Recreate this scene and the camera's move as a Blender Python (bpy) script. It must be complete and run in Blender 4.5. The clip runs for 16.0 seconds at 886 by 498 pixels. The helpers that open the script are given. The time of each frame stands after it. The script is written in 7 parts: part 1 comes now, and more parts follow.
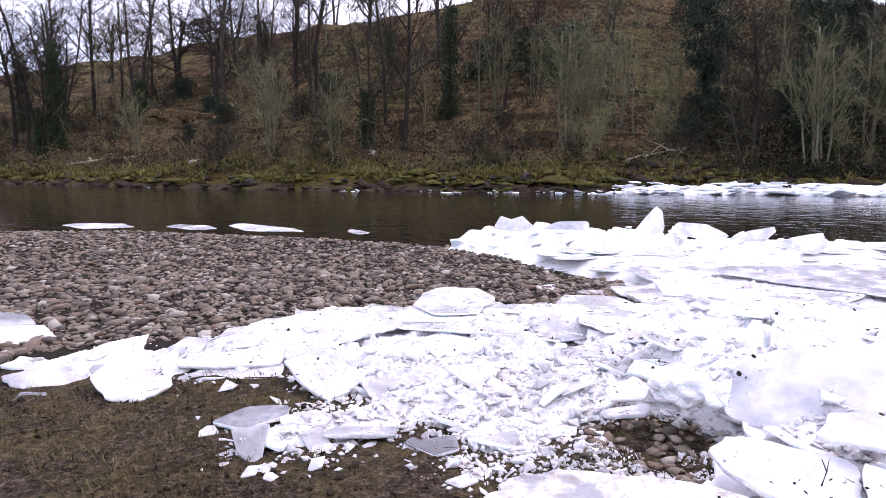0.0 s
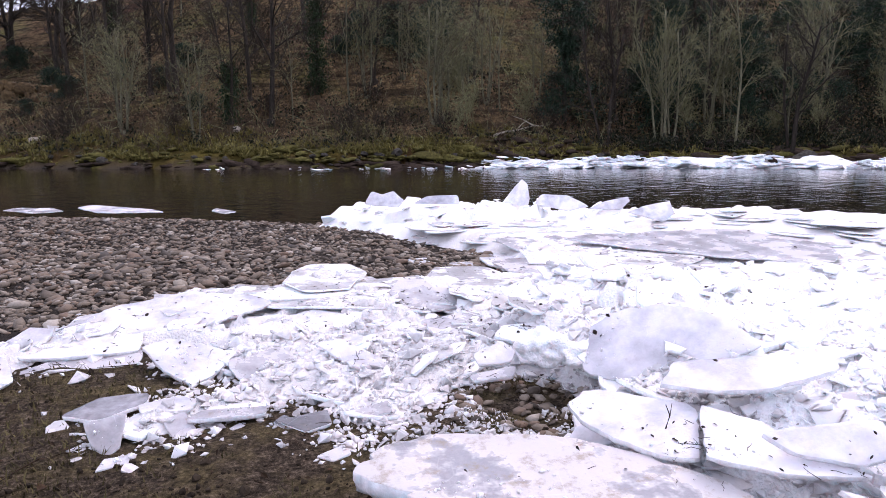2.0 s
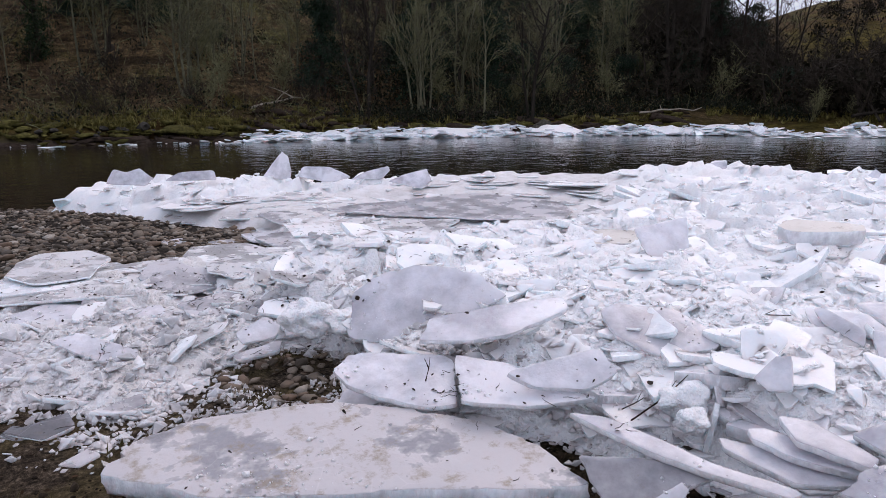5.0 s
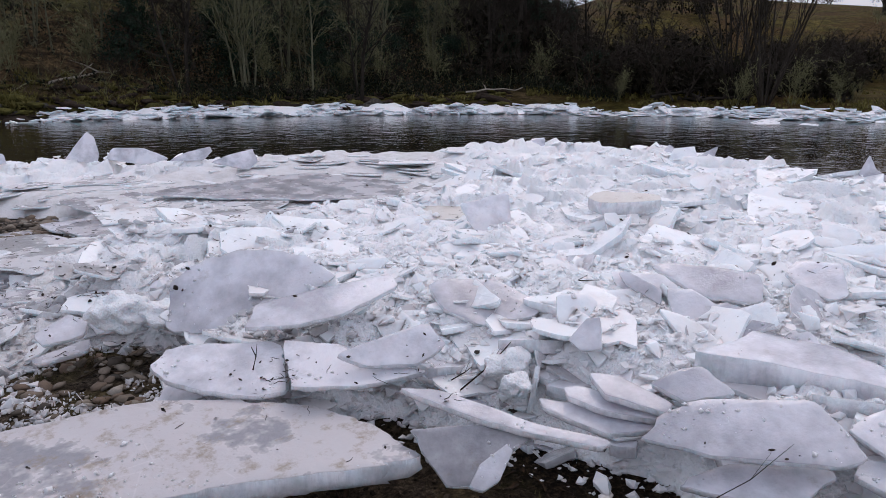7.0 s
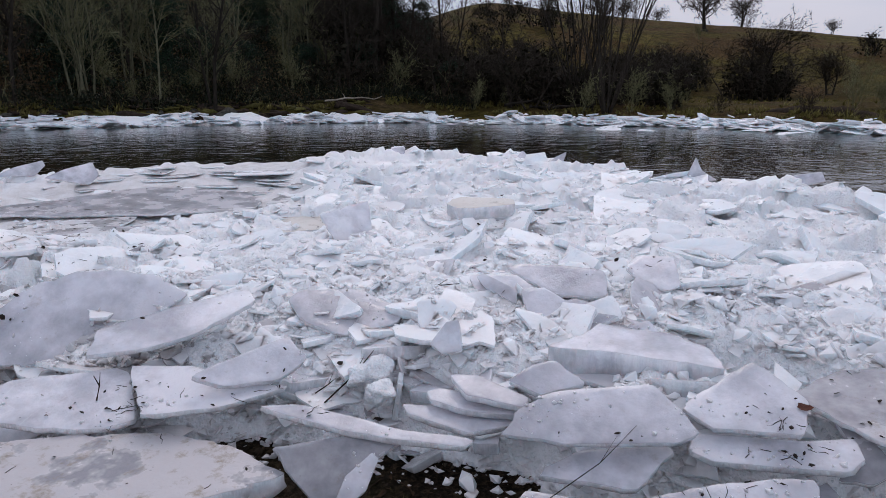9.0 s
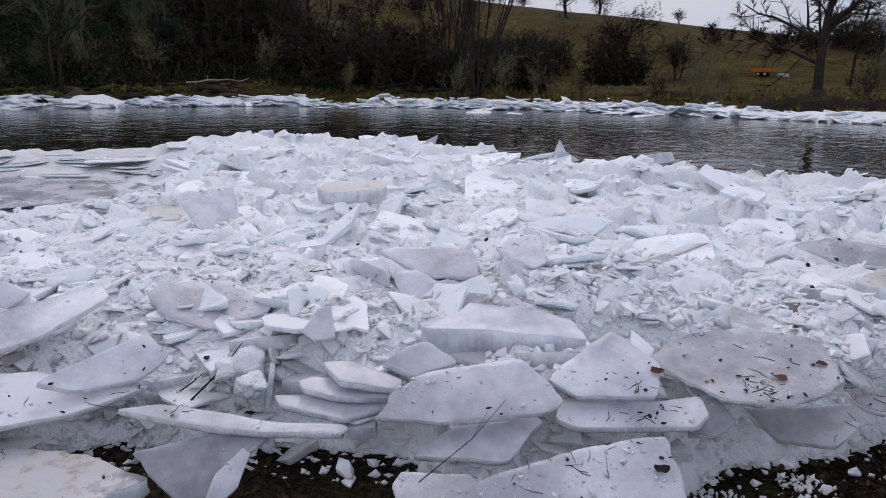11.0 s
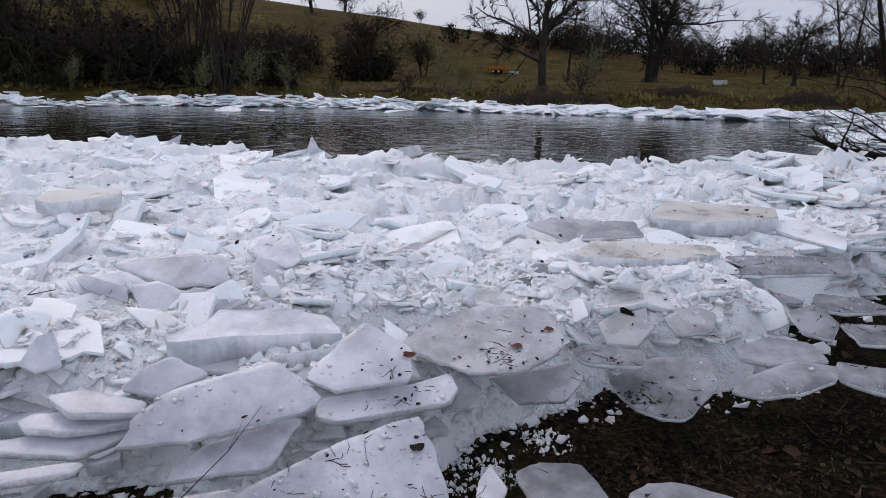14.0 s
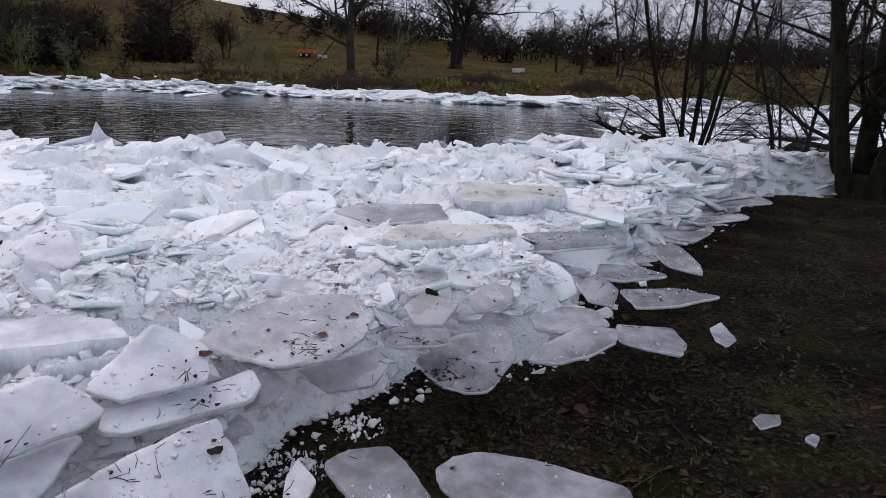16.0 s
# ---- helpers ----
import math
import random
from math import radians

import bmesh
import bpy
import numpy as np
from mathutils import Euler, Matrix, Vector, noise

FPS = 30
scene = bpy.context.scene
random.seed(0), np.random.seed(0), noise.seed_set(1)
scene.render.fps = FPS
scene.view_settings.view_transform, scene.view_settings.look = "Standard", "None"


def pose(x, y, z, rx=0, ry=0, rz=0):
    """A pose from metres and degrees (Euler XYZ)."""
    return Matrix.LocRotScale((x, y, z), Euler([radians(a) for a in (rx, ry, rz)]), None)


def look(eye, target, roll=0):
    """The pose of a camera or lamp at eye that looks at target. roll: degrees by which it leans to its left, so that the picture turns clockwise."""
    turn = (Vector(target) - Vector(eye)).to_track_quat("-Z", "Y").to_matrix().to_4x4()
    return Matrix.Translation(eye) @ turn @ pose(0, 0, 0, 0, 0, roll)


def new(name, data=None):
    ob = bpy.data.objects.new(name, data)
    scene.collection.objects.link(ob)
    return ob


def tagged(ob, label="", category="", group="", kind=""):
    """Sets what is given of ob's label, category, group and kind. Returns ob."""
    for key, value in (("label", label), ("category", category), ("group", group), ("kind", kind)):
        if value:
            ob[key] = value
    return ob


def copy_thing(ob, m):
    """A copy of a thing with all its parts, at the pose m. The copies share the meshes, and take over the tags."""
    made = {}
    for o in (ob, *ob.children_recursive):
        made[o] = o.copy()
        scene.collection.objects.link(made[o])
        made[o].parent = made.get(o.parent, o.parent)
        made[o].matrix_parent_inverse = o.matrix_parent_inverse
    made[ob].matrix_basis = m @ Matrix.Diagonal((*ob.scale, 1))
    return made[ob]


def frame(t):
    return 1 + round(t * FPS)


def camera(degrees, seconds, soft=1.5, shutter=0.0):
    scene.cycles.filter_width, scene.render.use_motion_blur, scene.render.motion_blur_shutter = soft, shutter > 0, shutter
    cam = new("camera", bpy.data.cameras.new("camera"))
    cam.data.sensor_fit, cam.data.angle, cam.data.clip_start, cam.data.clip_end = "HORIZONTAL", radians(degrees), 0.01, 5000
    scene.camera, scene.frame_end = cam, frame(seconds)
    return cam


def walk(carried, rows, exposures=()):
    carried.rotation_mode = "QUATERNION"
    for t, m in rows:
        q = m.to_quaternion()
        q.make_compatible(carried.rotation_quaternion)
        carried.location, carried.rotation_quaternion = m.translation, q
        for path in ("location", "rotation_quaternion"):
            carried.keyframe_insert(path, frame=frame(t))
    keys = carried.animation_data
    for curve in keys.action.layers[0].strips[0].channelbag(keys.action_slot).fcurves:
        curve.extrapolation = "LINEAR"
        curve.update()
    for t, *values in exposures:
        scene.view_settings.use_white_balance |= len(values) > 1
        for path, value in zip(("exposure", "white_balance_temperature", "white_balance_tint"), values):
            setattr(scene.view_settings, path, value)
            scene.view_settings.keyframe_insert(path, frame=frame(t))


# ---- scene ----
cam = camera(66.26, 16.0, soft=0.5)
PATH = [
    (0.0, pose(-0.000, 0.000, 1.600, 82.70, -0.20, 0.00)),
    (0.5, pose(0.007, 0.004, 1.597, 82.33, 0.11, -2.66)),
    (1.0, pose(0.010, -0.001, 1.591, 82.07, 0.12, -4.48)),
    (1.5, pose(0.030, -0.001, 1.578, 81.39, 0.42, -7.56)),
    (2.0, pose(0.044, -0.001, 1.572, 80.76, 0.06, -10.71)),
    (2.5, pose(0.064, 0.003, 1.570, 80.45, -0.29, -13.94)),
    (3.0, pose(0.075, 0.000, 1.566, 80.20, -0.26, -17.17)),
    (3.5, pose(0.088, 0.003, 1.561, 79.32, -0.64, -20.35)),
    (4.0, pose(0.095, -0.007, 1.556, 79.07, -0.05, -23.58)),
    (6.5, pose(0.148, -0.030, 1.541, 76.97, -0.33, -40.79)),
    (7.0, pose(0.163, -0.032, 1.540, 76.68, -0.20, -44.23)),
    (7.5, pose(0.163, -0.040, 1.543, 76.91, -0.24, -47.23)),
    (8.0, pose(0.176, -0.048, 1.540, 76.98, -0.13, -50.33)),
    (8.5, pose(0.179, -0.059, 1.543, 77.30, -0.10, -53.07)),
    (11.0, pose(0.212, -0.090, 1.537, 76.14, -0.59, -66.22)),
    (11.5, pose(0.220, -0.101, 1.536, 75.68, -0.27, -68.69)),
    (12.0, pose(0.223, -0.114, 1.531, 74.81, -0.03, -71.46)),
    (12.5, pose(0.233, -0.127, 1.530, 74.35, -0.42, -75.19)),
    (13.0, pose(0.239, -0.143, 1.534, 74.80, -0.50, -80.19)),
    (13.5, pose(0.236, -0.160, 1.535, 75.61, -0.48, -84.13)),
    (14.0, pose(0.233, -0.164, 1.537, 76.07, -0.70, -86.32)),
    (14.5, pose(0.237, -0.189, 1.538, 76.37, -1.09, -90.36)),
    (15.0, pose(0.242, -0.210, 1.536, 75.43, -1.08, -94.65)),
    (15.5, pose(0.253, -0.229, 1.533, 75.13, -1.31, -98.43)),
    (16.0, pose(0.257, -0.241, 1.534, 75.18, -1.78, -101.77)),
]
walk(cam, PATH, exposures=[(0.0, 0.6, 6750, 34), (1.0, 0.55, 6750, 34), (2.0, 0.33, 6800, 33), (3.0, -0.02, 6850, 31), (4.0, -0.3, 6950, 28), (6.5, -0.64, 6900, 25), (8.5, -0.8, 6780, 22), (11.0, -0.83, 6720, 22), (13.5, -0.8, 6750, 21), (16.0, -0.74, 6850, 21)])

# ---- overcast daylight ----
world = bpy.data.worlds.new("overcast_sky")
scene.world = world
world.use_nodes = True
wn, wl = world.node_tree.nodes, world.node_tree.links
wn.clear()
sky = wn.new("ShaderNodeTexSky")
sky.sky_type, sky.sun_disc = "NISHITA", False
sky.sun_elevation, sky.sun_rotation = radians(47), radians(60)
sky.air_density, sky.dust_density, sky.ozone_density = 1.0, 4.0, 1.0
coord = wn.new("ShaderNodeTexCoord")
cloud = wn.new("ShaderNodeTexNoise")
cloud.inputs["Scale"].default_value, cloud.inputs["Detail"].default_value = 2.2, 5.0
stretch = wn.new("ShaderNodeMapping")
stretch.inputs["Scale"].default_value = (1, 1, 3.0)
wl.new(coord.outputs["Generated"], stretch.inputs["Vector"])
wl.new(stretch.outputs["Vector"], cloud.inputs["Vector"])
ramp = wn.new("ShaderNodeValToRGB")
ramp.color_ramp.elements[0].position, ramp.color_ramp.elements[0].color = 0.3, (6.2, 8.3, 10.8, 1)
ramp.color_ramp.elements[1].position, ramp.color_ramp.elements[1].color = 0.7, (9.2, 10.3, 11.9, 1)
wl.new(cloud.outputs["Fac"], ramp.inputs["Fac"])
veil = wn.new("ShaderNodeMixRGB")
veil.inputs["Fac"].default_value = 0.85
wl.new(sky.outputs["Color"], veil.inputs["Color1"])
wl.new(ramp.outputs["Color"], veil.inputs["Color2"])
up = wn.new("ShaderNodeSeparateXYZ")
wl.new(coord.outputs["Generated"], up.inputs["Vector"])
zenith = wn.new("ShaderNodeMapRange")      # an overcast sky is brightest overhead
zenith.inputs["To Min"].default_value, zenith.inputs["To Max"].default_value = 1.1, 1.55
wl.new(up.outputs["Z"], zenith.inputs["Value"])
dome = wn.new("ShaderNodeMixRGB")
dome.blend_type = "MULTIPLY"
dome.inputs["Fac"].default_value = 1.0
wl.new(veil.outputs["Color"], dome.inputs["Color1"])
wl.new(zenith.outputs["Result"], dome.inputs["Color2"])
back = wn.new("ShaderNodeBackground")
back.inputs["Strength"].default_value = 0.1
wl.new(dome.outputs["Color"], back.inputs["Color"])
wl.new(back.outputs["Background"], wn.new("ShaderNodeOutputWorld").inputs["Surface"])

sun = new("sun", bpy.data.lights.new("sun", "SUN"))
sun.data.energy, sun.data.angle, sun.data.color = 1.15, radians(25), (1.0, 0.96, 0.9)
sun.matrix_world = look((24, 14, 30), (0, 0, 0))

# ---- materials ----
class Mat:
    """A node material with short helpers."""

    def __init__(self, name, rough=0.8, spec=0.5):
        self.m = bpy.data.materials.new(name)
        self.m.use_nodes = True
        self.n, self.l = self.m.node_tree.nodes, self.m.node_tree.links
        self.b = self.n["Principled BSDF"]
        self.b.inputs["Roughness"].default_value = rough
        self.b.inputs["Specular IOR Level"].default_value = spec
        self.pos = self.n.new("ShaderNodeNewGeometry").outputs["Position"]

    def put(self, out, slot):
        self.l.new(out, self.b.inputs[slot])

    def local(self):
        self.pos = self.n.new("ShaderNodeTexCoord").outputs["Object"]

    def scaled(self, s):
        mp = self.n.new("ShaderNodeMapping")
        mp.inputs["Scale"].default_value = s
        self.l.new(self.pos, mp.inputs["Vector"])
        return mp.outputs["Vector"]

    def noise(self, scale, detail=4.0, rough=0.6, squash=None):
        t = self.n.new("ShaderNodeTexNoise")
        t.inputs["Scale"].default_value, t.inputs["Detail"].default_value = scale, detail
        t.inputs["Roughness"].default_value = rough
        self.l.new(self.scaled(squash) if squash else self.pos, t.inputs["Vector"])
        return t.outputs["Fac"]

    def voronoi(self, scale, feature="F1"):
        t = self.n.new("ShaderNodeTexVoronoi")
        t.feature = feature
        t.inputs["Scale"].default_value = scale
        self.l.new(self.pos, t.inputs["Vector"])
        return t

    def ramp(self, fac, *stops):
        r = self.n.new("ShaderNodeValToRGB")
        el = r.color_ramp.elements
        while len(el) < len(stops):
            el.new(0.5)
        for e, (p, c) in zip(el, stops):
            e.position = p
            e.color = (c, c, c, 1) if isinstance(c, (int, float)) else (*c, 1)
        self.l.new(fac, r.inputs["Fac"])
        return r.outputs["Color"]

    def mix(self, fac, a, b, how="MIX"):
        x = self.n.new("ShaderNodeMixRGB")
        x.blend_type = how
        for v, s in ((fac, "Fac"), (a, "Color1"), (b, "Color2")):
            if isinstance(v, (int, float)):
                x.inputs[s].default_value = v if s == "Fac" else (v, v, v, 1)
            elif isinstance(v, tuple):
                x.inputs[s].default_value = (*v, 1)
            else:
                self.l.new(v, x.inputs[s])
        return x.outputs["Color"]

    def math(self, op, a, b=0.0):
        x = self.n.new("ShaderNodeMath")
        x.operation = op
        for i, v in enumerate((a, b)):
            if isinstance(v, (int, float)):
                x.inputs[i].default_value = v
            else:
                self.l.new(v, x.inputs[i])
        return x.outputs["Value"]

    def random(self, island=False):
        if island:
            return self.n.new("ShaderNodeNewGeometry").outputs["Random Per Island"]
        return self.n.new("ShaderNodeObjectInfo").outputs["Random"]

    def bump(self, height, strength=0.4, dist=0.02):
        b = self.n.new("ShaderNodeBump")
        b.inputs["Strength"].default_value, b.inputs["Distance"].default_value = strength, dist
        self.l.new(height, b.inputs["Height"])
        self.l.new(b.outputs["Normal"], self.b.inputs["Normal"])


def ice_material(name, frost, clear, amount, rough=0.38, island=False, dirt=0.4, clearness=0.35, soft=0.07):
    """Frosted ice with clearer grey patches, silt specks and a pitted surface."""
    m = Mat(name, rough, 0.5)
    patch = m.ramp(m.noise(2.3, 5, 0.62), (amount - soft, 0.0), (amount + soft, 1.0))
    col = m.mix(patch, clear, frost)
    col = m.mix(m.ramp(m.noise(31, 4, 0.7), (0.35, 0.0), (0.75, 0.25)), col, tuple(min(1, c * 1.15) for c in frost))
    shade = m.ramp(m.random(island), (0.0, 0.92 if island else 0.84), (0.55, 0.98), (1.0, 1.0))
    col = m.mix(1.0, col, shade, "MULTIPLY")
    silt = m.ramp(m.noise(9, 8, 0.75), (0.64 - 0.12 * dirt, 0.0), (0.76 - 0.12 * dirt, dirt))
    col = m.mix(silt, col, (0.36, 0.30, 0.24))
    grit = m.ramp(m.voronoi(26).outputs["Distance"], (0.07, 0.75), (0.13, 0.0))
    grit = m.mix(1.0, grit, m.ramp(m.noise(3.1, 5, 0.7), (0.54, 0.0), (0.66, 1.0)), "MULTIPLY")
    col = m.mix(grit, col, (0.10, 0.08, 0.06))
    crack = m.ramp(m.voronoi(5.5, "DISTANCE_TO_EDGE").outputs["Distance"], (0.0, 0.4), (0.016, 0.0))
    col = m.mix(m.mix(1.0, crack, m.ramp(m.noise(1.7, 4), (0.5, 0.0), (0.6, 1.0)), "MULTIPLY"), col, tuple(min(1, c * 1.25) for c in frost))
    m.put(col, "Base Color")
    m.put(m.ramp(patch, (0.0, rough * 0.45), (1.0, rough * 1.1)), "Roughness")
    m.b.inputs["Subsurface Weight"].default_value = 0.95 if island else 0.75
    m.b.inputs["Subsurface Radius"].default_value = (0.8, 0.95, 1.0)
    m.b.inputs["Subsurface Scale"].default_value = 0.045 if island else 0.05
    m.b.inputs["IOR"].default_value = 1.31
    m.put(m.ramp(patch, (0.0, clearness), (1.0, clearness * 0.3)), "Transmission Weight")
    m.bump(m.math("ADD", m.math("MULTIPLY", m.noise(60, 3, 0.6), 0.35), m.noise(11, 6, 0.65)), 0.25 if island else 0.2, 0.02 if island else 0.03)
    return m.m


def ice_edge_material(name, island=False):
    """Broken ice edge: columnar crystals seen as upright streaks, greener and clearer than the top."""
    m = Mat(name, 0.22, 0.5)
    streak = m.noise(34, 4, 0.65, (1, 1, 0.16))
    if island:
        col = m.ramp(streak, (0.28, (0.74, 0.775, 0.80)), (0.72, (0.90, 0.925, 0.94)))
    else:
        col = m.ramp(streak, (0.28, (0.78, 0.79, 0.84)), (0.5, (0.90, 0.905, 0.94)), (0.72, (0.96, 0.96, 0.985)))
    m.put(m.mix(1.0, col, m.ramp(m.random(island), (0.0, 0.88), (1.0, 1.0)), "MULTIPLY"), "Base Color")
    m.b.inputs["Subsurface Weight"].default_value = 0.9
    m.b.inputs["Subsurface Radius"].default_value = (0.75, 0.95, 1.0)
    m.b.inputs["Subsurface Scale"].default_value = 0.05 if island else 0.08
    m.b.inputs["IOR"].default_value = 1.31
    m.put(m.ramp(m.noise(6, 5, 0.65), (0.4, 0.0 if island else 0.4), (0.6, 0.0 if island else 0.1)), "Transmission Weight")
    m.bump(m.math("ADD", streak, m.noise(14, 4)), 0.6, 0.02)
    return m.m


M_ICE = ice_material("frosted_ice", (0.89, 0.875, 0.93), (0.68, 0.67, 0.725), 0.46, 0.22, soft=0.13, clearness=0.5)
M_ICE_GREY = ice_material("grey_ice", (0.62, 0.595, 0.61), (0.40, 0.39, 0.41), 0.49, 0.3, dirt=0.6, soft=0.10)
M_ICE_DULL = ice_material("dull_sheet_ice", (0.60, 0.565, 0.565), (0.37, 0.365, 0.385), 0.43, 0.26, dirt=0.95, clearness=0.25, soft=0.025)
M_ICE_SILT = ice_material("silty_ice", (0.72, 0.68, 0.63), (0.52, 0.46, 0.40), 0.45, 0.45, dirt=0.7)
M_ICE_CLEAR = ice_material("clear_ice", (0.46, 0.45, 0.48), (0.24, 0.235, 0.245), 0.52, 0.22, dirt=0.6, clearness=0.5, soft=0.10)
M_EDGE = ice_edge_material("broken_ice_edge")
M_RUBBLE = ice_material("ice_rubble", (0.90, 0.92, 0.935), (0.76, 0.79, 0.815), 0.42, 0.35, True, 0.25, 0.0)
M_SHEET = ice_material("sheet_ice", (0.70, 0.685, 0.69), (0.43, 0.42, 0.42), 0.49, 0.32, True, 0.6, 0.1)
M_RUBBLE_EDGE = ice_edge_material("rubble_edge", True)


def snow_material():
    """Granular crushed ice: rounded grains at two sizes, silt in places."""
    m = Mat("crushed_ice", 0.5)
    n = m.noise(18, 7, 0.7)
    grain = m.math("ADD", m.math("MULTIPLY", m.voronoi(42).outputs["Distance"], -0.9), m.math("MULTIPLY", m.voronoi(95).outputs["Distance"], -0.5))
    col = m.ramp(n, (0.28, (0.86, 0.875, 0.90)), (0.5, (0.93, 0.94, 0.955)), (0.7, (0.97, 0.975, 0.98)))
    col = m.mix(m.ramp(m.noise(5, 8, 0.75), (0.62, 0.0), (0.76, 0.2)), col, (0.45, 0.41, 0.38))
    att = m.n.new("ShaderNodeVertexColor")
    att.layer_name = "silt"
    dull = m.ramp(m.noise(4, 7, 0.7), (0.3, (0.50, 0.47, 0.44)), (0.6, (0.76, 0.74, 0.74)))
    col = m.mix(att.outputs["Color"], col, dull)
    m.put(col, "Base Color")
    m.b.inputs["Subsurface Weight"].default_value = 0.7
    m.b.inputs["Subsurface Radius"].default_value = (0.8, 0.95, 1.0)
    m.b.inputs["Subsurface Scale"].default_value = 0.04
    m.bump(m.math("ADD", m.math("ADD", n, m.math("MULTIPLY", m.noise(70, 4), 0.5)), grain), 0.6, 0.03)
    return m.m


M_CRUSHED = snow_material()


def ground_material():
    """Mud and short winter grass near the camera, gravelly silt on the bar, leaf litter on the wooded hill, pasture beyond."""
    m = Mat("river_bank_soil", 0.95, 0.06)
    att = m.n.new("ShaderNodeVertexColor")
    att.layer_name = "cover"
    sep = m.n.new("ShaderNodeSeparateColor")
    m.l.new(att.outputs["Color"], sep.inputs["Color"])
    gravel, wood, meadow = sep.outputs["Red"], sep.outputs["Green"], sep.outputs["Blue"]
    fine, mid = m.noise(38, 8, 0.75), m.noise(2.6, 7, 0.65)
    mud = m.ramp(fine, (0.32, (0.016, 0.011, 0.008)), (0.5, (0.080, 0.059, 0.041)), (0.68, (0.26, 0.20, 0.145)))
    turf = m.ramp(m.noise(52, 6, 0.8), (0.3, (0.036, 0.030, 0.013)), (0.52, (0.135, 0.104, 0.052)), (0.75, (0.30, 0.225, 0.125)))
    near = m.mix(m.ramp(mid, (0.44, 0.0), (0.60, 0.85)), mud, turf)
    near = m.mix(1.0, near, m.ramp(m.noise(15, 7, 0.8), (0.36, 0.40), (0.5, 1.05), (0.66, 2.0)), "MULTIPLY")
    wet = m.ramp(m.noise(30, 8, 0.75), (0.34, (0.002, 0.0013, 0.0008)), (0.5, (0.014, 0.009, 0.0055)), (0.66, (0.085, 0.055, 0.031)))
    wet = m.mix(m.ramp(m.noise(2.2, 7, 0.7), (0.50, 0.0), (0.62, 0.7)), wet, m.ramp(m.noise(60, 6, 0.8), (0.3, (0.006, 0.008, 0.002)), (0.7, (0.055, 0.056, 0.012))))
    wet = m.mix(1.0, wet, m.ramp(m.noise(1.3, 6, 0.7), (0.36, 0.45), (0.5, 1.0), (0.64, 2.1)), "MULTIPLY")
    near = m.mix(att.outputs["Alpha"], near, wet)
    silt = m.ramp(m.noise(24, 8, 0.75), (0.3, (0.018, 0.015, 0.012)), (0.7, (0.085, 0.070, 0.058)))
    col = m.mix(gravel, near, silt)
    litter = m.ramp(m.noise(6.5, 9, 0.8), (0.32, (0.005, 0.0035, 0.002)), (0.46, (0.062, 0.041, 0.020)), (0.58, (0.165, 0.110, 0.056)), (0.70, (0.48, 0.36, 0.20)))
    moss = m.ramp(m.noise(9, 8, 0.8), (0.35, (0.024, 0.028, 0.008)), (0.7, (0.17, 0.165, 0.05)))
    litter = m.mix(m.ramp(m.noise(0.14, 5, 0.65), (0.46, 0.0), (0.60, 0.75)), litter, moss)
    tan = m.ramp(m.noise(7.5, 9, 0.8), (0.3, (0.030, 0.018, 0.008)), (0.5, (0.12, 0.078, 0.038)), (0.72, (0.30, 0.22, 0.12)))
    litter = m.mix(m.ramp(m.noise(0.075, 5, 0.7), (0.46, 0.0), (0.56, 0.9)), litter, tan)
    rust = m.ramp(m.noise(5.5, 9, 0.8), (0.32, (0.005, 0.0025, 0.002)), (0.5, (0.034, 0.015, 0.010)), (0.72, (0.20, 0.095, 0.055)))
    litter = m.mix(m.ramp(m.noise(0.06, 5, 0.7, (1, 1, 0.6)), (0.50, 0.0), (0.62, 0.85)), litter, rust)
    litter = m.mix(1.0, litter, m.ramp(m.noise(1.5, 7, 0.75), (0.38, 0.38), (0.5, 1.0), (0.64, 2.0)), "MULTIPLY")
    litter = m.mix(m.ramp(m.noise(0.55, 6, 0.7, (0.35, 0.35, 2.4)), (0.40, 0.75), (0.50, 0.0)), litter, (0.012, 0.009, 0.006))
    col = m.mix(wood, col, litter)
    grass = m.ramp(m.noise(0.9, 9, 0.78), (0.32, (0.022, 0.018, 0.004)), (0.5, (0.062, 0.052, 0.012)), (0.7, (0.15, 0.12, 0.032)))
    bracken = m.ramp(m.noise(1.4, 8, 0.75), (0.35, (0.022, 0.012, 0.005)), (0.65, (0.11, 0.062, 0.024)))
    grass = m.mix(1.0, grass, m.ramp(m.noise(0.35, 7, 0.75, (0.5, 0.5, 1.6)), (0.36, (0.42, 0.40, 0.38)), (0.5, (1.0, 0.95, 0.9)), (0.64, (1.5, 1.4, 1.3))), "MULTIPLY")
    grass = m.mix(m.ramp(m.noise(0.055, 6, 0.7), (0.44, 0.0), (0.58, 0.9)), grass, bracken)
    col = m.mix(meadow, col, grass)
    m.put(col, "Base Color")
    m.bump(m.math("ADD", fine, m.noise(9, 8, 0.7)), 1.0, 0.10)
    return m.m


M_GROUND = ground_material()


def water_material():
    m = Mat("peaty_river_water", 0.06, 0.5)
    m.put(m.ramp(m.noise(0.12, 4), (0.35, (0.010, 0.008, 0.006)), (0.65, (0.022, 0.015, 0.009))), "Base Color")
    m.b.inputs["IOR"].default_value = 1.33
    w = m.math("ADD", m.math("MULTIPLY", m.noise(5.0, 3, 0.6), 0.10), m.math("ADD", m.noise(1.5, 3, 0.5), m.math("MULTIPLY", m.noise(0.45, 3, 0.5), 0.9)))
    m.bump(w, 0.20, 0.14)
    return m.m


M_WATER = water_material()


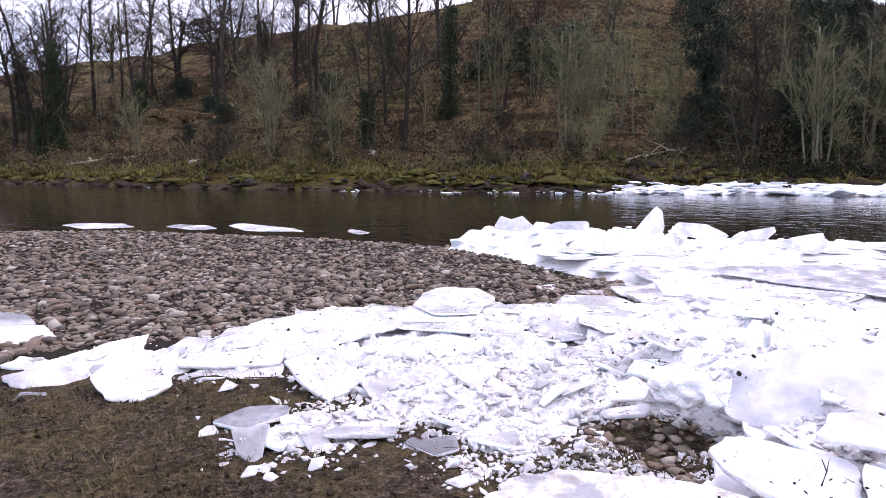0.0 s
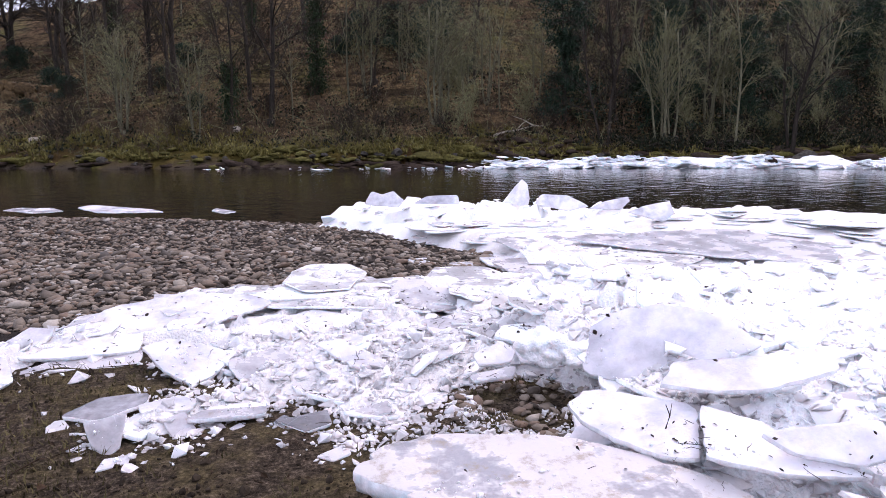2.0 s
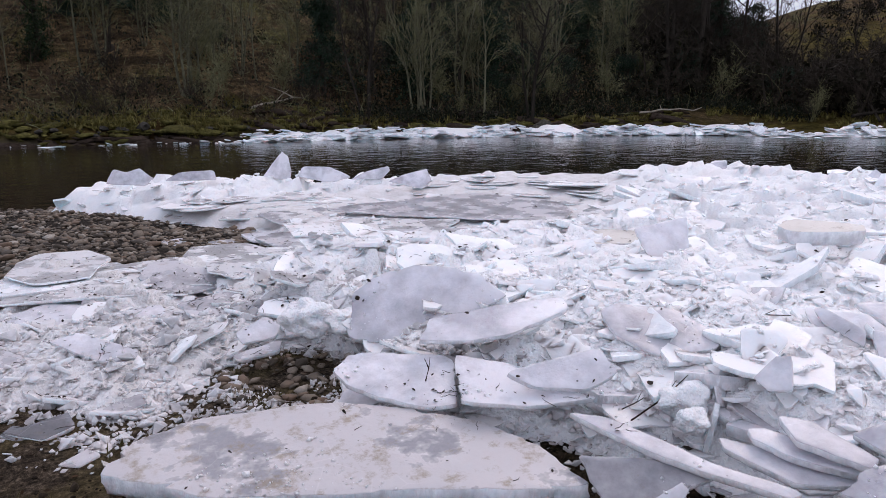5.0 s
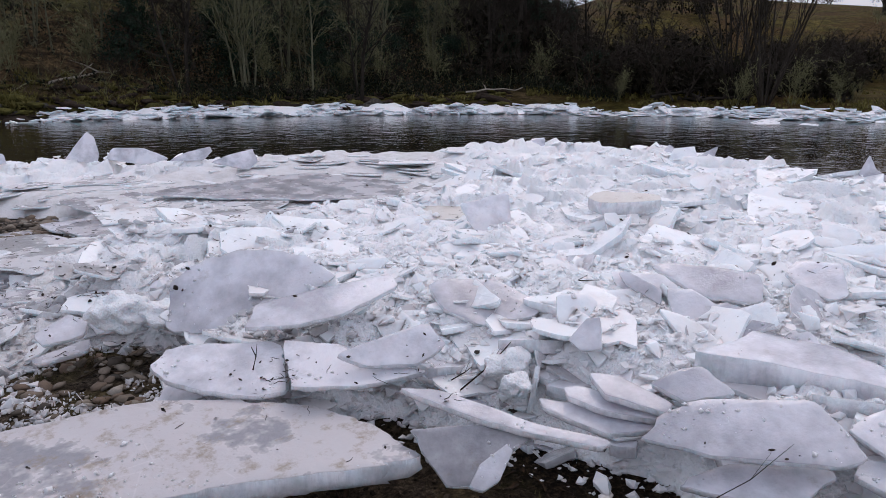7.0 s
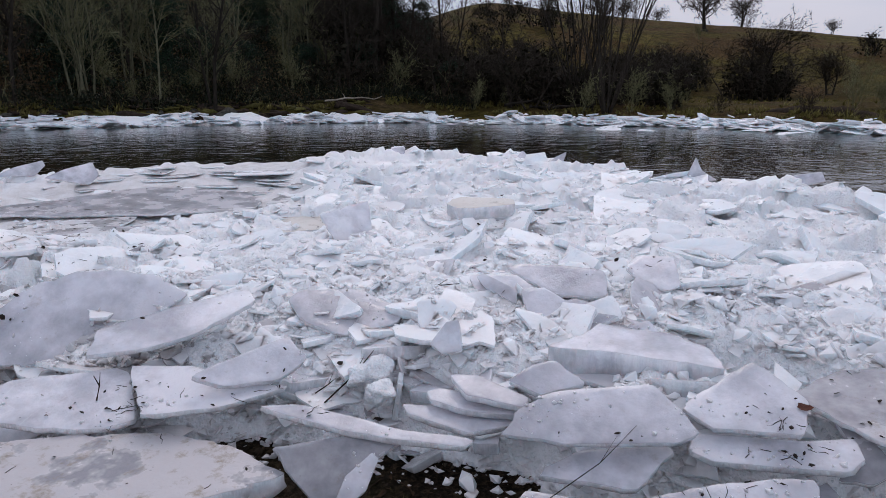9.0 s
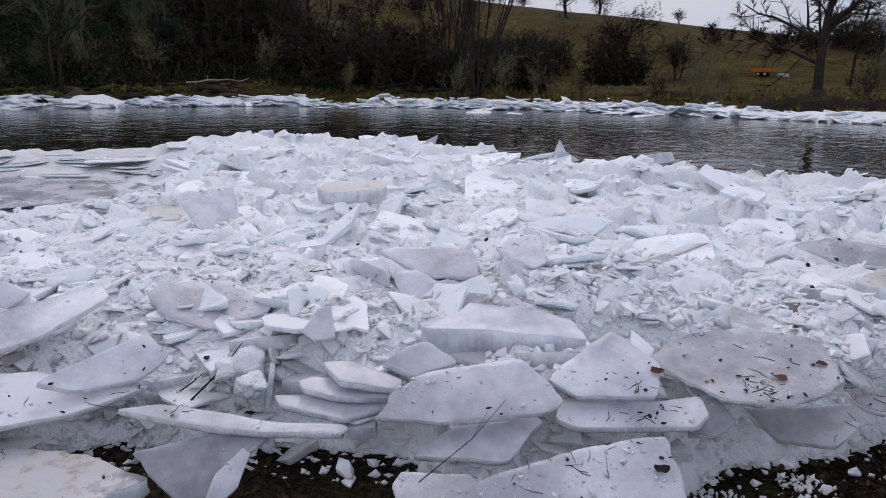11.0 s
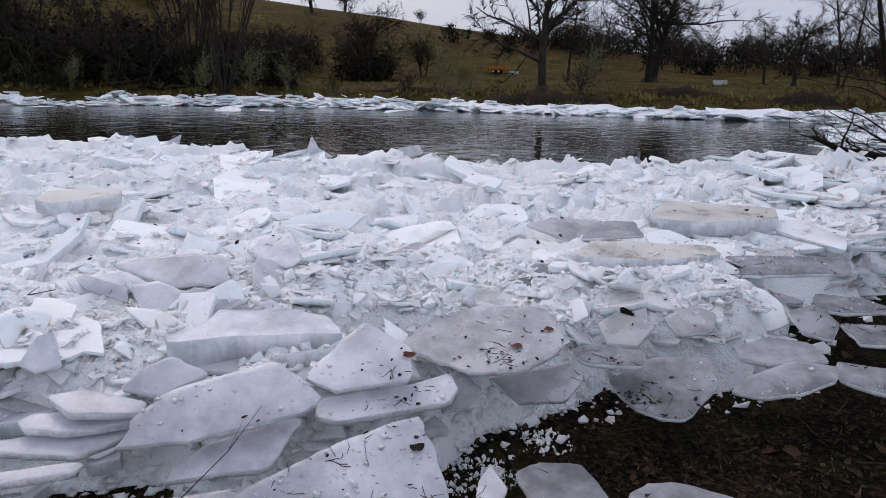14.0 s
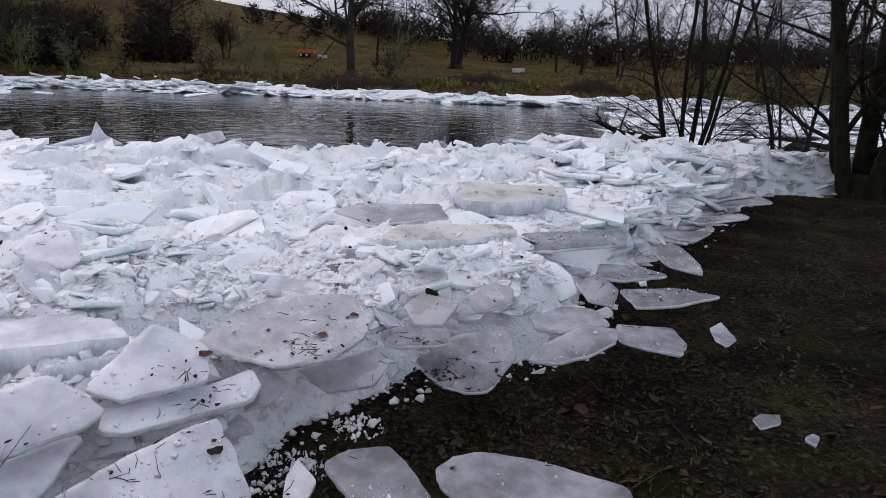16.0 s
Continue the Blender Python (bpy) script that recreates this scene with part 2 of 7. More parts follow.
def stone_material(name, island):
    m = Mat(name, 0.72)
    pick = m.ramp(m.random(island), (0.0, (0.044, 0.033, 0.023)), (0.3, (0.115, 0.085, 0.058)), (0.55, (0.180, 0.138, 0.098)), (0.72, (0.145, 0.088, 0.054)), (0.9, (0.25, 0.205, 0.155)), (1.0, (0.39, 0.345, 0.29)))
    col = m.mix(1.0, pick, m.ramp(m.noise(26, 6, 0.7), (0.3, 0.65), (0.7, 1.15)), "MULTIPLY")
    m.put(col, "Base Color")
    m.bump(m.noise(55, 5, 0.7), 0.4, 0.01)
    return m.m


M_PEBBLE, M_PEBBLES = stone_material("river_pebble", False), stone_material("river_pebbles", True)


def plain(name, lo, hi, scale, rough=0.85, bump=0.5, dist=0.02, squash=None, vary=0.0, island=False):
    """A surface between two colours at two scales of noise."""
    m = Mat(name, rough, 0.12)
    col = m.ramp(m.noise(scale, 7, 0.7, squash), (0.3, lo), (0.7, hi))
    col = m.mix(1.0, col, m.ramp(m.noise(scale * 0.13, 4), (0.3, 0.72), (0.7, 1.12)), "MULTIPLY")
    if vary:
        col = m.mix(1.0, col, m.ramp(m.random(island), (0.0, 1 - vary), (1.0, 1.0)), "MULTIPLY")
    m.put(col, "Base Color")
    m.bump(m.noise(scale * 1.7, 5, 0.7, squash), bump, dist)
    return m.m


M_BARK = plain("grey_brown_bark", (0.018, 0.014, 0.011), (0.075, 0.062, 0.048), 9, squash=(1, 1, 0.25), vary=0.4)
M_BARK_PALE = plain("lichened_pale_bark", (0.065, 0.062, 0.036), (0.23, 0.22, 0.14), 9, squash=(1, 1, 0.3), vary=0.25)
M_BARK_MOSSY = plain("mossy_dark_bark", (0.008, 0.007, 0.005), (0.042, 0.035, 0.020), 11, squash=(1, 1, 0.25))
M_TWIG = plain("bare_twigs", (0.018, 0.014, 0.010), (0.060, 0.047, 0.035), 5, bump=0.1)
M_TWIG_PALE = plain("lichened_twigs", (0.095, 0.095, 0.045), (0.28, 0.27, 0.145), 5, bump=0.1)
M_TWIG_BROWN = plain("brown_undergrowth", (0.022, 0.014, 0.010), (0.18, 0.125, 0.080), 3, bump=0.1, vary=0.4, island=True)
M_IVY = plain("ivy_leaves", (0.012, 0.028, 0.012), (0.050, 0.085, 0.035), 4, 0.45, 0.1, vary=0.5, island=True)
M_HOLLY = plain("dark_evergreen_leaves", (0.010, 0.026, 0.016), (0.040, 0.075, 0.042), 4, 0.4, 0.1, vary=0.5, island=True)
M_SCRUB = plain("dark_scrub_leaves", (0.006, 0.010, 0.005), (0.028, 0.036, 0.016), 4, 0.55, 0.1, vary=0.6, island=True)
M_STRAW = plain("winter_grass", (0.11, 0.098, 0.022), (0.40, 0.34, 0.12), 3, 0.9, 0.1, vary=0.5, island=True)
M_BLADE = plain("short_turf", (0.035, 0.031, 0.010), (0.19, 0.155, 0.070), 5, 0.9, 0.1, vary=0.5, island=True)
M_LEAF = plain("dead_leaves", (0.014, 0.008, 0.005), (0.11, 0.062, 0.032), 20, 0.75, 0.2, vary=0.6, island=True)
M_DEBRIS = plain("wet_plant_debris", (0.010, 0.008, 0.006), (0.055, 0.036, 0.026), 30, 0.6, 0.2, vary=0.5, island=True)
M_REDLEAF = plain("wet_red_leaf", (0.06, 0.018, 0.012), (0.15, 0.05, 0.03), 40, 0.5, 0.2)
M_ORANGELEAF = plain("dry_orange_leaf", (0.30, 0.12, 0.03), (0.55, 0.26, 0.08), 40, 0.7, 0.2)
M_CLOD = plain("damp_soil_clods", (0.013, 0.009, 0.006), (0.080, 0.058, 0.038), 12, 0.95, 0.4, vary=0.6, island=True)
M_ROCK = plain("bank_rock", (0.022, 0.020, 0.016), (0.12, 0.108, 0.09), 5, 0.85, 0.8, 0.05, vary=0.45)
M_SANDSTONE = plain("orange_sandstone", (0.045, 0.030, 0.016), (0.22, 0.145, 0.070), 4, 0.9, 0.8, 0.05, vary=0.35)
M_SOIL = plain("eroded_bank_soil", (0.018, 0.012, 0.009), (0.065, 0.045, 0.032), 6, 0.95, 0.9, 0.06)
M_LOG = plain("bleached_log", (0.20, 0.165, 0.125), (0.50, 0.44, 0.36), 7, 0.85, 0.5, squash=(0.3, 1, 1))
M_FENCE = plain("weathered_wood", (0.08, 0.07, 0.055), (0.22, 0.19, 0.15), 8, 0.9, 0.4)
M_STONEWALL = plain("old_tower_stone", (0.22, 0.15, 0.07), (0.48, 0.35, 0.18), 2.5, 0.9, 0.6)
M_ORANGE = plain("orange_paint", (0.45, 0.13, 0.02), (0.62, 0.20, 0.03), 2, 0.5, 0.1)
M_PALEPAINT = plain("pale_paint", (0.5, 0.5, 0.47), (0.72, 0.72, 0.68), 2, 0.5, 0.1)
M_TYRE = plain("black_rubber", (0.012, 0.012, 0.012), (0.04, 0.04, 0.04), 6, 0.8, 0.2)

# ---- mesh helpers ----
class Build:
    """Collects vertices and faces; with a material index for each face."""

    def __init__(self):
        self.v, self.f, self.i = [], [], []

    def add(self, verts, faces, mat=0):
        o = len(self.v)
        self.v += verts
        self.f += [tuple(k + o for k in f) for f in faces]
        self.i += [mat] * len(faces)

    def mesh(self, name, *mats, smooth=True):
        me = bpy.data.meshes.new(name)
        me.from_pydata(self.v, [], self.f)
        for m in mats:
            me.materials.append(m)
        me.polygons.foreach_set("material_index", self.i)
        me.polygons.foreach_set("use_smooth", [smooth] * len(self.f))
        me.update()
        return me


def part(name, data, parent, label=""):
    ob = new(name, data)
    ob.parent = parent
    return tagged(ob, label)


def smooth01(a):
    a = np.clip(a, 0, 1)
    return a * a * (3 - 2 * a)


def hash_noise(x, y, scale, seed=0):
    """Smooth value noise on arrays, in -1..1."""
    x, y = np.asarray(x, float) / scale + seed * 17.3, np.asarray(y, float) / scale - seed * 9.1
    ix, iy = np.floor(x), np.floor(y)
    fx, fy = smooth01(x - ix), smooth01(y - iy)

    def h(a, b):
        s = np.sin(a * 127.1 + b * 311.7 + seed * 74.7) * 43758.5453
        return 2 * (s - np.floor(s)) - 1

    return (h(ix, iy) * (1 - fx) + h(ix + 1, iy) * fx) * (1 - fy) + (h(ix, iy + 1) * (1 - fx) + h(ix + 1, iy + 1) * fx) * fy


# ---- the lie of the land ----
NEAR_BANK = np.array([(-160, 62), (-60, 31), (-22, 21.6), (-12.3, 19.8), (-8, 20.2), (-2.5, 18.4), (1, 16.9),
                      (6.1, 13.3), (7.1, 12.3), (8.5, 12.2), (9.9, 11.0), (12.5, 9.8), (13.1, 8.2), (13.3, 6.2), (12.6, 4.8), (12.1, 3.9), (12.2, 2.6), (12.5, 1.3), (11.5, 0.4), (10.9, -0.2), (10.5, -0.9), (10.5, -1.8), (11.5, -2.3), (11.7, -3.8), (12.6, -5.3), (12.1, -6.7), (11.8, -8.2), (11.0, -9.9), (11.1, -12.3),
                      (13.5, -20), (12, -30), (4, -60), (-10, -200)], float)
FAR_BANK = np.array([(-170, 124), (-80, 84), (-42.5, 66), (-18, 54.5), (0, 51), (12, 50), (24, 49.5), (35, 46.5), (45, 41.5), (52, 34), (56, 24),
                     (57, 13), (53.5, 4), (50, -4), (46.5, -11), (45, -18), (43, -24), (36, -32), (29, -45), (22, -80), (10, -210)], float)


def side_distance(x, y, line):
    """Distance from a polyline, positive on its right-hand side."""
    x, y = np.asarray(x, float), np.asarray(y, float)
    best = np.full(x.shape, 1e9)
    sign = np.ones(x.shape)
    for (ax, ay), (bx, by) in zip(line[:-1], line[1:]):
        dx, dy = bx - ax, by - ay
        s = np.clip(((x - ax) * dx + (y - ay) * dy) / (dx * dx + dy * dy), 0, 1)
        ex, ey = x - ax - s * dx, y - ay - s * dy
        d = np.hypot(ex, ey)
        closer = d < best - 1e-9
        best = np.where(closer, d, best)
        sign = np.where(closer, np.where(dx * (y - ay) - dy * (x - ax) < 0, 1, -1), sign)
    return best * sign


def land(x, y):
    """Height of the ground, and how much of it is gravel, wood and meadow."""
    x, y = np.asarray(x, float), np.asarray(y, float)
    inland = side_distance(x, y, NEAR_BANK)
    beyond = -side_distance(x, y, FAR_BANK)
    az = np.degrees(np.arctan2(x, y))
    r = np.hypot(x, y)
    z = -0.6 + (0.34 + 0.06 * smooth01(-x / 3) * smooth01((y - 10) / 5)) * smooth01(inland / 3.0) + 0.26 * smooth01((inland - 3) / 8.0)
    z = z + 0.03 * hash_noise(x, y, 1.7, 1) * smooth01(inland) + 0.012 * hash_noise(x, y, 0.31, 2) + 0.006 * hash_noise(x, y, 0.11, 3)
    z = z + 0.25 * smooth01((-y - 2 + 0.5 * x) / 30) + 0.4 * hash_noise(x, y, 40, 8) * smooth01((inland - 30) / 60)
    bed = -0.6 - 0.9 * smooth01(np.minimum(-inland, -beyond) / 5)
    z = np.where(inland < 0, bed, z)
    crest = np.interp(az, [-60, -33, -20, -4, 5, 15, 37, 46, 52, 58, 64], [15.5, 19.5, 22.2, 23.4, 26, 28, 21.5, 20, 20.5, 18, 13])
    steep = np.interp(beyond, [0, 0.6, 2.0, 5.5, 9, 20, 31, 45, 60, 140, 400], [0, 0.03, 0.05, 0.085, 0.14, 0.36, 0.58, 0.93, 1.0, 0.9, 0.8])
    lump = 0.22 * hash_noise(x, y, 2.1, 4) + 0.5 * hash_noise(x, y, 5.3, 5) + 0.7 * hash_noise(x, y, 11, 6)
    hill = -0.6 + (crest + 0.6) * steep * (1 + 0.0 * lump) + lump * smooth01(beyond / 9) * smooth01(1.4 - beyond / 60)
    far_crest = np.interp(az, [40, 58, 66, 77, 86, 91, 97, 106, 130, 150], [32, 29.5, 25.0, 20.5, 16.8, 14, 12, 7, 4, 3])
    terrace = -0.6 + np.interp(beyond, [0, 1.0, 3.5, 9, 30, 55], [0, 0.35, 0.9, 1.6, 1.8, 2.2])
    rise = far_crest * (0.45 * smooth01((r - 105) / 60) + 0.55 * smooth01((r - 130) / 100)) - far_crest * 0.9 * smooth01((r - 240) / 300)
    meadow = terrace + rise + 0.18 * lump * smooth01(beyond / 12) + 0.5 * hash_noise(x, y, 19, 7) * smooth01((beyond - 20) / 40)
    w = smooth01((az - 47) / 14)
    far = hill * (1 - w) + meadow * w
    far = np.where(r > 900, far * np.clip(1 - (r - 900) / 1500, 0, 1), far)
    on_far = beyond > 0
    z = np.where(on_far, far, z)
    edge_n = 1.2 * hash_noise(x, y, 1.3, 9) + 0.6 * hash_noise(x, y, 0.5, 10)
    gravel = np.where(on_far, 0, np.clip(smooth01((13.0 - inland + edge_n * 0.5) / 1.0) * smooth01((4.0 - x + 0.2 * y + edge_n) / 2.5) * smooth01((y - 4.9 + 0.2 * edge_n) / 0.6), 0, 1))
    gravel = np.where((inland < 0) & ~on_far, 1, gravel)
    wood = np.where(on_far, (1 - w) * smooth01((beyond - np.interp(az, [-10, 8], [4.5, 1.5]) + edge_n * 2) / 4), 0)
    return z, gravel, wood, np.where(on_far, np.clip(1 - wood, 0, 1), smooth01((inland - 25) / 25))


def ground_z(x, y):
    return float(land(np.array([x]), np.array([y]))[0][0])


def build_ground():
    az = np.concatenate([np.arange(-46, 142, 0.34), np.arange(142, 314, 3.0)])
    r = np.concatenate([[0.02], 0.35 * 1.034 ** np.arange(0, 176), 125 * 1.07 ** np.arange(0, 47)])
    a, rr = np.meshgrid(np.radians(az), r, indexing="ij")
    x, y = rr * np.sin(a), rr * np.cos(a)
    z, gravel, wood, meadow = land(x, y)
    n, k = len(az), len(r)
    me = bpy.data.meshes.new("ground")
    i, j = np.meshgrid(np.arange(n), np.arange(k - 1), indexing="ij")
    i2 = (i + 1) % n
    faces = np.stack([i * k + j, i * k + j + 1, i2 * k + j + 1, i2 * k + j], -1).reshape(-1, 4)
    me.from_pydata(np.stack([x, y, z], -1).reshape(-1, 3).tolist(), [], faces.tolist())
    col = me.color_attributes.new("cover", "FLOAT_COLOR", "POINT")
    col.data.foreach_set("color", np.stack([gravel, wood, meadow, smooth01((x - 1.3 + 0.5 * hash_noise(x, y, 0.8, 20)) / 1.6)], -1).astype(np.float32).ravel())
    me.polygons.foreach_set("use_smooth", [True] * len(faces))
    me.materials.append(M_GROUND)
    tagged(new("ground", me), "muddy grass bank, gravel bar and wooded far hillside", "ground", kind="structure")


build_ground()


def build_water():
    me = bpy.data.meshes.new("water")
    me.from_pydata([(-260, -260, -0.58), (260, -260, -0.58), (260, 260, -0.58), (-260, 260, -0.58)], [], [(0, 1, 2, 3)])
    me.materials.append(M_WATER)
    tagged(new("water", me), "dark peaty river water with small ripples", "river", kind="structure")


build_water()

# ---- ice ----
ICE_TRIS = Build()          # everything that plant debris may rest on


def melted(outline, g):
    """The outline with its corners worn round by the thaw, some more than others."""
    pts = list(outline)
    for share in (g.uniform(0.03, 0.13), 0.2):
        out = []
        for (ax, ay), (bx, by) in zip(pts, pts[1:] + pts[:1]):
            a, b = share * g.uniform(0.6, 1.2), share * g.uniform(0.6, 1.2)
            out += [(ax + (bx - ax) * a, ay + (by - ay) * a), (bx + (ax - bx) * b, by + (ay - by) * b)]
        pts = out
    return pts


def slab_mesh(outline, thick, seed, cell=0.07, fine=True, bow=0.0):
    """A broken plate of ice: melted uneven rim, rounded edges, slightly wavy top. Its top lies near z = 0."""
    g = random.Random(seed)
    outline = melted(outline, g)
    cx, cy = sum(p[0] for p in outline) / len(outline), sum(p[1] for p in outline) / len(outline)
    rad = sum(math.hypot(p[0] - cx, p[1] - cy) for p in outline) / len(outline)
    pts = []
    for (ax, ay), (bx, by) in zip(outline, outline[1:] + outline[:1]):
        length = math.hypot(bx - ax, by - ay)
        k = max(1, int(length / cell))
        for j in range(k):
            px, py = ax + (bx - ax) * j / k, ay + (by - ay) * j / k
            o = 1 + 0.045 * noise.noise((px * 2.6 / rad + seed, py * 2.6 / rad, 0.3)) + 0.035 * noise.noise((px * 9 / rad, py * 9 / rad + seed, 0.7)) + 0.012 * noise.noise((px * 40 / rad, py * 40 / rad + seed, 1.9)) - (g.random() < 0.06) * g.uniform(0.01, 0.05)
            pts.append((cx + (px - cx) * o, cy + (py - cy) * o))
    n = len(pts)
    bev = min(0.16 * thick, 0.0035 * max(1.0, rad / 0.35)) * g.uniform(0.6, 1.3)
    under = g.uniform(-0.1, 0.45) * thick / rad
    rings = [(0.94 - 0.5 * under, -thick), (0.985 - 0.5 * under, -thick * 0.93), (1.0 - 0.25 * under, -thick * g.uniform(0.6, 0.75)), (1.0, -max(thick * g.uniform(0.3, 0.45), bev * 1.2)),
             (1.0 - 0.12 * bev / rad, -bev * 0.8), (1.0 - 0.45 * bev / rad, -bev * 0.28), (1.0 - 1.2 * bev / rad, -bev * 0.02)]
    rings += [(q, 0.0) for q in ((0.8, 0.5) if fine else (0.5,))]
    v = []
    for q, (s, z) in enumerate(rings):
        for i, (px, py) in enumerate(pts):
            dx, dy = px - cx, py - cy
            jag = 1 + (0.05 * noise.noise((px * 12 / rad, py * 12 / rad, q * 1.7 + seed)) * (q < 3))
            d = math.hypot(dx, dy) / (rad + 1e-9)
            w = 0.007 * noise.noise((px * s * 3 + seed, py * s * 3, seed * 0.37)) + 0.022 * rad * noise.noise((px * s * 1.4 / rad, py * s * 1.4 / rad, seed * 0.7))
            v.append((cx + dx * s * jag, cy + dy * s * jag, z + w + bow * (1 - (d * s) ** 2)))
    v.append((cx, cy, bow))
    v.append((cx, cy, -thick + bow))
    f, mi = [], []
    for q in range(len(rings) - 1):
        for i in range(n):
            j = (i + 1) % n
            f.append((q * n + i, q * n + j, (q + 1) * n + j, (q + 1) * n + i))
            mi.append(1 if q < 4 else 0)
    top, last = len(v) - 2, (len(rings) - 1) * n
    for i in range(n):
        j = (i + 1) % n
        f.append((last + i, last + j, top))
        mi.append(0)
        f.append((j, i, top + 1))
        mi.append(1)
    return v, f, mi


def mesh_of(name, v, f, mi, *mats):
    b = Build()
    b.v, b.f, b.i = v, f, mi
    me = b.mesh(name, *mats)
    return me


def remember(v, f, m):
    ICE_TRIS.add([tuple(m @ Vector(p)) for p in v], f)


slab_count = [0]
ICE_LABEL = {"white": "broken slab of frosted white river ice stranded on the bank", "grey": "broken slab of grey silty river ice lying on the bank",
             "dull": "large flat slab of dull pinkish-grey river ice with brown silt stains",
             "clear": "clear grey melting slab of river ice on the mud",
             "silt": "thick yellowish silt-stained block of river ice in the jam"}


def ice_slab(x, y, z, yaw, tilt, lean, thick, outline, look_of="white", bow=0.0):
    """One slab with its own outline: metres in its own plane, y away from the water-side viewer and raised by tilt."""
    slab_count[0] += 1
    v, f, mi = slab_mesh(list(outline), min(thick, 0.03) if thick < 0.09 else thick, slab_count[0], 0.035 if math.hypot(x, y) < 6 else 0.10, True, bow)
    top = {"white": M_ICE, "grey": M_ICE_GREY, "silt": M_ICE_SILT, "clear": M_ICE_CLEAR, "dull": M_ICE_DULL}[look_of]
    ob = new("ice_plate", mesh_of("ice_plate", v, f, mi, top, M_EDGE))
    ob.matrix_world = pose(x, y, z, 0, 0, yaw) @ pose(0, 0, 0, tilt, lean, 0)
    remember(v, f, ob.matrix_world)
    return tagged(ob, ICE_LABEL[look_of], "ice plate", "stranded ice slabs", "")


ice_slab(1.03, 2.40, 0.20, -22, 3, 0, 0.09, ((-0.43, -0.29), (0.28, -0.32), (0.61, -0.37), (0.94, -0.39), (0.82, -0.10), (0.63, 0.14), (0.27, 0.30), (-0.00, 0.39), (-0.66, 0.32), (-0.82, 0.19), (-0.94, -0.07)), "dull")
ice_slab(1.46, 2.76, 0.28, -25, 12, 0, 0.06, ((-0.24, -0.03), (-0.10, -0.13), (0.13, -0.25), (0.28, -0.23), (0.30, 0.19), (-0.22, 0.25), (-0.30, 0.10)), "white")
ice_slab(1.90, 2.34, 0.33, -36, 10, 0, 0.06, ((-0.27, -0.20), (0.03, -0.21), (0.33, -0.12), (0.09, -0.02), (-0.06, 0.14), (-0.33, 0.21)), "white")
ice_slab(1.96, 3.35, 0.43, -46, 38, 0, 0.07, ((-0.29, -0.30), (-0.09, -0.25), (0.14, -0.13), (0.48, 0.10), (0.26, 0.26), (-0.15, 0.30), (-0.41, 0.15), (-0.48, 0.04), (-0.43, -0.26)), "white")
ice_slab(2.09, 2.82, 0.47, -34, 14, 0, 0.04, ((-0.16, -0.23), (0.06, -0.17), (0.40, 0.10), (0.36, 0.23), (-0.04, 0.11), (-0.36, -0.02), (-0.40, -0.23)), "white")
ice_slab(2.02, 1.54, 0.30, -41, 12, 0, 0.03, ((-0.09, -0.02), (0.33, -0.19), (0.41, -0.16), (0.15, -0.06), (-0.25, 0.18), (-0.41, 0.19)), "white")
ice_slab(1.87, 1.54, 0.20, -47, 38, 0, 0.04, ((-0.19, -0.02), (-0.10, -0.13), (0.04, -0.13), (0.13, 0.01), (0.26, 0.09), (0.17, 0.13), (-0.26, 0.09)), "grey")
ice_slab(1.85, 1.44, 0.19, -29, 42, 0, 0.05, ((-0.05, -0.08), (0.02, -0.05), (0.10, 0.05), (0.08, 0.08), (-0.04, 0.02), (-0.10, -0.06)), "white")
ice_slab(2.29, 1.29, 0.29, -55, 9, 0, 0.04, ((-0.20, 0.03), (0.04, -0.10), (0.23, -0.04), (0.21, 0.00), (-0.10, 0.09), (-0.23, 0.10)), "white")
ice_slab(2.36, 1.27, 0.34, -56, 9, 0, 0.04, ((-0.17, 0.01), (-0.03, -0.06), (0.19, -0.09), (0.19, 0.00), (-0.13, 0.09), (-0.19, 0.07)), "white")
ice_slab(2.40, 1.21, 0.39, -48, 9, 0, 0.03, ((-0.10, -0.02), (0.11, -0.13), (0.15, -0.07), (-0.03, 0.12), (-0.15, 0.13)), "white")
ice_slab(2.46, 0.77, 0.40, -69, 24, 0, 0.03, ((-0.11, -0.17), (0.26, -0.12), (0.35, -0.06), (0.32, 0.00), (0.20, 0.17), (-0.20, 0.06), (-0.29, -0.03), (-0.35, -0.16)), "white")
ice_slab(2.37, 0.70, 0.25, -68, 16, 0, 0.04, ((-0.13, -0.10), (0.10, -0.12), (0.24, 0.08), (0.22, 0.12), (-0.09, 0.05), (-0.21, -0.05), (-0.24, -0.10)), "white")
ice_slab(3.08, 0.86, 0.46, -71, 5, 0, 0.17, ((0.01, -0.14), (0.38, -0.18), (0.33, 0.02), (0.15, 0.15), (-0.16, 0.18), (-0.23, 0.02), (-0.38, -0.12)), "white")
ice_slab(2.88, 0.79, 0.34, -72, 10, 0, 0.05, ((0.01, -0.08), (0.21, -0.08), (0.28, 0.03), (-0.04, 0.08), (-0.28, 0.04)), "grey")
ice_slab(2.59, 1.05, 0.42, -63, 26, 0, 0.03, ((-0.02, -0.10), (0.16, -0.02), (0.03, 0.10), (-0.06, 0.06), (-0.16, -0.03)), "white")
ice_slab(2.80, 0.33, 0.45, -80, 24, 0, 0.04, ((-0.09, -0.19), (0.20, -0.15), (0.22, 0.02), (0.02, 0.19), (-0.14, -0.01), (-0.22, -0.12)), "white")
ice_slab(2.69, 0.19, 0.32, -83, 12, 0, 0.05, ((-0.21, -0.15), (0.22, -0.05), (0.28, 0.04), (0.25, 0.15), (0.09, 0.07), (-0.27, -0.01), (-0.28, -0.11)), "white")
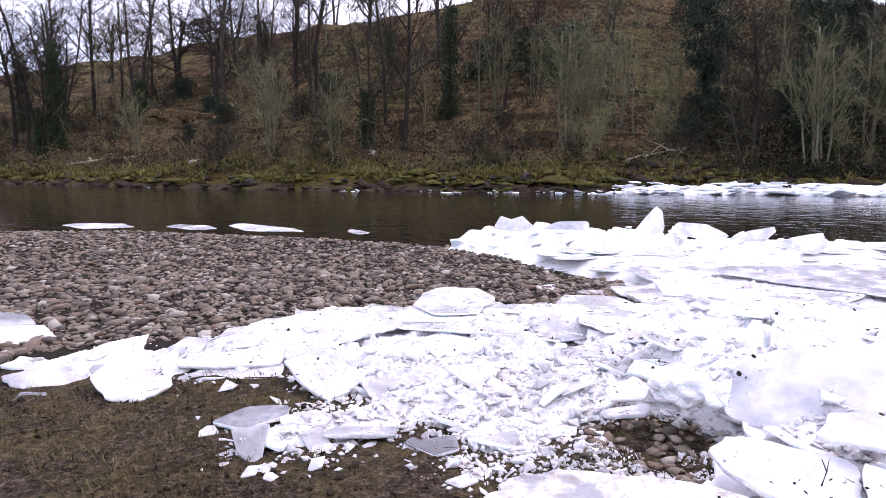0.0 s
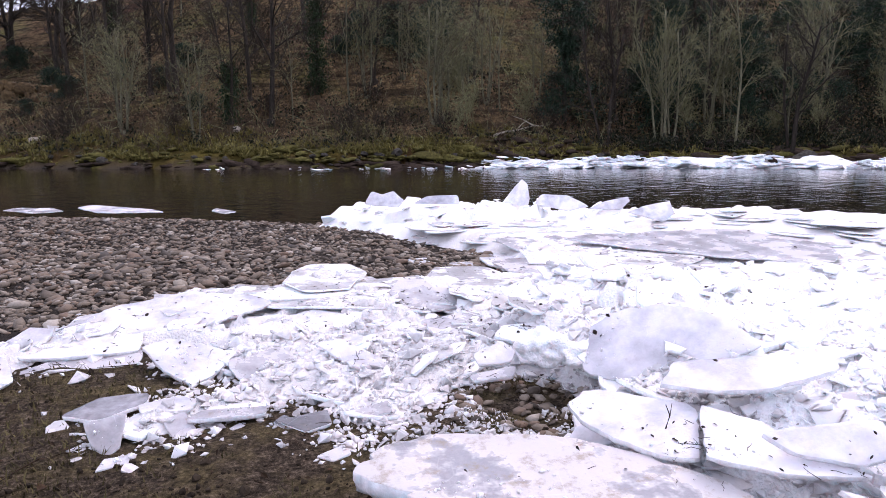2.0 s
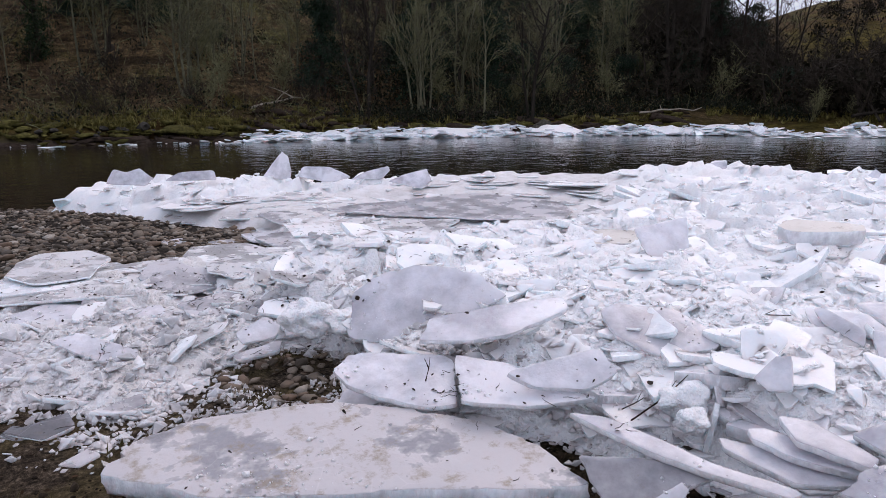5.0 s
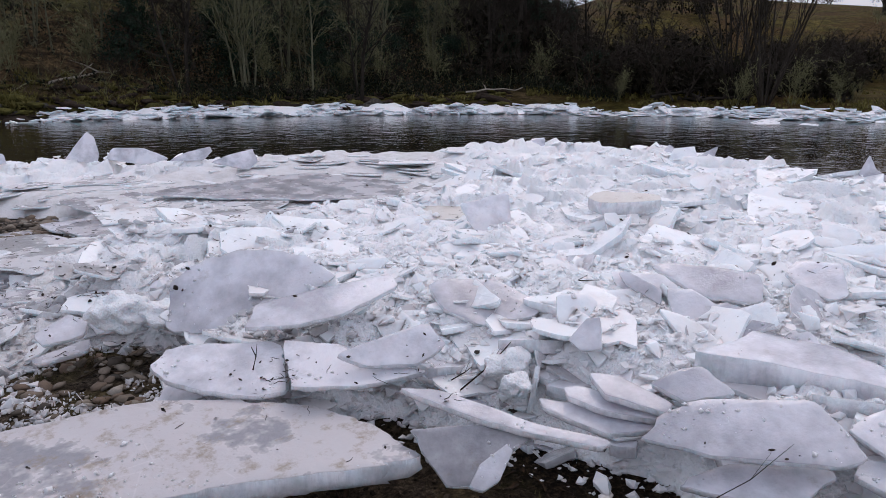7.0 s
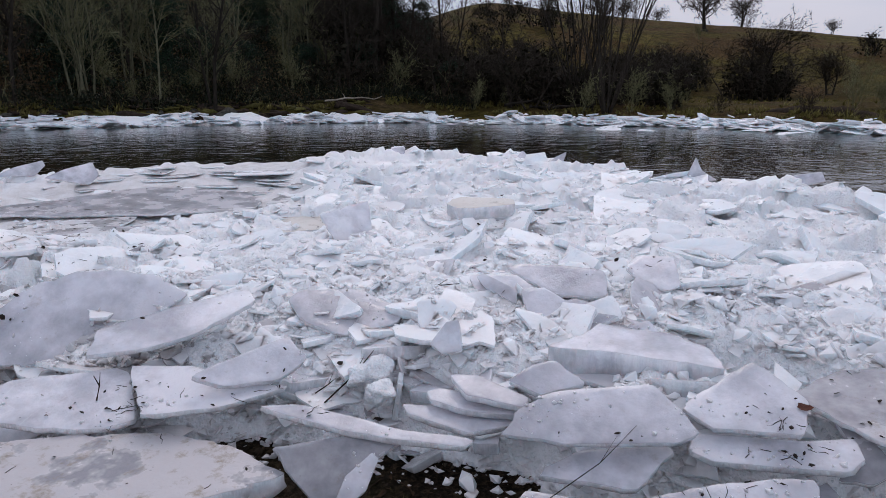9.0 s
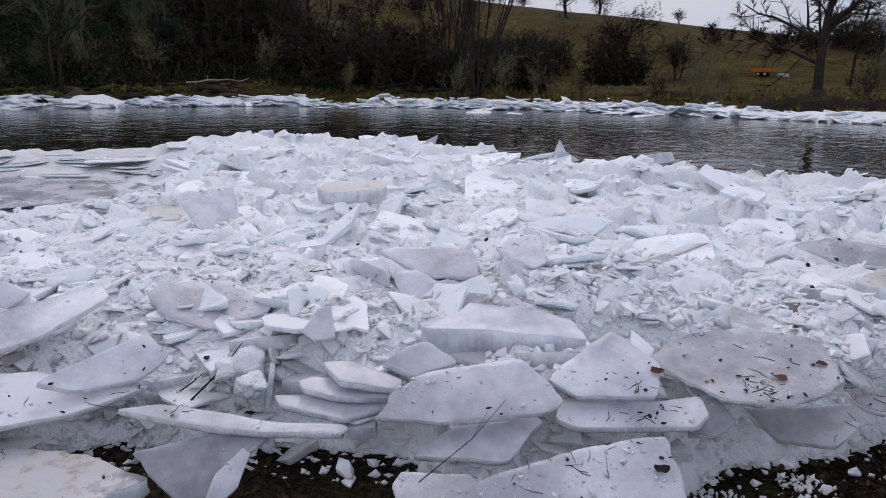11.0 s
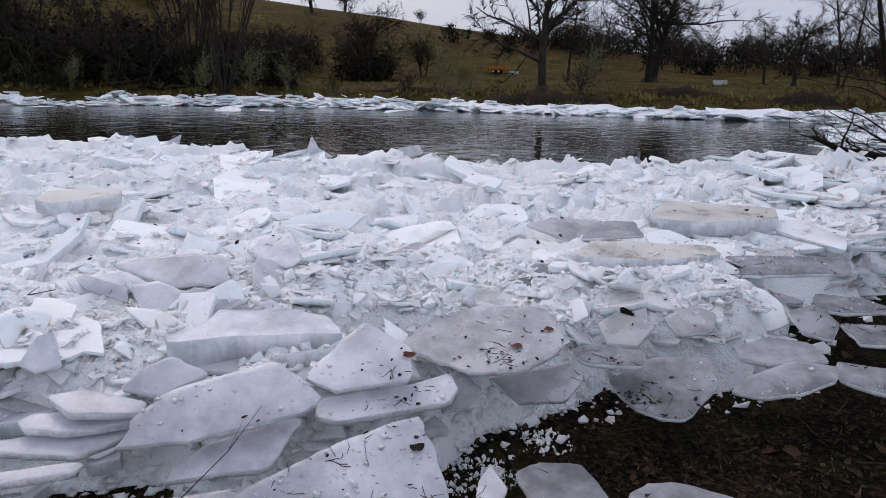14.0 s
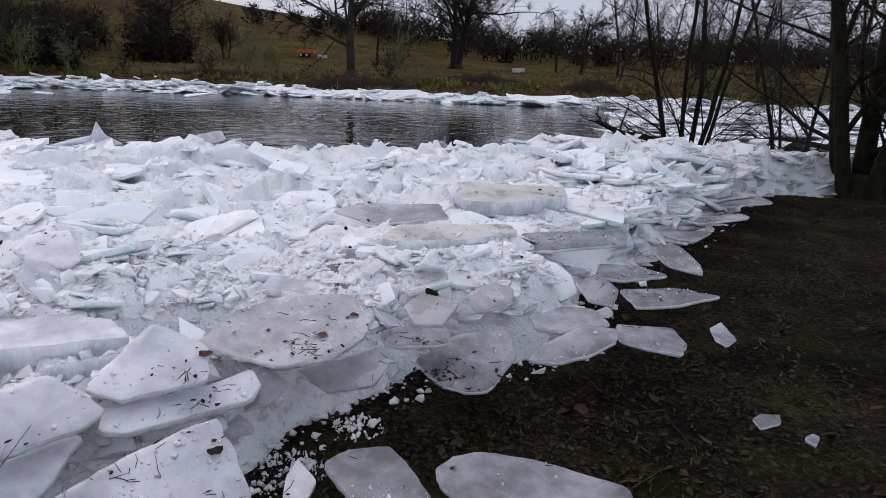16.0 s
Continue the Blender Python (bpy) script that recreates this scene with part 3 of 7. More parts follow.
ice_slab(2.85, -0.08, 0.31, -79, 32, 0, 0.04, ((-0.01, -0.03), (-0.10, -0.13), (0.02, -0.12), (0.10, -0.04), (-0.01, 0.10), (-0.10, 0.13)), "grey")
ice_slab(3.10, -0.17, 0.43, -92, 11, 0, 0.06, ((-0.18, -0.22), (0.00, -0.29), (0.20, -0.24), (0.37, -0.06), (0.36, 0.04), (0.29, 0.28), (-0.01, 0.29), (-0.25, 0.15), (-0.37, -0.12)), "grey")
ice_slab(3.15, -0.42, 0.20, -96, 30, 0, 0.07, ((-0.06, -0.13), (0.14, -0.10), (0.22, 0.04), (0.18, 0.13), (-0.03, 0.05), (-0.22, -0.01)), "grey")
ice_slab(3.31, -0.77, 0.27, -102, 8, 0, 0.04, ((-0.10, -0.10), (0.16, -0.06), (0.19, 0.09), (-0.09, 0.10), (-0.19, 0.02)), "clear")
ice_slab(3.27, -1.03, 0.16, -106, 16, 0, 0.06, ((-0.17, -0.15), (-0.07, -0.22), (0.10, -0.25), (0.25, 0.03), (0.21, 0.25), (-0.07, 0.18), (-0.25, -0.04)), "clear")
ice_slab(2.15, 0.26, 0.29, -79, 27, 0, 0.04, ((-0.02, -0.24), (0.34, -0.15), (0.30, 0.09), (0.26, 0.24), (-0.04, 0.13), (-0.33, -0.02), (-0.34, -0.17)), "white")
ice_slab(2.05, 0.73, 0.20, -65, 15, 0, 0.04, ((-0.11, -0.09), (0.02, -0.03), (0.15, -0.02), (0.14, 0.08), (-0.12, 0.09), (-0.15, 0.03)), "white")
ice_slab(2.43, -0.49, 0.10, -97, 4, 0, 0.04, ((-0.05, -0.18), (0.20, -0.14), (0.12, 0.06), (0.05, 0.18), (-0.12, 0.16), (-0.20, 0.07)), "clear")
ice_slab(2.28, -1.04, 0.10, -110, 3, 0, 0.05, ((-0.27, -0.14), (0.04, -0.17), (0.37, -0.03), (0.34, 0.05), (0.01, 0.15), (-0.21, 0.17), (-0.31, 0.12), (-0.37, 0.03)), "clear")
ice_slab(3.43, -1.67, 0.13, -114, 9, 0, 0.04, ((-0.09, -0.21), (0.07, -0.11), (0.22, 0.07), (0.23, 0.21), (0.03, 0.20), (-0.17, -0.05), (-0.23, -0.20)), "clear")
ice_slab(3.52, -2.16, 0.11, -121, 6, 0, 0.04, ((-0.02, -0.14), (0.18, -0.15), (0.20, -0.02), (0.12, 0.15), (-0.20, 0.10), (-0.16, -0.10)), "clear")
ice_slab(4.87, -1.30, 0.41, -102, 7, 0, 0.15, ((-0.38, -0.21), (0.09, -0.13), (0.48, 0.04), (0.43, 0.21), (-0.41, 0.15), (-0.48, -0.18)), "silt")
ice_slab(4.84, -2.22, 0.34, -112, 9, 0, 0.05, ((-0.32, -0.28), (0.40, 0.01), (0.37, 0.28), (-0.39, 0.08), (-0.40, -0.17)), "clear")
ice_slab(6.17, -2.15, 0.45, -107, 5, 0, 0.15, ((-0.42, -0.28), (-0.12, -0.33), (0.52, -0.03), (0.52, 0.33), (-0.41, 0.33), (-0.52, -0.10)), "silt")
ice_slab(4.74, -2.68, 0.10, -118, 5, 0, 0.04, ((-0.07, -0.17), (0.26, 0.02), (0.04, 0.17), (-0.26, 0.13), (-0.26, -0.16)), "clear")
ice_slab(5.11, -3.25, 0.11, -122, 8, 0, 0.04, ((-0.06, -0.20), (0.22, -0.28), (0.19, -0.09), (0.00, 0.28), (-0.22, 0.13)), "clear")
ice_slab(4.23, -2.70, 0.07, -121, 4, 0, 0.04, ((-0.20, -0.21), (0.05, -0.09), (0.35, 0.19), (0.04, 0.21), (-0.35, 0.06)), "clear")
ice_slab(7.70, -5.59, 0.09, -126, 4, 0, 0.04, ((-0.07, -0.46), (0.43, -0.06), (0.17, 0.46), (-0.43, -0.21)), "clear")
ice_slab(6.75, -4.68, 0.06, -125, 3, 0, 0.04, ((-0.13, -0.34), (0.37, 0.18), (0.25, 0.34), (-0.37, -0.25)), "clear")
ice_slab(6.06, -3.91, 0.06, -122, 3, 0, 0.04, ((-0.11, -0.22), (0.10, -0.20), (0.25, 0.22), (-0.25, 0.01)), "clear")
ice_slab(7.84, -5.21, 0.12, -123, 5, 0, 0.04, ((-0.08, -0.48), (0.65, 0.22), (-0.04, 0.48), (-0.65, 0.02)), "clear")
ice_slab(4.98, -1.74, 0.11, -108, 6, 0, 0.04, ((-0.19, -0.33), (0.17, -0.28), (0.30, 0.07), (0.04, 0.33), (-0.30, -0.02)), "clear")
ice_slab(4.31, -0.49, 0.30, -94, 16, 0, 0.04, ((-0.15, -0.14), (0.18, -0.11), (0.30, 0.08), (0.05, 0.14), (-0.30, 0.02)), "clear")
ice_slab(3.73, -1.76, 0.16, -113, 10, 0, 0.04, ((-0.18, -0.15), (-0.02, -0.15), (0.23, -0.03), (0.16, 0.13), (-0.04, 0.15), (-0.23, -0.03)), "clear")
ice_slab(4.18, -2.13, 0.19, -116, 14, 0, 0.05, ((-0.05, -0.15), (0.11, -0.19), (0.14, -0.01), (0.00, 0.19), (-0.14, 0.04)), "clear")
ice_slab(3.69, -2.75, 0.03, -126, 2, 0, 0.02, ((-0.04, -0.11), (0.03, -0.19), (0.08, -0.05), (-0.02, 0.19), (-0.08, 0.06)), "clear")
ice_slab(2.70, -2.32, 0.02, -130, 2, 0, 0.02, ((-0.02, -0.08), (0.06, 0.01), (0.05, 0.08), (-0.03, 0.05), (-0.06, -0.01)), "clear")
ice_slab(2.53, -2.42, 0.02, -134, 2, 0, 0.02, ((0.02, -0.05), (0.03, 0.03), (-0.00, 0.05), (-0.03, -0.01)), "clear")
ice_slab(2.46, -0.22, 0.10, -92, 12, 0, 0.04, ((-0.06, -0.10), (0.03, -0.10), (0.06, -0.02), (-0.01, 0.10), (-0.05, 0.01)), "white")
# the field of thin plates beside the gravel
ice_slab(-2.88, 4.78, 0.03, 31, 10, 0, 0.05, ((-0.20, -0.07), (-0.06, -0.20), (0.23, -0.15), (0.30, 0.07), (0.02, 0.22), (-0.29, 0.13)), "grey")
ice_slab(-2.65, 5.32, 0.09, 27, 16, 0, 0.06, ((-0.13, -0.17), (0.20, -0.12), (0.28, 0.20), (-0.05, 0.14), (-0.29, -0.05)), "white")
ice_slab(-2.17, 4.61, 0.11, 25, 14, 0, 0.06, ((-0.17, -0.26), (-0.00, -0.37), (0.25, -0.19), (0.24, 0.10), (0.06, 0.31), (-0.10, 0.38), (-0.28, 0.04)), "white")
ice_slab(-2.12, 5.42, 0.08, 21, 18, 0, 0.06, ((-0.11, -0.13), (0.13, -0.07), (0.19, 0.12), (0.03, 0.18), (-0.24, -0.09)), "white")
ice_slab(-1.58, 5.12, 0.08, 17, 10, 0, 0.06, ((-0.20, -0.10), (0.11, -0.13), (0.33, -0.11), (0.36, 0.18), (-0.10, 0.16), (-0.50, -0.01)), "white")
ice_slab(-1.61, 4.91, 0.02, 18, 10, 0, 0.06, ((-0.30, -0.09), (-0.06, -0.13), (0.40, -0.10), (0.43, 0.14), (-0.11, 0.15), (-0.36, 0.03)), "grey")
ice_slab(-1.22, 5.82, 0.12, 12, 12, 0, 0.06, ((-0.67, -0.24), (-0.46, -0.28), (-0.03, -0.30), (0.41, -0.22), (0.92, 0.08), (0.72, 0.29), (0.20, 0.44), (-0.37, 0.29), (-0.72, -0.06)), "white")
ice_slab(-0.84, 4.61, 0.11, 10, 20, 0, 0.05, ((-0.16, -0.06), (0.03, -0.26), (0.18, -0.19), (0.34, 0.03), (-0.11, 0.28), (-0.27, 0.19)), "white")
ice_slab(-1.14, 4.00, 0.06, 16, 7, 0, 0.03, ((-0.07, -0.16), (0.19, -0.04), (0.20, 0.10), (-0.05, 0.13), (-0.27, -0.03)), "clear")
ice_slab(-1.05, 3.55, 0.06, 17, 30, 0, 0.03, ((-0.07, -0.04), (0.00, -0.13), (0.06, -0.08), (0.11, 0.13), (-0.10, 0.12)), "grey")
ice_slab(-1.17, 3.52, 0.01, 18, 6, 0, 0.03, ((0.04, -0.09), (0.03, 0.07), (-0.07, 0.03)), "white")
ice_slab(-0.95, 3.36, 0.01, 16, 6, 0, 0.03, ((0.07, -0.03), (0.09, 0.04), (-0.06, 0.05), (-0.10, -0.06)), "white")
ice_slab(-0.81, 3.92, 0.07, 12, 10, 0, 0.04, ((-0.15, -0.05), (0.10, -0.09), (0.15, 0.00), (0.06, 0.09), (-0.17, 0.05)), "white")
ice_slab(-0.72, 3.71, 0.03, 11, 22, 0, 0.03, ((-0.04, -0.09), (0.10, -0.08), (0.03, 0.11), (-0.09, 0.06)), "grey")
ice_slab(-0.46, 3.76, 0.06, 7, 6, 0, 0.03, ((0.19, -0.06), (0.21, 0.03), (-0.16, 0.06), (-0.24, -0.03)), "grey")
ice_slab(-0.41, 3.69, 0.00, 6, 4, 0, 0.02, ((-0.02, -0.06), (0.06, -0.01), (0.01, 0.06), (-0.05, 0.00)), "white")
ice_slab(-0.12, 3.63, 0.02, 2, 12, 0, 0.03, ((-0.02, -0.06), (0.07, -0.07), (0.08, -0.01), (-0.04, 0.10), (-0.10, 0.04)), "clear")
ice_slab(-4.12, 6.39, 0.09, 33, 10, 0, 0.05, ((-0.12, -0.15), (0.18, -0.18), (0.12, 0.08), (-0.17, 0.25)), "clear")
ice_slab(-3.77, 5.92, 0.05, 33, 8, 0, 0.08, ((-0.23, -0.21), (-0.00, -0.19), (0.27, -0.14), (0.20, 0.21), (-0.24, 0.33)), "white")
ice_slab(-2.78, 4.40, 0.01, 32, 6, 0, 0.04, ((-0.04, -0.13), (0.08, -0.13), (0.11, 0.07), (-0.04, 0.16), (-0.10, 0.04)), "clear")
ice_slab(-2.47, 4.39, 0.01, 29, 6, 0, 0.03, ((-0.06, -0.08), (0.09, -0.06), (0.09, 0.07), (-0.12, 0.06)), "clear")
ice_slab(-0.15, 7.00, 0.06, 1, 6, 0, 0.05, ((-0.19, -0.35), (0.36, 0.04), (0.18, 0.28), (-0.35, 0.04)), "grey")
ice_slab(1.18, 6.27, 0.10, -11, 18, 0, 0.06, ((-0.34, -0.23), (-0.08, -0.23), (0.61, -0.17), (0.57, -0.02), (-0.02, 0.14), (-0.25, 0.34), (-0.49, 0.18)), "white")
ice_slab(2.11, 6.15, 0.09, -19, 8, 0, 0.06, ((-0.27, -0.15), (0.07, -0.24), (0.37, -0.05), (0.19, 0.23), (-0.37, 0.21)), "white")
ice_slab(0.27, 4.31, 0.16, -4, 24, 0, 0.05, ((-0.02, -0.08), (0.18, -0.20), (0.21, -0.04), (-0.10, 0.19), (-0.27, 0.15)), "white")
ice_slab(0.94, 4.53, 0.12, -12, 30, 0, 0.05, ((-0.13, -0.09), (0.14, -0.05), (0.16, 0.08), (0.03, 0.05), (-0.21, 0.00)), "grey")
ice_slab(1.12, 3.99, 0.10, -16, 12, 0, 0.05, ((-0.12, -0.08), (0.13, -0.02), (0.15, 0.12), (-0.15, -0.02)), "grey")
ice_slab(1.19, 4.17, 0.17, -16, 26, 0, 0.05, ((-0.11, -0.11), (0.10, -0.07), (0.13, 0.06), (0.03, 0.13), (-0.16, -0.01)), "white")
ice_slab(-0.02, 3.63, 0.03, 0, 12, 0, 0.03, ((-0.02, -0.10), (0.12, -0.03), (0.10, 0.10), (-0.19, 0.03)), "clear")
ice_slab(-0.43, 3.80, 0.06, 6, 8, 0, 0.03, ((-0.17, -0.06), (0.14, -0.08), (0.18, 0.08), (-0.16, 0.06)), "white")
ice_slab(1.51, 9.56, -0.18, -9, 3, 0, 0.03, ((-0.06, -0.29), (0.17, -0.15), (0.09, 0.27), (-0.19, 0.17)), "white")
ice_slab(2.10, 9.10, -0.19, -13, 3, 0, 0.03, ((-0.04, -0.26), (0.26, -0.24), (0.05, 0.28), (-0.26, 0.22)), "grey")
ice_slab(2.60, 8.82, -0.09, -16, 4, 0, 0.04, ((-0.23, -0.20), (0.32, -0.43), (0.31, 0.40), (-0.40, 0.23)), "white")
ice_slab(0.27, 8.72, -0.14, -2, 3, 0, 0.03, ((-0.05, -0.19), (0.11, -0.09), (0.04, 0.19), (-0.10, 0.09)), "white")
ice_slab(-0.02, 5.48, 0.10, 0, 14, 0, 0.05, ((-0.19, -0.17), (0.12, -0.16), (0.34, 0.07), (0.04, 0.22), (-0.31, 0.04)), "white")
ice_slab(0.58, 5.10, 0.11, -6, 14, 0, 0.05, ((-0.12, -0.16), (0.20, -0.09), (0.15, 0.15), (-0.24, 0.10)), "white")
ice_slab(-0.31, 4.47, 0.09, 4, 10, 0, 0.05, ((-0.19, -0.13), (0.04, -0.19), (0.30, -0.06), (0.10, 0.26), (-0.25, 0.11)), "grey")
ice_slab(1.30, 5.19, 0.13, -14, 8, 0, 0.05, ((-0.21, -0.25), (0.26, -0.10), (0.38, 0.20), (-0.00, 0.20), (-0.44, -0.05)), "white")
ice_slab(0.34, 3.67, 0.05, -5, 10, 0, 0.04, ((-0.06, -0.09), (0.10, -0.01), (0.08, 0.10), (-0.12, 0.01)), "grey")
ice_slab(0.11, 3.26, 0.00, -2, 3, 0, 0.02, ((-0.01, -0.07), (0.08, -0.00), (0.03, 0.09), (-0.10, -0.01)), "grey")
ice_slab(1.18, 4.88, 0.16, -14, 8, 0, 0.04, ((-0.20, -0.28), (0.33, -0.13), (0.39, 0.19), (-0.05, 0.28), (-0.39, 0.11)), "grey")
ice_slab(1.60, 4.44, 0.15, -20, 12, 0, 0.04, ((-0.14, -0.29), (0.15, -0.24), (0.23, 0.07), (-0.00, 0.29), (-0.23, 0.00)), "white")
ice_slab(1.20, 5.99, 0.18, -10, 10, 0, 0.05, ((-0.37, -0.29), (-0.12, -0.39), (0.52, -0.19), (0.47, 0.06), (-0.09, 0.11), (-0.24, 0.39), (-0.45, 0.29), (-0.52, -0.00)), "grey")
ice_slab(2.07, 5.73, 0.16, -20, 6, 0, 0.04, ((-0.31, -0.19), (0.07, -0.34), (0.45, -0.19), (0.27, 0.14), (0.02, 0.34), (-0.45, 0.14)), "white")
ice_slab(1.60, 9.91, -0.25, -9, 2, 0, 0.03, ((0.00, -0.33), (0.21, -0.06), (0.00, 0.33), (-0.21, 0.12)), "grey")
ice_slab(2.19, 9.56, -0.25, -13, 2, 0, 0.03, ((0.10, -0.29), (0.22, 0.09), (-0.06, 0.29), (-0.22, -0.04)), "white")
ice_slab(2.79, 9.85, -0.25, -16, 2, 0, 0.03, ((0.16, -0.48), (0.34, 0.13), (-0.18, 0.48), (-0.34, -0.37)), "grey")
ice_slab(-5.24, 9.98, -0.28, 28, 2, 0, 0.03, ((-0.01, -0.28), (0.21, -0.03), (-0.07, 0.28), (-0.21, -0.02)), "white")
ice_slab(0.29, 9.39, -0.28, -2, 2, 0, 0.03, ((0.00, -0.23), (0.14, 0.04), (-0.02, 0.23), (-0.14, -0.02)), "grey")
# thin floes along the gravel bar's water edge
ice_slab(-9.81, 19.26, -0.22, 27, 3, 0, 0.06, ((-0.40, -0.52), (0.93, -0.61), (0.66, 0.19), (-0.41, 0.61), (-0.93, 0.35)), "white")
ice_slab(-7.05, 18.96, -0.22, 20, 3, 0, 0.06, ((0.01, -0.53), (0.68, -0.42), (0.44, 0.20), (-0.27, 0.53), (-0.68, 0.21)), "grey")
ice_slab(-4.89, 18.66, -0.20, 15, 3, 0, 0.07, ((-0.53, -0.47), (1.00, -0.95), (0.75, -0.27), (-0.70, 0.95), (-1.00, 0.57)), "white")
ice_slab(-2.20, 17.64, -0.20, 7, 3, 0, 0.06, ((0.02, -0.45), (0.30, -0.21), (-0.19, 0.45), (-0.30, 0.07)), "grey")
# broad flat sheets of the middle
ice_slab(5.53, 9.16, 0.09, -32, 2, 0, 0.05, ((-0.79, -0.88), (0.58, -1.19), (1.78, -1.09), (1.89, 0.12), (0.68, 1.19), (-0.59, 0.62), (-1.89, -0.49)), "grey")
ice_slab(3.73, 9.47, -0.02, -21, 2, 0, 0.05, ((-0.84, -0.24), (-0.03, -0.81), (1.15, -0.91), (1.17, -0.09), (-0.17, 0.91), (-1.17, 0.55)), "grey")
ice_slab(4.42, 7.03, 0.02, -32, 2, 0, 0.04, ((-0.66, -0.37), (0.33, -0.55), (1.23, -0.20), (0.94, 0.29), (-0.18, 0.55), (-1.23, 0.23)), "white")
ice_slab(2.97, 7.79, -0.02, -20, 3, 0, 0.04, ((-0.54, -0.23), (0.28, -0.64), (0.90, -0.34), (0.52, 0.17), (-0.52, 0.64), (-0.90, 0.28)), "grey")
ice_slab(2.26, 6.07, 0.08, -19, 4, 0, 0.04, ((-0.41, -0.09), (0.03, -0.34), (0.53, -0.32), (0.52, 0.08), (-0.14, 0.34), (-0.53, 0.22)), "white")
ice_slab(1.45, 6.34, 0.05, -11, 4, 0, 0.05, ((-0.36, -0.15), (0.01, -0.33), (0.37, -0.27), (0.33, 0.13), (0.03, 0.31), (-0.37, 0.33)), "grey")
ice_slab(3.45, 5.11, 0.32, -32, 3, 0, 0.12, ((0.08, -0.30), (0.68, -0.21), (0.30, 0.12), (-0.62, 0.30), (-0.68, -0.09)), "silt")
ice_slab(4.63, 4.73, 0.36, -43, 5, 0, 0.14, ((-0.22, -0.29), (0.31, -0.23), (0.39, 0.24), (-0.24, 0.29), (-0.39, -0.03)), "silt")
ice_slab(1.38, 4.81, 0.15, -14, 6, 0, 0.04, ((-0.31, -0.23), (-0.00, -0.27), (0.37, -0.13), (0.30, 0.13), (-0.18, 0.27), (-0.37, 0.08)), "grey")
# recognisable pieces in the heap
ice_slab(2.77, 2.32, 0.43, -47, 20, 0, 0.04, ((-0.23, -0.08), (-0.02, -0.22), (0.25, -0.13), (0.31, -0.04), (-0.21, 0.22), (-0.31, 0.12)), "white")
ice_slab(3.72, 1.54, 0.51, -66, 26, 0, 0.04, ((-0.01, -0.14), (0.30, -0.13), (0.28, 0.12), (-0.21, 0.14), (-0.30, 0.09)), "white")
ice_slab(4.35, 1.17, 0.48, -74, 26, 0, 0.06, ((-0.06, -0.15), (0.11, -0.17), (0.17, -0.10), (0.12, 0.17), (-0.08, 0.15), (-0.17, 0.02)), "white")
ice_slab(3.38, 1.31, 0.46, -67, 30, 0, 0.05, ((-0.20, -0.08), (0.09, -0.15), (0.26, -0.03), (0.08, -0.01), (-0.14, 0.15), (-0.26, 0.13)), "white")
ice_slab(4.37, 3.73, 0.53, -28, 42, 0, 0.04, ((-0.17, -0.22), (0.17, -0.13), (0.24, 0.22), (-0.24, 0.10)), "white")
ice_slab(3.42, 1.77, 0.49, -71, 40, 0, 0.04, ((-0.08, 0.01), (0.13, -0.10), (0.12, 0.00), (-0.09, 0.10), (-0.13, 0.08)), "white")
ice_slab(2.02, 2.20, 0.40, -25, 34, 0, 0.04, ((-0.15, -0.08), (0.10, -0.11), (0.26, -0.03), (0.20, 0.11), (0.01, 0.07), (-0.26, -0.00)), "white")
ice_slab(2.65, 1.58, 0.47, -77, 50, 0, 0.04, ((-0.01, -0.09), (0.08, -0.06), (0.03, 0.09), (-0.03, 0.07), (-0.08, -0.05)), "white")
ice_slab(5.38, 3.06, 0.62, -59, 10, 0, 0.12, ((-0.21, -0.17), (0.31, -0.01), (0.29, 0.14), (-0.22, 0.17), (-0.31, -0.03)), "silt")
ice_slab(3.93, 1.58, 0.45, -65, 24, 0, 0.04, ((-0.00, -0.13), (0.25, -0.13), (0.22, 0.13), (-0.17, 0.13), (-0.25, -0.00)), "white")
ice_slab(4.55, 1.23, 0.42, -73, 26, 0, 0.05, ((-0.03, -0.17), (0.19, -0.13), (0.13, 0.15), (-0.11, 0.17), (-0.19, 0.02)), "white")
ice_slab(2.82, 2.34, 0.42, -46, 20, 0, 0.04, ((-0.12, -0.15), (0.22, -0.19), (0.32, -0.04), (0.03, 0.19), (-0.22, 0.19), (-0.32, 0.08)), "white")
ice_slab(5.94, 3.37, 0.52, -58, 8, 0, 0.12, ((-0.22, -0.20), (0.23, -0.19), (0.33, 0.13), (-0.23, 0.20), (-0.33, 0.10)), "silt")
ice_slab(5.73, -0.98, 0.37, -99, 14, 0, 0.05, ((-0.13, -0.20), (0.48, -0.04), (0.41, 0.19), (-0.29, 0.20), (-0.48, 0.03)), "grey")
ice_slab(6.71, -2.04, 0.37, -106, 8, 0, 0.07, ((-0.06, -0.36), (0.31, -0.10), (0.25, 0.36), (-0.26, 0.09), (-0.31, -0.33)), "grey")
ice_slab(3.58, 1.21, 0.38, -58, 30, 0, 0.04, ((-0.17, -0.04), (0.16, -0.14), (0.24, -0.05), (-0.11, 0.14), (-0.24, 0.09)), "white")
ice_slab(4.09, -0.74, 0.24, -134, 55, 0, 0.03, ((0.09, -0.14), (0.10, -0.03), (-0.00, 0.14), (-0.10, 0.12), (-0.08, 0.02)), "grey")
ice_slab(3.62, -0.92, 0.30, -103, 18, 0, 0.04, ((-0.08, -0.14), (0.06, -0.14), (0.15, 0.06), (-0.06, 0.14), (-0.15, 0.02)), "grey")
ice_slab(3.77, -1.28, 0.30, -108, 14, 0, 0.04, ((-0.05, -0.17), (0.13, -0.05), (0.14, 0.11), (0.02, 0.17), (-0.14, -0.00)), "grey")
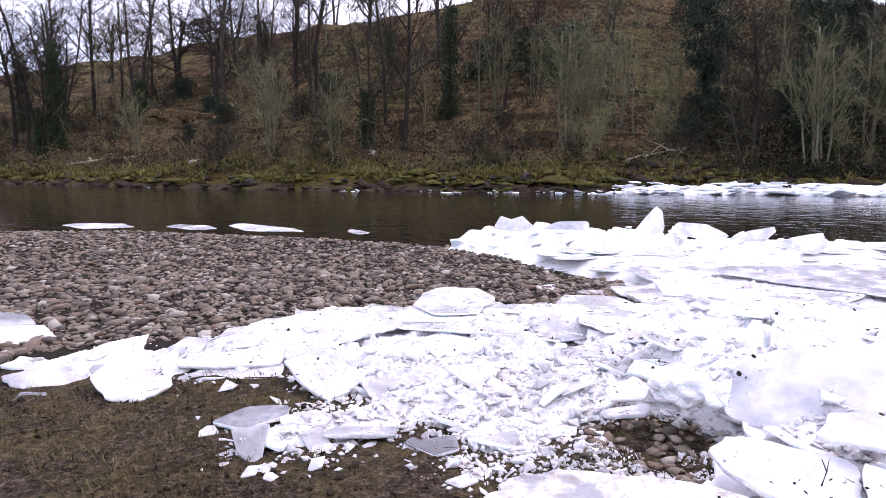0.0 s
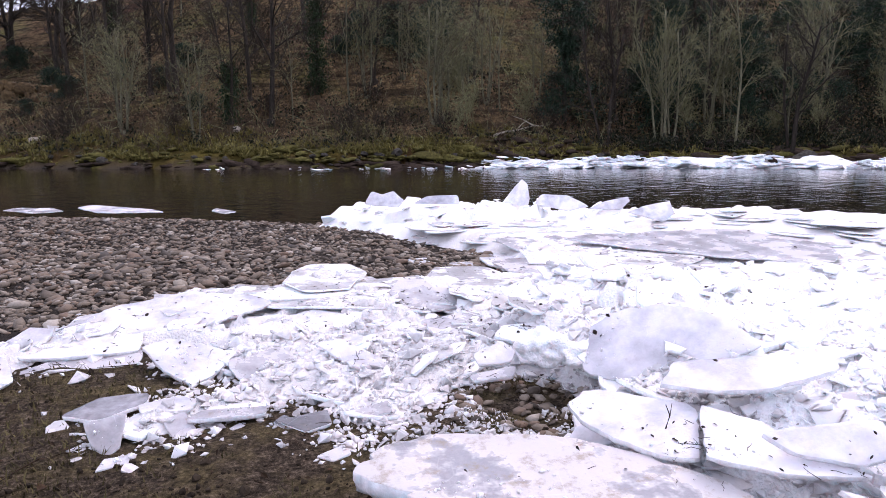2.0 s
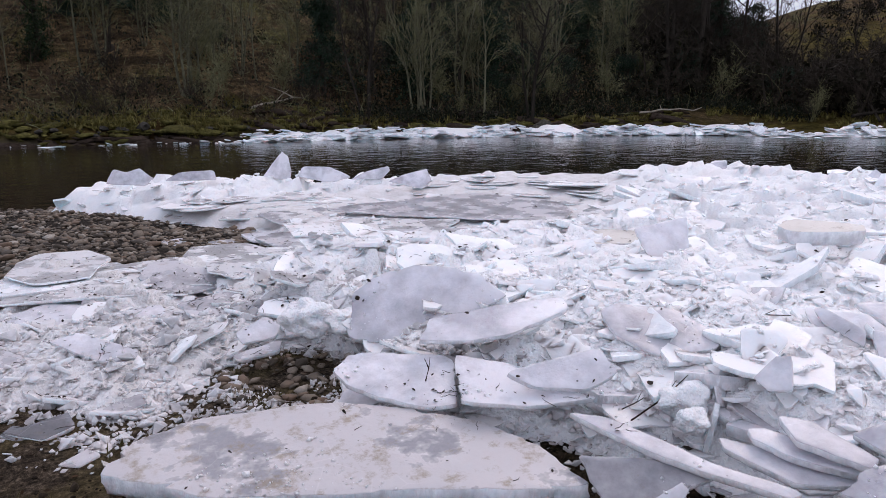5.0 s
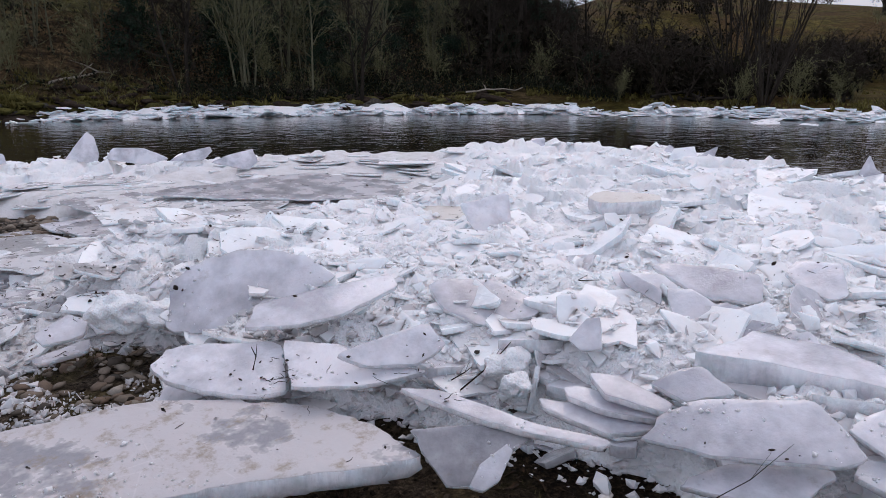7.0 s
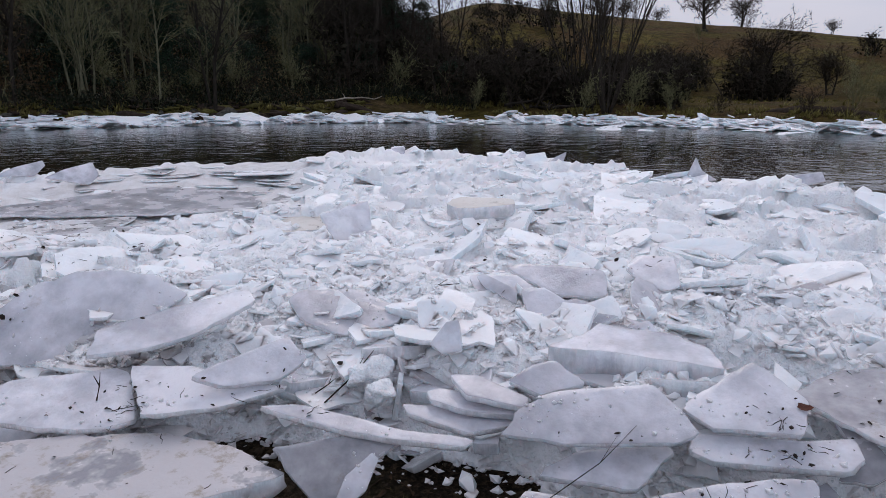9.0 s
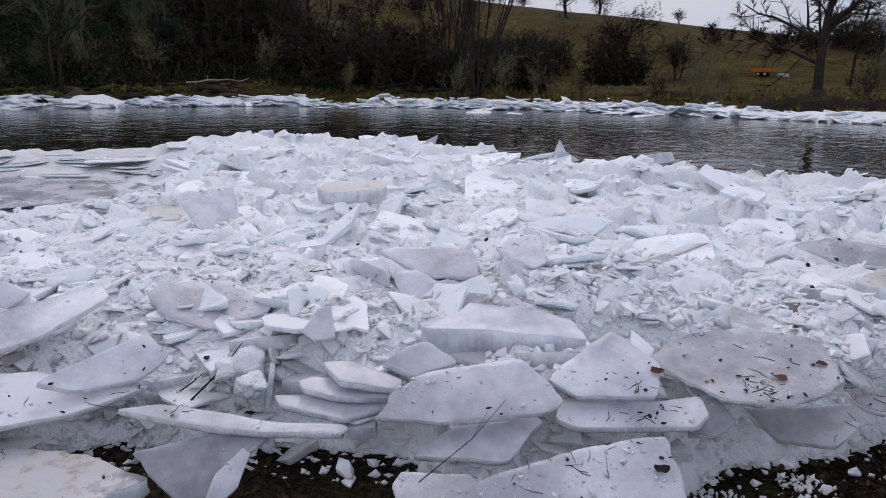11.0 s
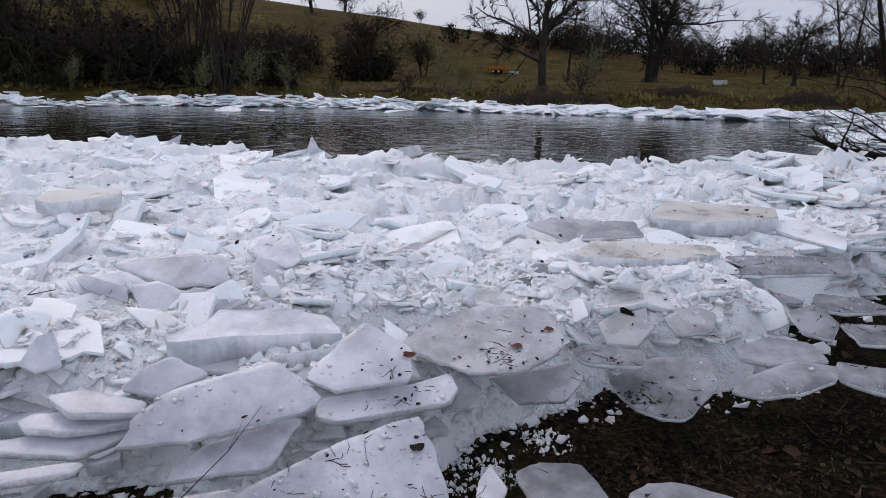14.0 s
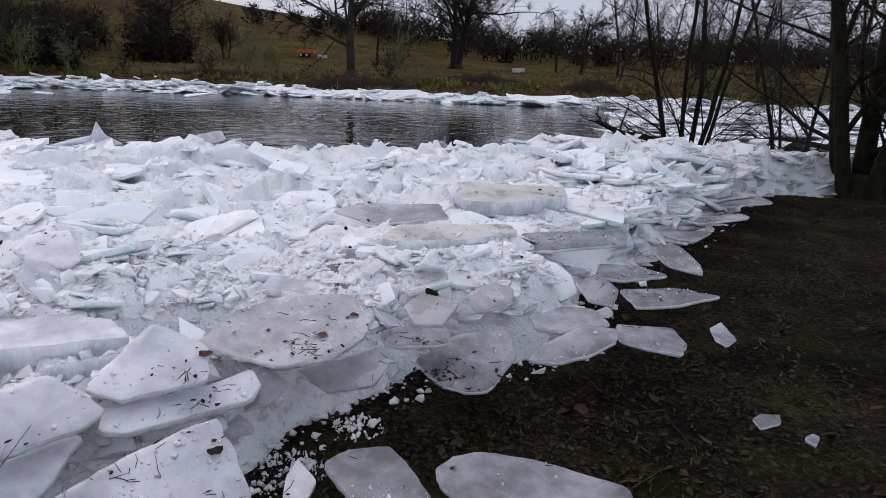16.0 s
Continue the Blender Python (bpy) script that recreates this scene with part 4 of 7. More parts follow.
# standing shards along the river-side crest
ice_slab(4.16, 13.62, 0.46, -17, 70, 0, 0.04, ((0.24, -0.31), (0.29, -0.15), (0.25, 0.17), (0.13, 0.31), (-0.12, 0.00), (-0.29, -0.24)), "white")
ice_slab(4.76, 12.53, 0.34, -20, 66, 0, 0.04, ((0.14, -0.17), (0.53, -0.06), (0.12, 0.15), (-0.38, 0.17), (-0.53, -0.04)), "white")
ice_slab(5.54, 12.08, 0.36, -24, 60, 0, 0.04, ((0.21, -0.14), (0.38, 0.05), (0.35, 0.14), (-0.07, 0.04), (-0.38, -0.12)), "white")
ice_slab(5.85, 11.03, 0.32, -28, 55, 0, 0.05, ((0.23, -0.21), (0.40, -0.04), (0.32, 0.21), (-0.13, 0.08), (-0.40, -0.05)), "white")
ice_slab(1.38, 13.25, 0.40, -6, 66, 0, 0.04, ((0.24, -0.17), (0.40, -0.03), (0.18, 0.17), (-0.04, 0.10), (-0.25, 0.17), (-0.40, -0.10)), "white")
ice_slab(2.42, 13.23, 0.38, -11, 60, 0, 0.04, ((0.46, -0.10), (0.41, 0.10), (-0.19, 0.08), (-0.46, -0.08)), "white")
ice_slab(11.15, 8.74, 0.40, -51, 60, 0, 0.04, ((0.04, -0.18), (0.33, 0.04), (0.32, 0.18), (-0.03, 0.12), (-0.33, -0.13)), "white")
ice_slab(11.53, 5.86, 0.45, -62, 60, 0, 0.04, ((0.11, -0.16), (0.20, -0.04), (-0.01, 0.16), (-0.20, -0.11)), "white")
ice_slab(11.86, 5.35, 0.44, -65, 68, 0, 0.04, ((0.13, -0.14), (0.20, 0.14), (0.01, 0.04), (-0.20, -0.14)), "white")
ice_slab(11.18, 2.54, 0.46, -76, 72, 0, 0.05, ((-0.15, -0.20), (0.22, -0.15), (-0.01, -0.01), (-0.11, 0.20), (-0.22, -0.08)), "white")
ice_slab(11.11, -2.41, 0.29, -102, 60, 0, 0.06, ((0.11, -0.14), (0.23, 0.04), (0.11, 0.14), (-0.11, 0.11), (-0.23, -0.11)), "grey")
ice_slab(12.05, -2.76, 0.30, -102, 78, 0, 0.01, ((0.03, -0.11), (0.03, 0.10), (-0.01, 0.11), (-0.03, -0.11)), "clear")
ice_slab(11.61, 1.26, 0.36, -83, 55, 0, 0.04, ((-0.10, -0.15), (0.38, -0.01), (0.31, 0.15), (-0.01, 0.08), (-0.38, -0.05)), "white")

# ---- the ice jam ----
JAM_LAND_SIDE = [(0.0, 15.0), (1.0, 13.5), (1.8, 11.4), (2.8, 10.2), (2.3, 8.9), (2.6, 8.2), (1.9, 7.6), (0.9, 7.5), (0.1, 7.6), (-0.5, 7.3), (-1.3, 7.1), (-2.0, 6.1),
                 (-3.6, 5.5), (-3.5, 4.8), (-2.8, 4.4), (-2.4, 4.55), (-2.0, 4.4), (-1.7, 4.7), (-1.2, 4.95), (-0.9, 4.6), (-0.8, 4.3), (-1.1, 4.2), (-1.35, 4.0), (-1.2, 3.6), (-0.95, 3.35), (-0.7, 3.5),
                 (-0.45, 3.7), (-0.15, 3.85), (0.05, 3.4), (0.35, 3.2), (0.8, 3.2), (1.15, 2.85), (1.7, 2.6), (2.1, 2.3)]
JAM_MUD_SIDE = [(2.18, 1.97), (2.42, 1.62), (2.58, 1.18), (2.46, 0.68), (2.55, 0.25), (2.88, -0.06), (3.2, -0.2), (3.5, -0.6), (3.8, -0.9), (3.8, -1.5), (4.1, -2.0), (4.5, -2.2), (5.1, -2.5),
                (5.6, -3.2), (6.2, -3.8), (7.5, -5.3), (9.2, -6.9), (9.8, -8.4), (9.8, -10.5), (10.2, -16), (10.4, -22)]
JAM_RIVER_SIDE = [(10.9, -17.4), (10.8, -12.0), (10.7, -9.6), (11.5, -8.0), (11.8, -6.5), (12.2, -5.2), (11.3, -3.7), (11.2, -2.3), (10.2, -1.7), (10.2, -0.9), (10.6, -0.2), (11.2, 0.4), (12.1, 1.3), (11.8, 2.5), (11.8, 3.8), (12.2, 4.7), (13.0, 6.0), (12.8, 8.0), (12.2, 9.5), (9.6, 10.7), (8.3, 11.9), (6.9, 12.0), (6.0, 13.0), (3, 15.2), (1.4, 15.9), (0.2, 15.7)]
RIVER_SIDE = np.array(JAM_RIVER_SIDE, float)
JAM = np.array(JAM_LAND_SIDE + JAM_MUD_SIDE + JAM_RIVER_SIDE, float)
GAP = (1.28, 3.72, 0.30)    # a gap in the jam with dark pebbles in it
HOLLOW = (3.70, 0.30, 0.25)  # a dark hollow between slabs


def in_jam(x, y):
    """Distance inside the jam's outline, negative outside."""
    x, y = np.asarray(x, float), np.asarray(y, float)
    inside = np.zeros(x.shape, bool)
    best = np.full(x.shape, 1e9)
    for (ax, ay), (bx, by) in zip(JAM, np.roll(JAM, -1, 0)):
        cross = ((ay > y) != (by > y)) & (x < (bx - ax) * (y - ay) / (by - ay + 1e-12) + ax)
        inside ^= cross
        dx, dy = bx - ax, by - ay
        s = np.clip(((x - ax) * dx + (y - ay) * dy) / (dx * dx + dy * dy), 0, 1)
        best = np.minimum(best, np.hypot(x - ax - s * dx, y - ay - s * dy))
    d = np.where(inside, best, -best)
    d = np.minimum(d, np.hypot(x - HOLLOW[0], y - HOLLOW[1]) - HOLLOW[2])
    return np.minimum(d, np.hypot(x - GAP[0], y - GAP[1]) - GAP[2])


def sheet_zone(x, y):
    """Where flat silty sheets lie undisturbed, 0 to 1."""
    return smooth01((y - 5.0) / 1.5) * smooth01((y - x + 1.2) / 2.2) * smooth01((13.2 - 0.12 * x - y) / 1.5)


def facets(x, y, scale, seed, tilt):
    """Tilted flats with sharp breaks between them, as of packed broken ice."""
    x, y = np.asarray(x, float) / scale, np.asarray(y, float) / scale
    x, y = x + 0.45 * hash_noise(x, y, 0.9, seed + 1), y + 0.45 * hash_noise(x, y, 0.9, seed + 2)
    ix, iy = np.floor(x), np.floor(y)

    def h(a, b, k):
        s = np.sin(a * 127.1 + b * 311.7 + (seed + k) * 74.7) * 43758.5453
        return s - np.floor(s)

    best, out = np.full(x.shape, 1e9), np.zeros(x.shape)
    for i in (-1, 0, 1):
        for j in (-1, 0, 1):
            a, b = ix + i, iy + j
            dx, dy = x - a - h(a, b, 1), y - b - h(a, b, 2)
            d = dx * dx * (0.4 + 1.6 * h(a, b, 6)) + dy * dy
            z = (h(a, b, 3) - 0.5) * 1.3 + tilt * ((h(a, b, 4) - 0.5) * dx + (h(a, b, 5) - 0.5) * dy)
            out = np.where(d < best, z, out)
            best = np.minimum(best, d)
    return out


def bed(x, y):
    """Top of the crushed ice."""
    x, y = np.asarray(x, float), np.asarray(y, float)
    e = in_jam(x, y)
    g = land(x, y)[0]
    sheets = smooth01((y - 5.3) / 2.2) * smooth01((y - x + 1.2) / 2.2) * smooth01((x - 0.9) / 1.2)
    calm = 1 - 0.85 * sheet_zone(x, y) * smooth01((x - 0.9) / 1.2)
    inner = smooth01((e - 0.1) / 0.5)
    west = smooth01((2.2 - x) / 1.5)
    rise = smooth01(1.2 - np.abs(side_distance(x, y, RIVER_SIDE)) / 2.6) * smooth01((x + 0.3) / 2.6)
    top = 0.20 + 0.08 * smooth01((x - 1.3) / 0.8) * smooth01((5.5 - x) / 1.5) * smooth01((e - 0.25) / 0.5) - 0.29 * sheets * (1 - rise) - 0.21 * west * (1 - rise) + 0.03 * rise - 0.20 * rise * smooth01((7.0 - x) / 2.5) + 0.05 * smooth01((x - 5) / 5)
    size = smooth01((np.hypot(x, y) - 3) / 7)
    top = top + 0.045 * smooth01((e - 0.1) / 0.4) * smooth01((9 - np.hypot(x, y)) / 3) * (1 - sheets)
    top = top + (0.05 * hash_noise(x, y, 0.9, 11) + 0.05 * hash_noise(x, y, 0.33, 12)) * (1 - 0.7 * sheets)
    top = top + inner * calm * ((0.045 + 0.095 * size) * facets(x, y, 0.5, 31, 1.7) + (0.035 + 0.035 * size) * facets(x, y, 0.2, 37, 1.6) + (0.015 + 0.015 * size) * facets(x, y, 0.08, 43, 1.3)) + (0.025 * inner + 0.05 * size) * calm
    near = smooth01((7 - np.hypot(x, y)) / 3)
    top = top + inner * near * (0.016 * hash_noise(x, y, 0.10, 61) + 0.012 * hash_noise(x, y, 0.05, 62))
    heap = smooth01((x - 1.2) / 0.8) * smooth01((6 - np.hypot(x, y)) / 2)
    top = top + 0.05 * heap * smooth01((e - 0.05) / 0.3)
    return g - 0.06 + (top - g + 0.06) * smooth01((e + 0.02) / (0.55 - 0.27 * heap)) ** 0.8, e


def bed_z(x, y):
    z, e = bed(np.array([x]), np.array([y]))
    return float(z[0]), float(e[0])


def build_bed():
    az = np.arange(-38, 150, 0.33)
    r = 2.0 * 1.0066 ** np.arange(0, 380)
    a, rr = np.meshgrid(np.radians(az), r, indexing="ij")
    x, y = rr * np.sin(a), rr * np.cos(a)
    z, e = bed(x, y)
    n, k = len(az), len(r)
    keep = e > -0.2
    idx = -np.ones(n * k, int)
    quads = []
    for i in range(n - 1):
        for j in range(k - 1):
            if keep[i, j] and keep[i + 1, j] and keep[i, j + 1] and keep[i + 1, j + 1]:
                quads.append((i * k + j, i * k + j + 1, (i + 1) * k + j + 1, (i + 1) * k + j))
    used = sorted({q for f in quads for q in f})
    for s, q in enumerate(used):
        idx[q] = s
    pts = np.stack([x, y, z], -1).reshape(-1, 3)[used].tolist()
    faces = [tuple(int(idx[q]) for q in f) for f in quads]
    b = Build()
    b.add([tuple(p) for p in pts], faces)
    me = b.mesh("crushed_ice", M_CRUSHED)
    px, py = np.array(pts)[:, 0], np.array(pts)[:, 1]
    silt = np.maximum(sheet_zone(px, py), 0.95 * smooth01((2.3 - px) / 1.3) * smooth01((12 - py) / 3)) * 0.85
    col = me.color_attributes.new("silt", "FLOAT_COLOR", "POINT")
    col.data.foreach_set("color", np.stack([silt, silt, silt, np.ones_like(silt)], -1).astype(np.float32).ravel())
    tagged(new("crushed_ice", me), "crushed white ice packed between the stranded slabs", "ice", kind="stuff")
    ICE_TRIS.add([tuple(p) for p in pts], faces)


build_bed()


def rough_outline(g, size, aspect):
    n = g.choice((4, 5, 6, 7, 8, 9))
    start = g.uniform(0, 6.3)
    pts = []
    for i in range(n):
        a = start + (i + g.uniform(-0.3, 0.3)) * 2 * math.pi / n
        q = g.uniform(0.55, 1.2) * size
        pts.append((q * math.cos(a), q * math.sin(a) * aspect))
    return pts


PROTO = []
for k in range(22):
    g = random.Random(100 + k)
    th = g.uniform(0.10, 0.2)
    v, f, mi = slab_mesh(rough_outline(g, 1.0, g.uniform(0.5, 0.95)), th, 500 + k, 0.16, True)
    PROTO.append((v, f, mi, mesh_of("ice_plate", v, f, mi, M_ICE if k % 4 else M_ICE_GREY, M_EDGE)))
COARSE = []
for k in range(30):
    g = random.Random(300 + k)
    v, f, mi = slab_mesh(rough_outline(g, 1.0, g.uniform(0.45, 0.95)), g.uniform(0.10, 0.20), 700 + k, 0.42, False)
    COARSE.append((v, f, mi))


CHIPS = []


DIRTY_ICE = Build()


def chip_jam():
    """Thin jagged chips of plate ice that fill the heap."""
    g = random.Random(8)
    kinds = []
    for _ in range(30):
        n = g.choice((4, 5, 6, 7))
        t, a0, asp = g.uniform(0.08, 0.20), g.uniform(0, 6.3), g.uniform(0.45, 1.0)
        ring = [(math.cos(a0 + (k + g.uniform(-0.3, 0.3)) * 6.283 / n) * g.uniform(0.7, 1.2), math.sin(a0 + (k + g.uniform(-0.3, 0.3)) * 6.283 / n) * asp * g.uniform(0.7, 1.2)) for k in range(n)]
        v = [(x * 0.94, y * 0.94, -t + g.uniform(-0.06, 0.06)) for x, y in ring] + [(x, y, g.uniform(-0.05, 0.05)) for x, y in ring]
        f = [(k, (k + 1) % n, n + (k + 1) % n, n + k) for k in range(n)] + [tuple(range(n, 2 * n)), tuple(range(n - 1, -1, -1))]
        kinds.append((v, f))
        CHIPS.append((v, f, [1] * n + [0, 1]))
    n = 4200
    A, R = np.radians([g.uniform(-22, 140) for _ in range(n)]), np.array([2.3 + 12.5 * g.random() ** 1.35 for _ in range(n)])
    X, Y = R * np.sin(A), R * np.cos(A)
    Z, E = bed(X, Y)
    S = sheet_zone(X, Y)
    b = Build()
    for x, y, z, e, r, sh in zip(X, Y, Z, E, R, S):
        if e < 0.0 or g.random() < 0.96 * sh:
            continue
        s = min(0.16, g.lognormvariate(math.log(0.042 + 0.004 * r), 0.45))
        v, f = kinds[g.randrange(30)]
        m = pose(x, y, z + s * g.uniform(-0.35, 0.3), g.gauss(0, 17), g.gauss(0, 17), g.uniform(0, 360))
        (b if x > 2.0 + 0.5 * g.random() and not (e < 0.5 and y < 0) else DIRTY_ICE).add([tuple(m @ (Vector(p) * s)) for p in v], f)
    tagged(new("ice_chips", b.mesh("ice_chips", M_RUBBLE, smooth=False)), "thin jagged chips of white plate ice in the heap", "ice", kind="stuff")


chip_jam()


def jam_pose(g, x, y, z, size):
    sheets = float(sheet_zone(x, y))
    tilt = min(50, (0.6 if size > 0.2 else 1.0) * g.expovariate(1 / (5 + 9 * (1 - sheets)))) * (1 - 0.88 * sheets) + (g.uniform(10, 35) if g.random() < (0.05 if math.hypot(x, y) < 9 else 0.10) * (1 - sheets) else 0)
    face = math.degrees(math.atan2(-x, -y)) + g.gauss(0, 85)
    return pose(x, y, z, 0, 0, -face + 180) @ pose(0, 0, 0, tilt, g.gauss(0, 6) * (1 - sheets), 0) @ pose(0, 0, 0, 0, 0, g.uniform(0, 360)), sheets


def fill_jam():
    g = random.Random(21)
    joined, flat_sheets = Build(), Build()
    near_count = 0
    spots = []
    while len(spots) < 4700:
        a, r = g.uniform(-35, 150), 2.6 + 16.4 * g.random() ** 1.25
        spots.append((r * math.sin(radians(a)), r * math.cos(radians(a))))
    for _ in range(2600):
        a, r = g.uniform(112, 140), g.uniform(6.5, 17)
        spots.append((r * math.sin(radians(a)), r * math.cos(radians(a))))
    X, Y = np.array(spots).T
    Z, E = bed(X, Y)
    order = np.argsort(np.hypot(X, Y))
    for i in order:
        x, y, z, e = float(X[i]), float(Y[i]), float(Z[i]), float(E[i])
        if e < 0.06:
            continue
        r = math.hypot(x, y)
        size = min(0.5, max(0.05, g.lognormvariate(math.log(0.15 + 0.013 * r), 0.62)))
        if r < 5:
            size = min(size, 0.30, 0.5 * e + 0.05)
        if r > 11.5 or x < 2.0:
            size = min(size, 0.20)
        m, sheets = jam_pose(g, x, y, z, size)
        if sheets > 0.4:
            if g.random() < 0.35:
                continue
            size = min(0.25 + 1.3 * (sheets - 0.4), g.lognormvariate(math.log(0.50), 0.4))
            m = pose(x, y, z, g.gauss(0, 1.2), g.gauss(0, 1.2), g.uniform(0, 360))
        size = min(size, e * 0.9 + 0.08)
        lift = g.uniform(-0.5, 0.12) * min(size, 0.22) * (1 - 0.7 * sheets)
        if near_count < 40 and r < 7.5 and g.random() < 0.55:
            v, f, mi, me = PROTO[g.randrange(len(PROTO))]
            near_count += 1
            ob = new("ice_plate", me)
            ob.matrix_world = Matrix.Translation((0, 0, lift)) @ m @ Matrix.Diagonal((size, size, g.uniform(0.25, 0.55), 1))
            remember(v, f, ob.matrix_world)
            tagged(ob, "small broken piece of white river ice in the jam", "ice plate", "stranded ice slabs")
        else:
            v, f, mi = COARSE[g.randrange(len(COARSE))] if r < 9 or sheets > 0.4 else CHIPS[g.randrange(30)]
            mm = Matrix.Translation((0, 0, lift)) @ m @ Matrix.Diagonal((size, size, min(size, 0.4) if sheets < 0.4 else 0.17, 1))
            heap = flat_sheets if ((sheets > 0.45 or x < 2.2) and g.random() < 0.75) or (e < 0.55 and x > 2.2 and y < 0) else joined
            o = len(heap.v)
            w = [tuple(mm @ Vector(p)) for p in v]
            heap.v += w
            heap.f += [tuple(q + o for q in s) for s in f]
            heap.i += mi
            ICE_TRIS.add(w, f)
    tagged(new("sheet_ice", flat_sheets.mesh("sheet_ice", M_SHEET, M_RUBBLE_EDGE, smooth=False)), "flat overlapping sheets of grey silty river ice", "ice", kind="stuff")
    tagged(new("ice_rubble", joined.mesh("ice_rubble", M_RUBBLE, M_RUBBLE_EDGE, smooth=False)), "jumbled heap of broken white river ice plates", "ice", kind="stuff")


fill_jam()


def lean_shards():
    """Thin shards that lean on one another in the front of the heap."""
    g = random.Random(52)
    count, shards = 0, Build()
    while count < 300:
        a, r = g.uniform(12, 118), g.uniform(2.4, 3.0) + 3.4 * g.random() ** 1.4
        x, y = r * math.sin(radians(a)), r * math.cos(radians(a))
        z, e = bed_z(x, y)
        if e < 0.12:
            continue
        count += 1
        size = min(0.26, g.lognormvariate(math.log(0.095), 0.5)) * (0.6 + 0.11 * r)
        v, f, mi, me = PROTO[g.randrange(len(PROTO))]
        m = pose(x, y, z + size * g.uniform(-0.15, 0.25), 0, 0, -a + g.gauss(0, 55)) @ pose(0, 0, 0, g.uniform(4, 46), g.gauss(0, 12), 0) @ Matrix.Diagonal((size * g.uniform(0.8, 1.6), size, g.uniform(0.12, 0.26), 1))
        remember(v, f, m)
        if count > 70:
            o = len(shards.v)
            shards.v += [tuple(m @ Vector(p)) for p in v]
            shards.f += [tuple(q + o for q in t) for t in f]
            shards.i += mi
            continue
        ob = new("ice_plate", me)
        ob.matrix_world = m
        tagged(ob, "thin shard of clear river ice leaning in the heap", "ice plate", "stranded ice slabs")
    tagged(new("ice_shards", shards.mesh("ice_shards", M_RUBBLE, M_RUBBLE_EDGE)), "thin leaning shards of clear ice packed between the slabs", "ice", kind="stuff")


lean_shards()


def ico(sub=1):
    bm = bmesh.new()
    bmesh.ops.create_icosphere(bm, subdivisions=sub, radius=1)
    v = [tuple(p.co) for p in bm.verts]
    f = [tuple(p.index for p in q.verts) for q in bm.faces]
    bm.free()
    return v, f


ICO1, ICO2 = ico(1), ico(2)


def lump(g, base, flat=0.6, rough=0.3):
    v, f = base
    sx, sy, sz = g.uniform(0.8, 1.2), g.uniform(0.55, 1.0), flat * g.uniform(0.75, 1.2)
    s = g.uniform(0, 99)
    out = []
    for p in v:
        k = 1 + rough * noise.noise((p[0] * 1.3 + s, p[1] * 1.3, p[2] * 1.3))
        out.append((p[0] * sx * k, p[1] * sy * k, p[2] * sz * k))
    return out, f


PILES = ((2.82, -0.18, 0.16, 150), (2.62, -0.05, 0.14, 110), (2.10, 0.80, 0.09, 50), (1.95, 1.42, 0.08, 40), (3.15, -0.48, 0.13, 90), (2.40, -0.43, 0.07, 40), (1.45, 3.45, 0.2, 90), (0.9, 3.5, 0.25, 110), (0.3, 3.75, 0.25, 110))


def crumble_jam():
    """Fist-sized crumbs of ice between the slabs and spilled on the edge of the jam."""
    g = random.Random(5)
    b = Build()
    octa = ([(1, 0, 0), (-1, 0, 0), (0, 1, 0), (0, -1, 0), (0, 0, 1), (0, 0, -1)], [(0, 2, 4), (2, 1, 4), (1, 3, 4), (3, 0, 4), (2, 0, 5), (1, 2, 5), (3, 1, 5), (0, 3, 5)])
    kinds = [lump(g, octa, 0.6, 0.6) for _ in range(16)] + [(v, f) for v, f, _ in CHIPS[:8]]
    n = 15000
    A, R = np.radians([g.uniform(-25, 140) for _ in range(n)]), np.array([2.3 + 9.0 * g.random() ** 1.9 for _ in range(n)])
    n = 16000
    A = np.concatenate([A, np.radians([g.uniform(-14, 118) for _ in range(n)])])
    R = np.concatenate([R, [2.2 + 2.9 * g.random() for _ in range(n)]])
    X, Y = R * np.sin(A), R * np.cos(A)
    S = sheet_zone(X, Y)
    Z, E = bed(X, Y)
    G = land(X, Y)[0]
    for x, y, z, e, gz, r, sh in zip(X, Y, Z, E, G, R, S):
        if g.random() < 0.8 * sh or e < -0.22 or (e < 0 and g.random() < 0.8) or math.hypot(x - 1.27, y - 3.8) < 0.3:
            continue
        s = min(0.08, g.lognormvariate(math.log(0.011 + 0.0020 * r), 0.55))
        v, f = kinds[g.randrange(24)]
        m = pose(x, y, (max(z, gz) if e > 0 else gz) + s * 0.15, g.gauss(0, 22), g.gauss(0, 22), g.uniform(0, 360))
        w = [tuple(m @ (Vector(p) * s)) for p in v]
        (b if x > 2.2 else DIRTY_ICE).add(w, f)
    for px, py, spread, count in PILES:
        for _ in range(count):
            a, q = g.uniform(0, 6.283), spread * math.sqrt(g.random())
            s = min(0.032, g.lognormvariate(math.log(0.009), 0.55))
            x, y = px + q * math.cos(a), py + q * math.sin(a)
            v, f = kinds[g.randrange(24)]
            m = pose(x, y, ground_z(x, y) + s * 0.5 + max(0, 1 - q / spread) * spread * 0.55 * g.random(), g.uniform(0, 360), g.uniform(0, 360), g.uniform(0, 360))
            (b if x > 1.9 else DIRTY_ICE).add([tuple(m @ (Vector(p) * s)) for p in v], f)
    tagged(new("ice_crumbs", b.mesh("ice_crumbs", M_RUBBLE, smooth=False)), "loose crumbs of white ice around the slabs", "ice", kind="stuff")
    tagged(new("dirty_ice_rubble", DIRTY_ICE.mesh("dirty_ice_rubble", M_SHEET, smooth=False)), "small rubble of grey silty ice at the edge of the gravel", "ice", kind="stuff")


crumble_jam()


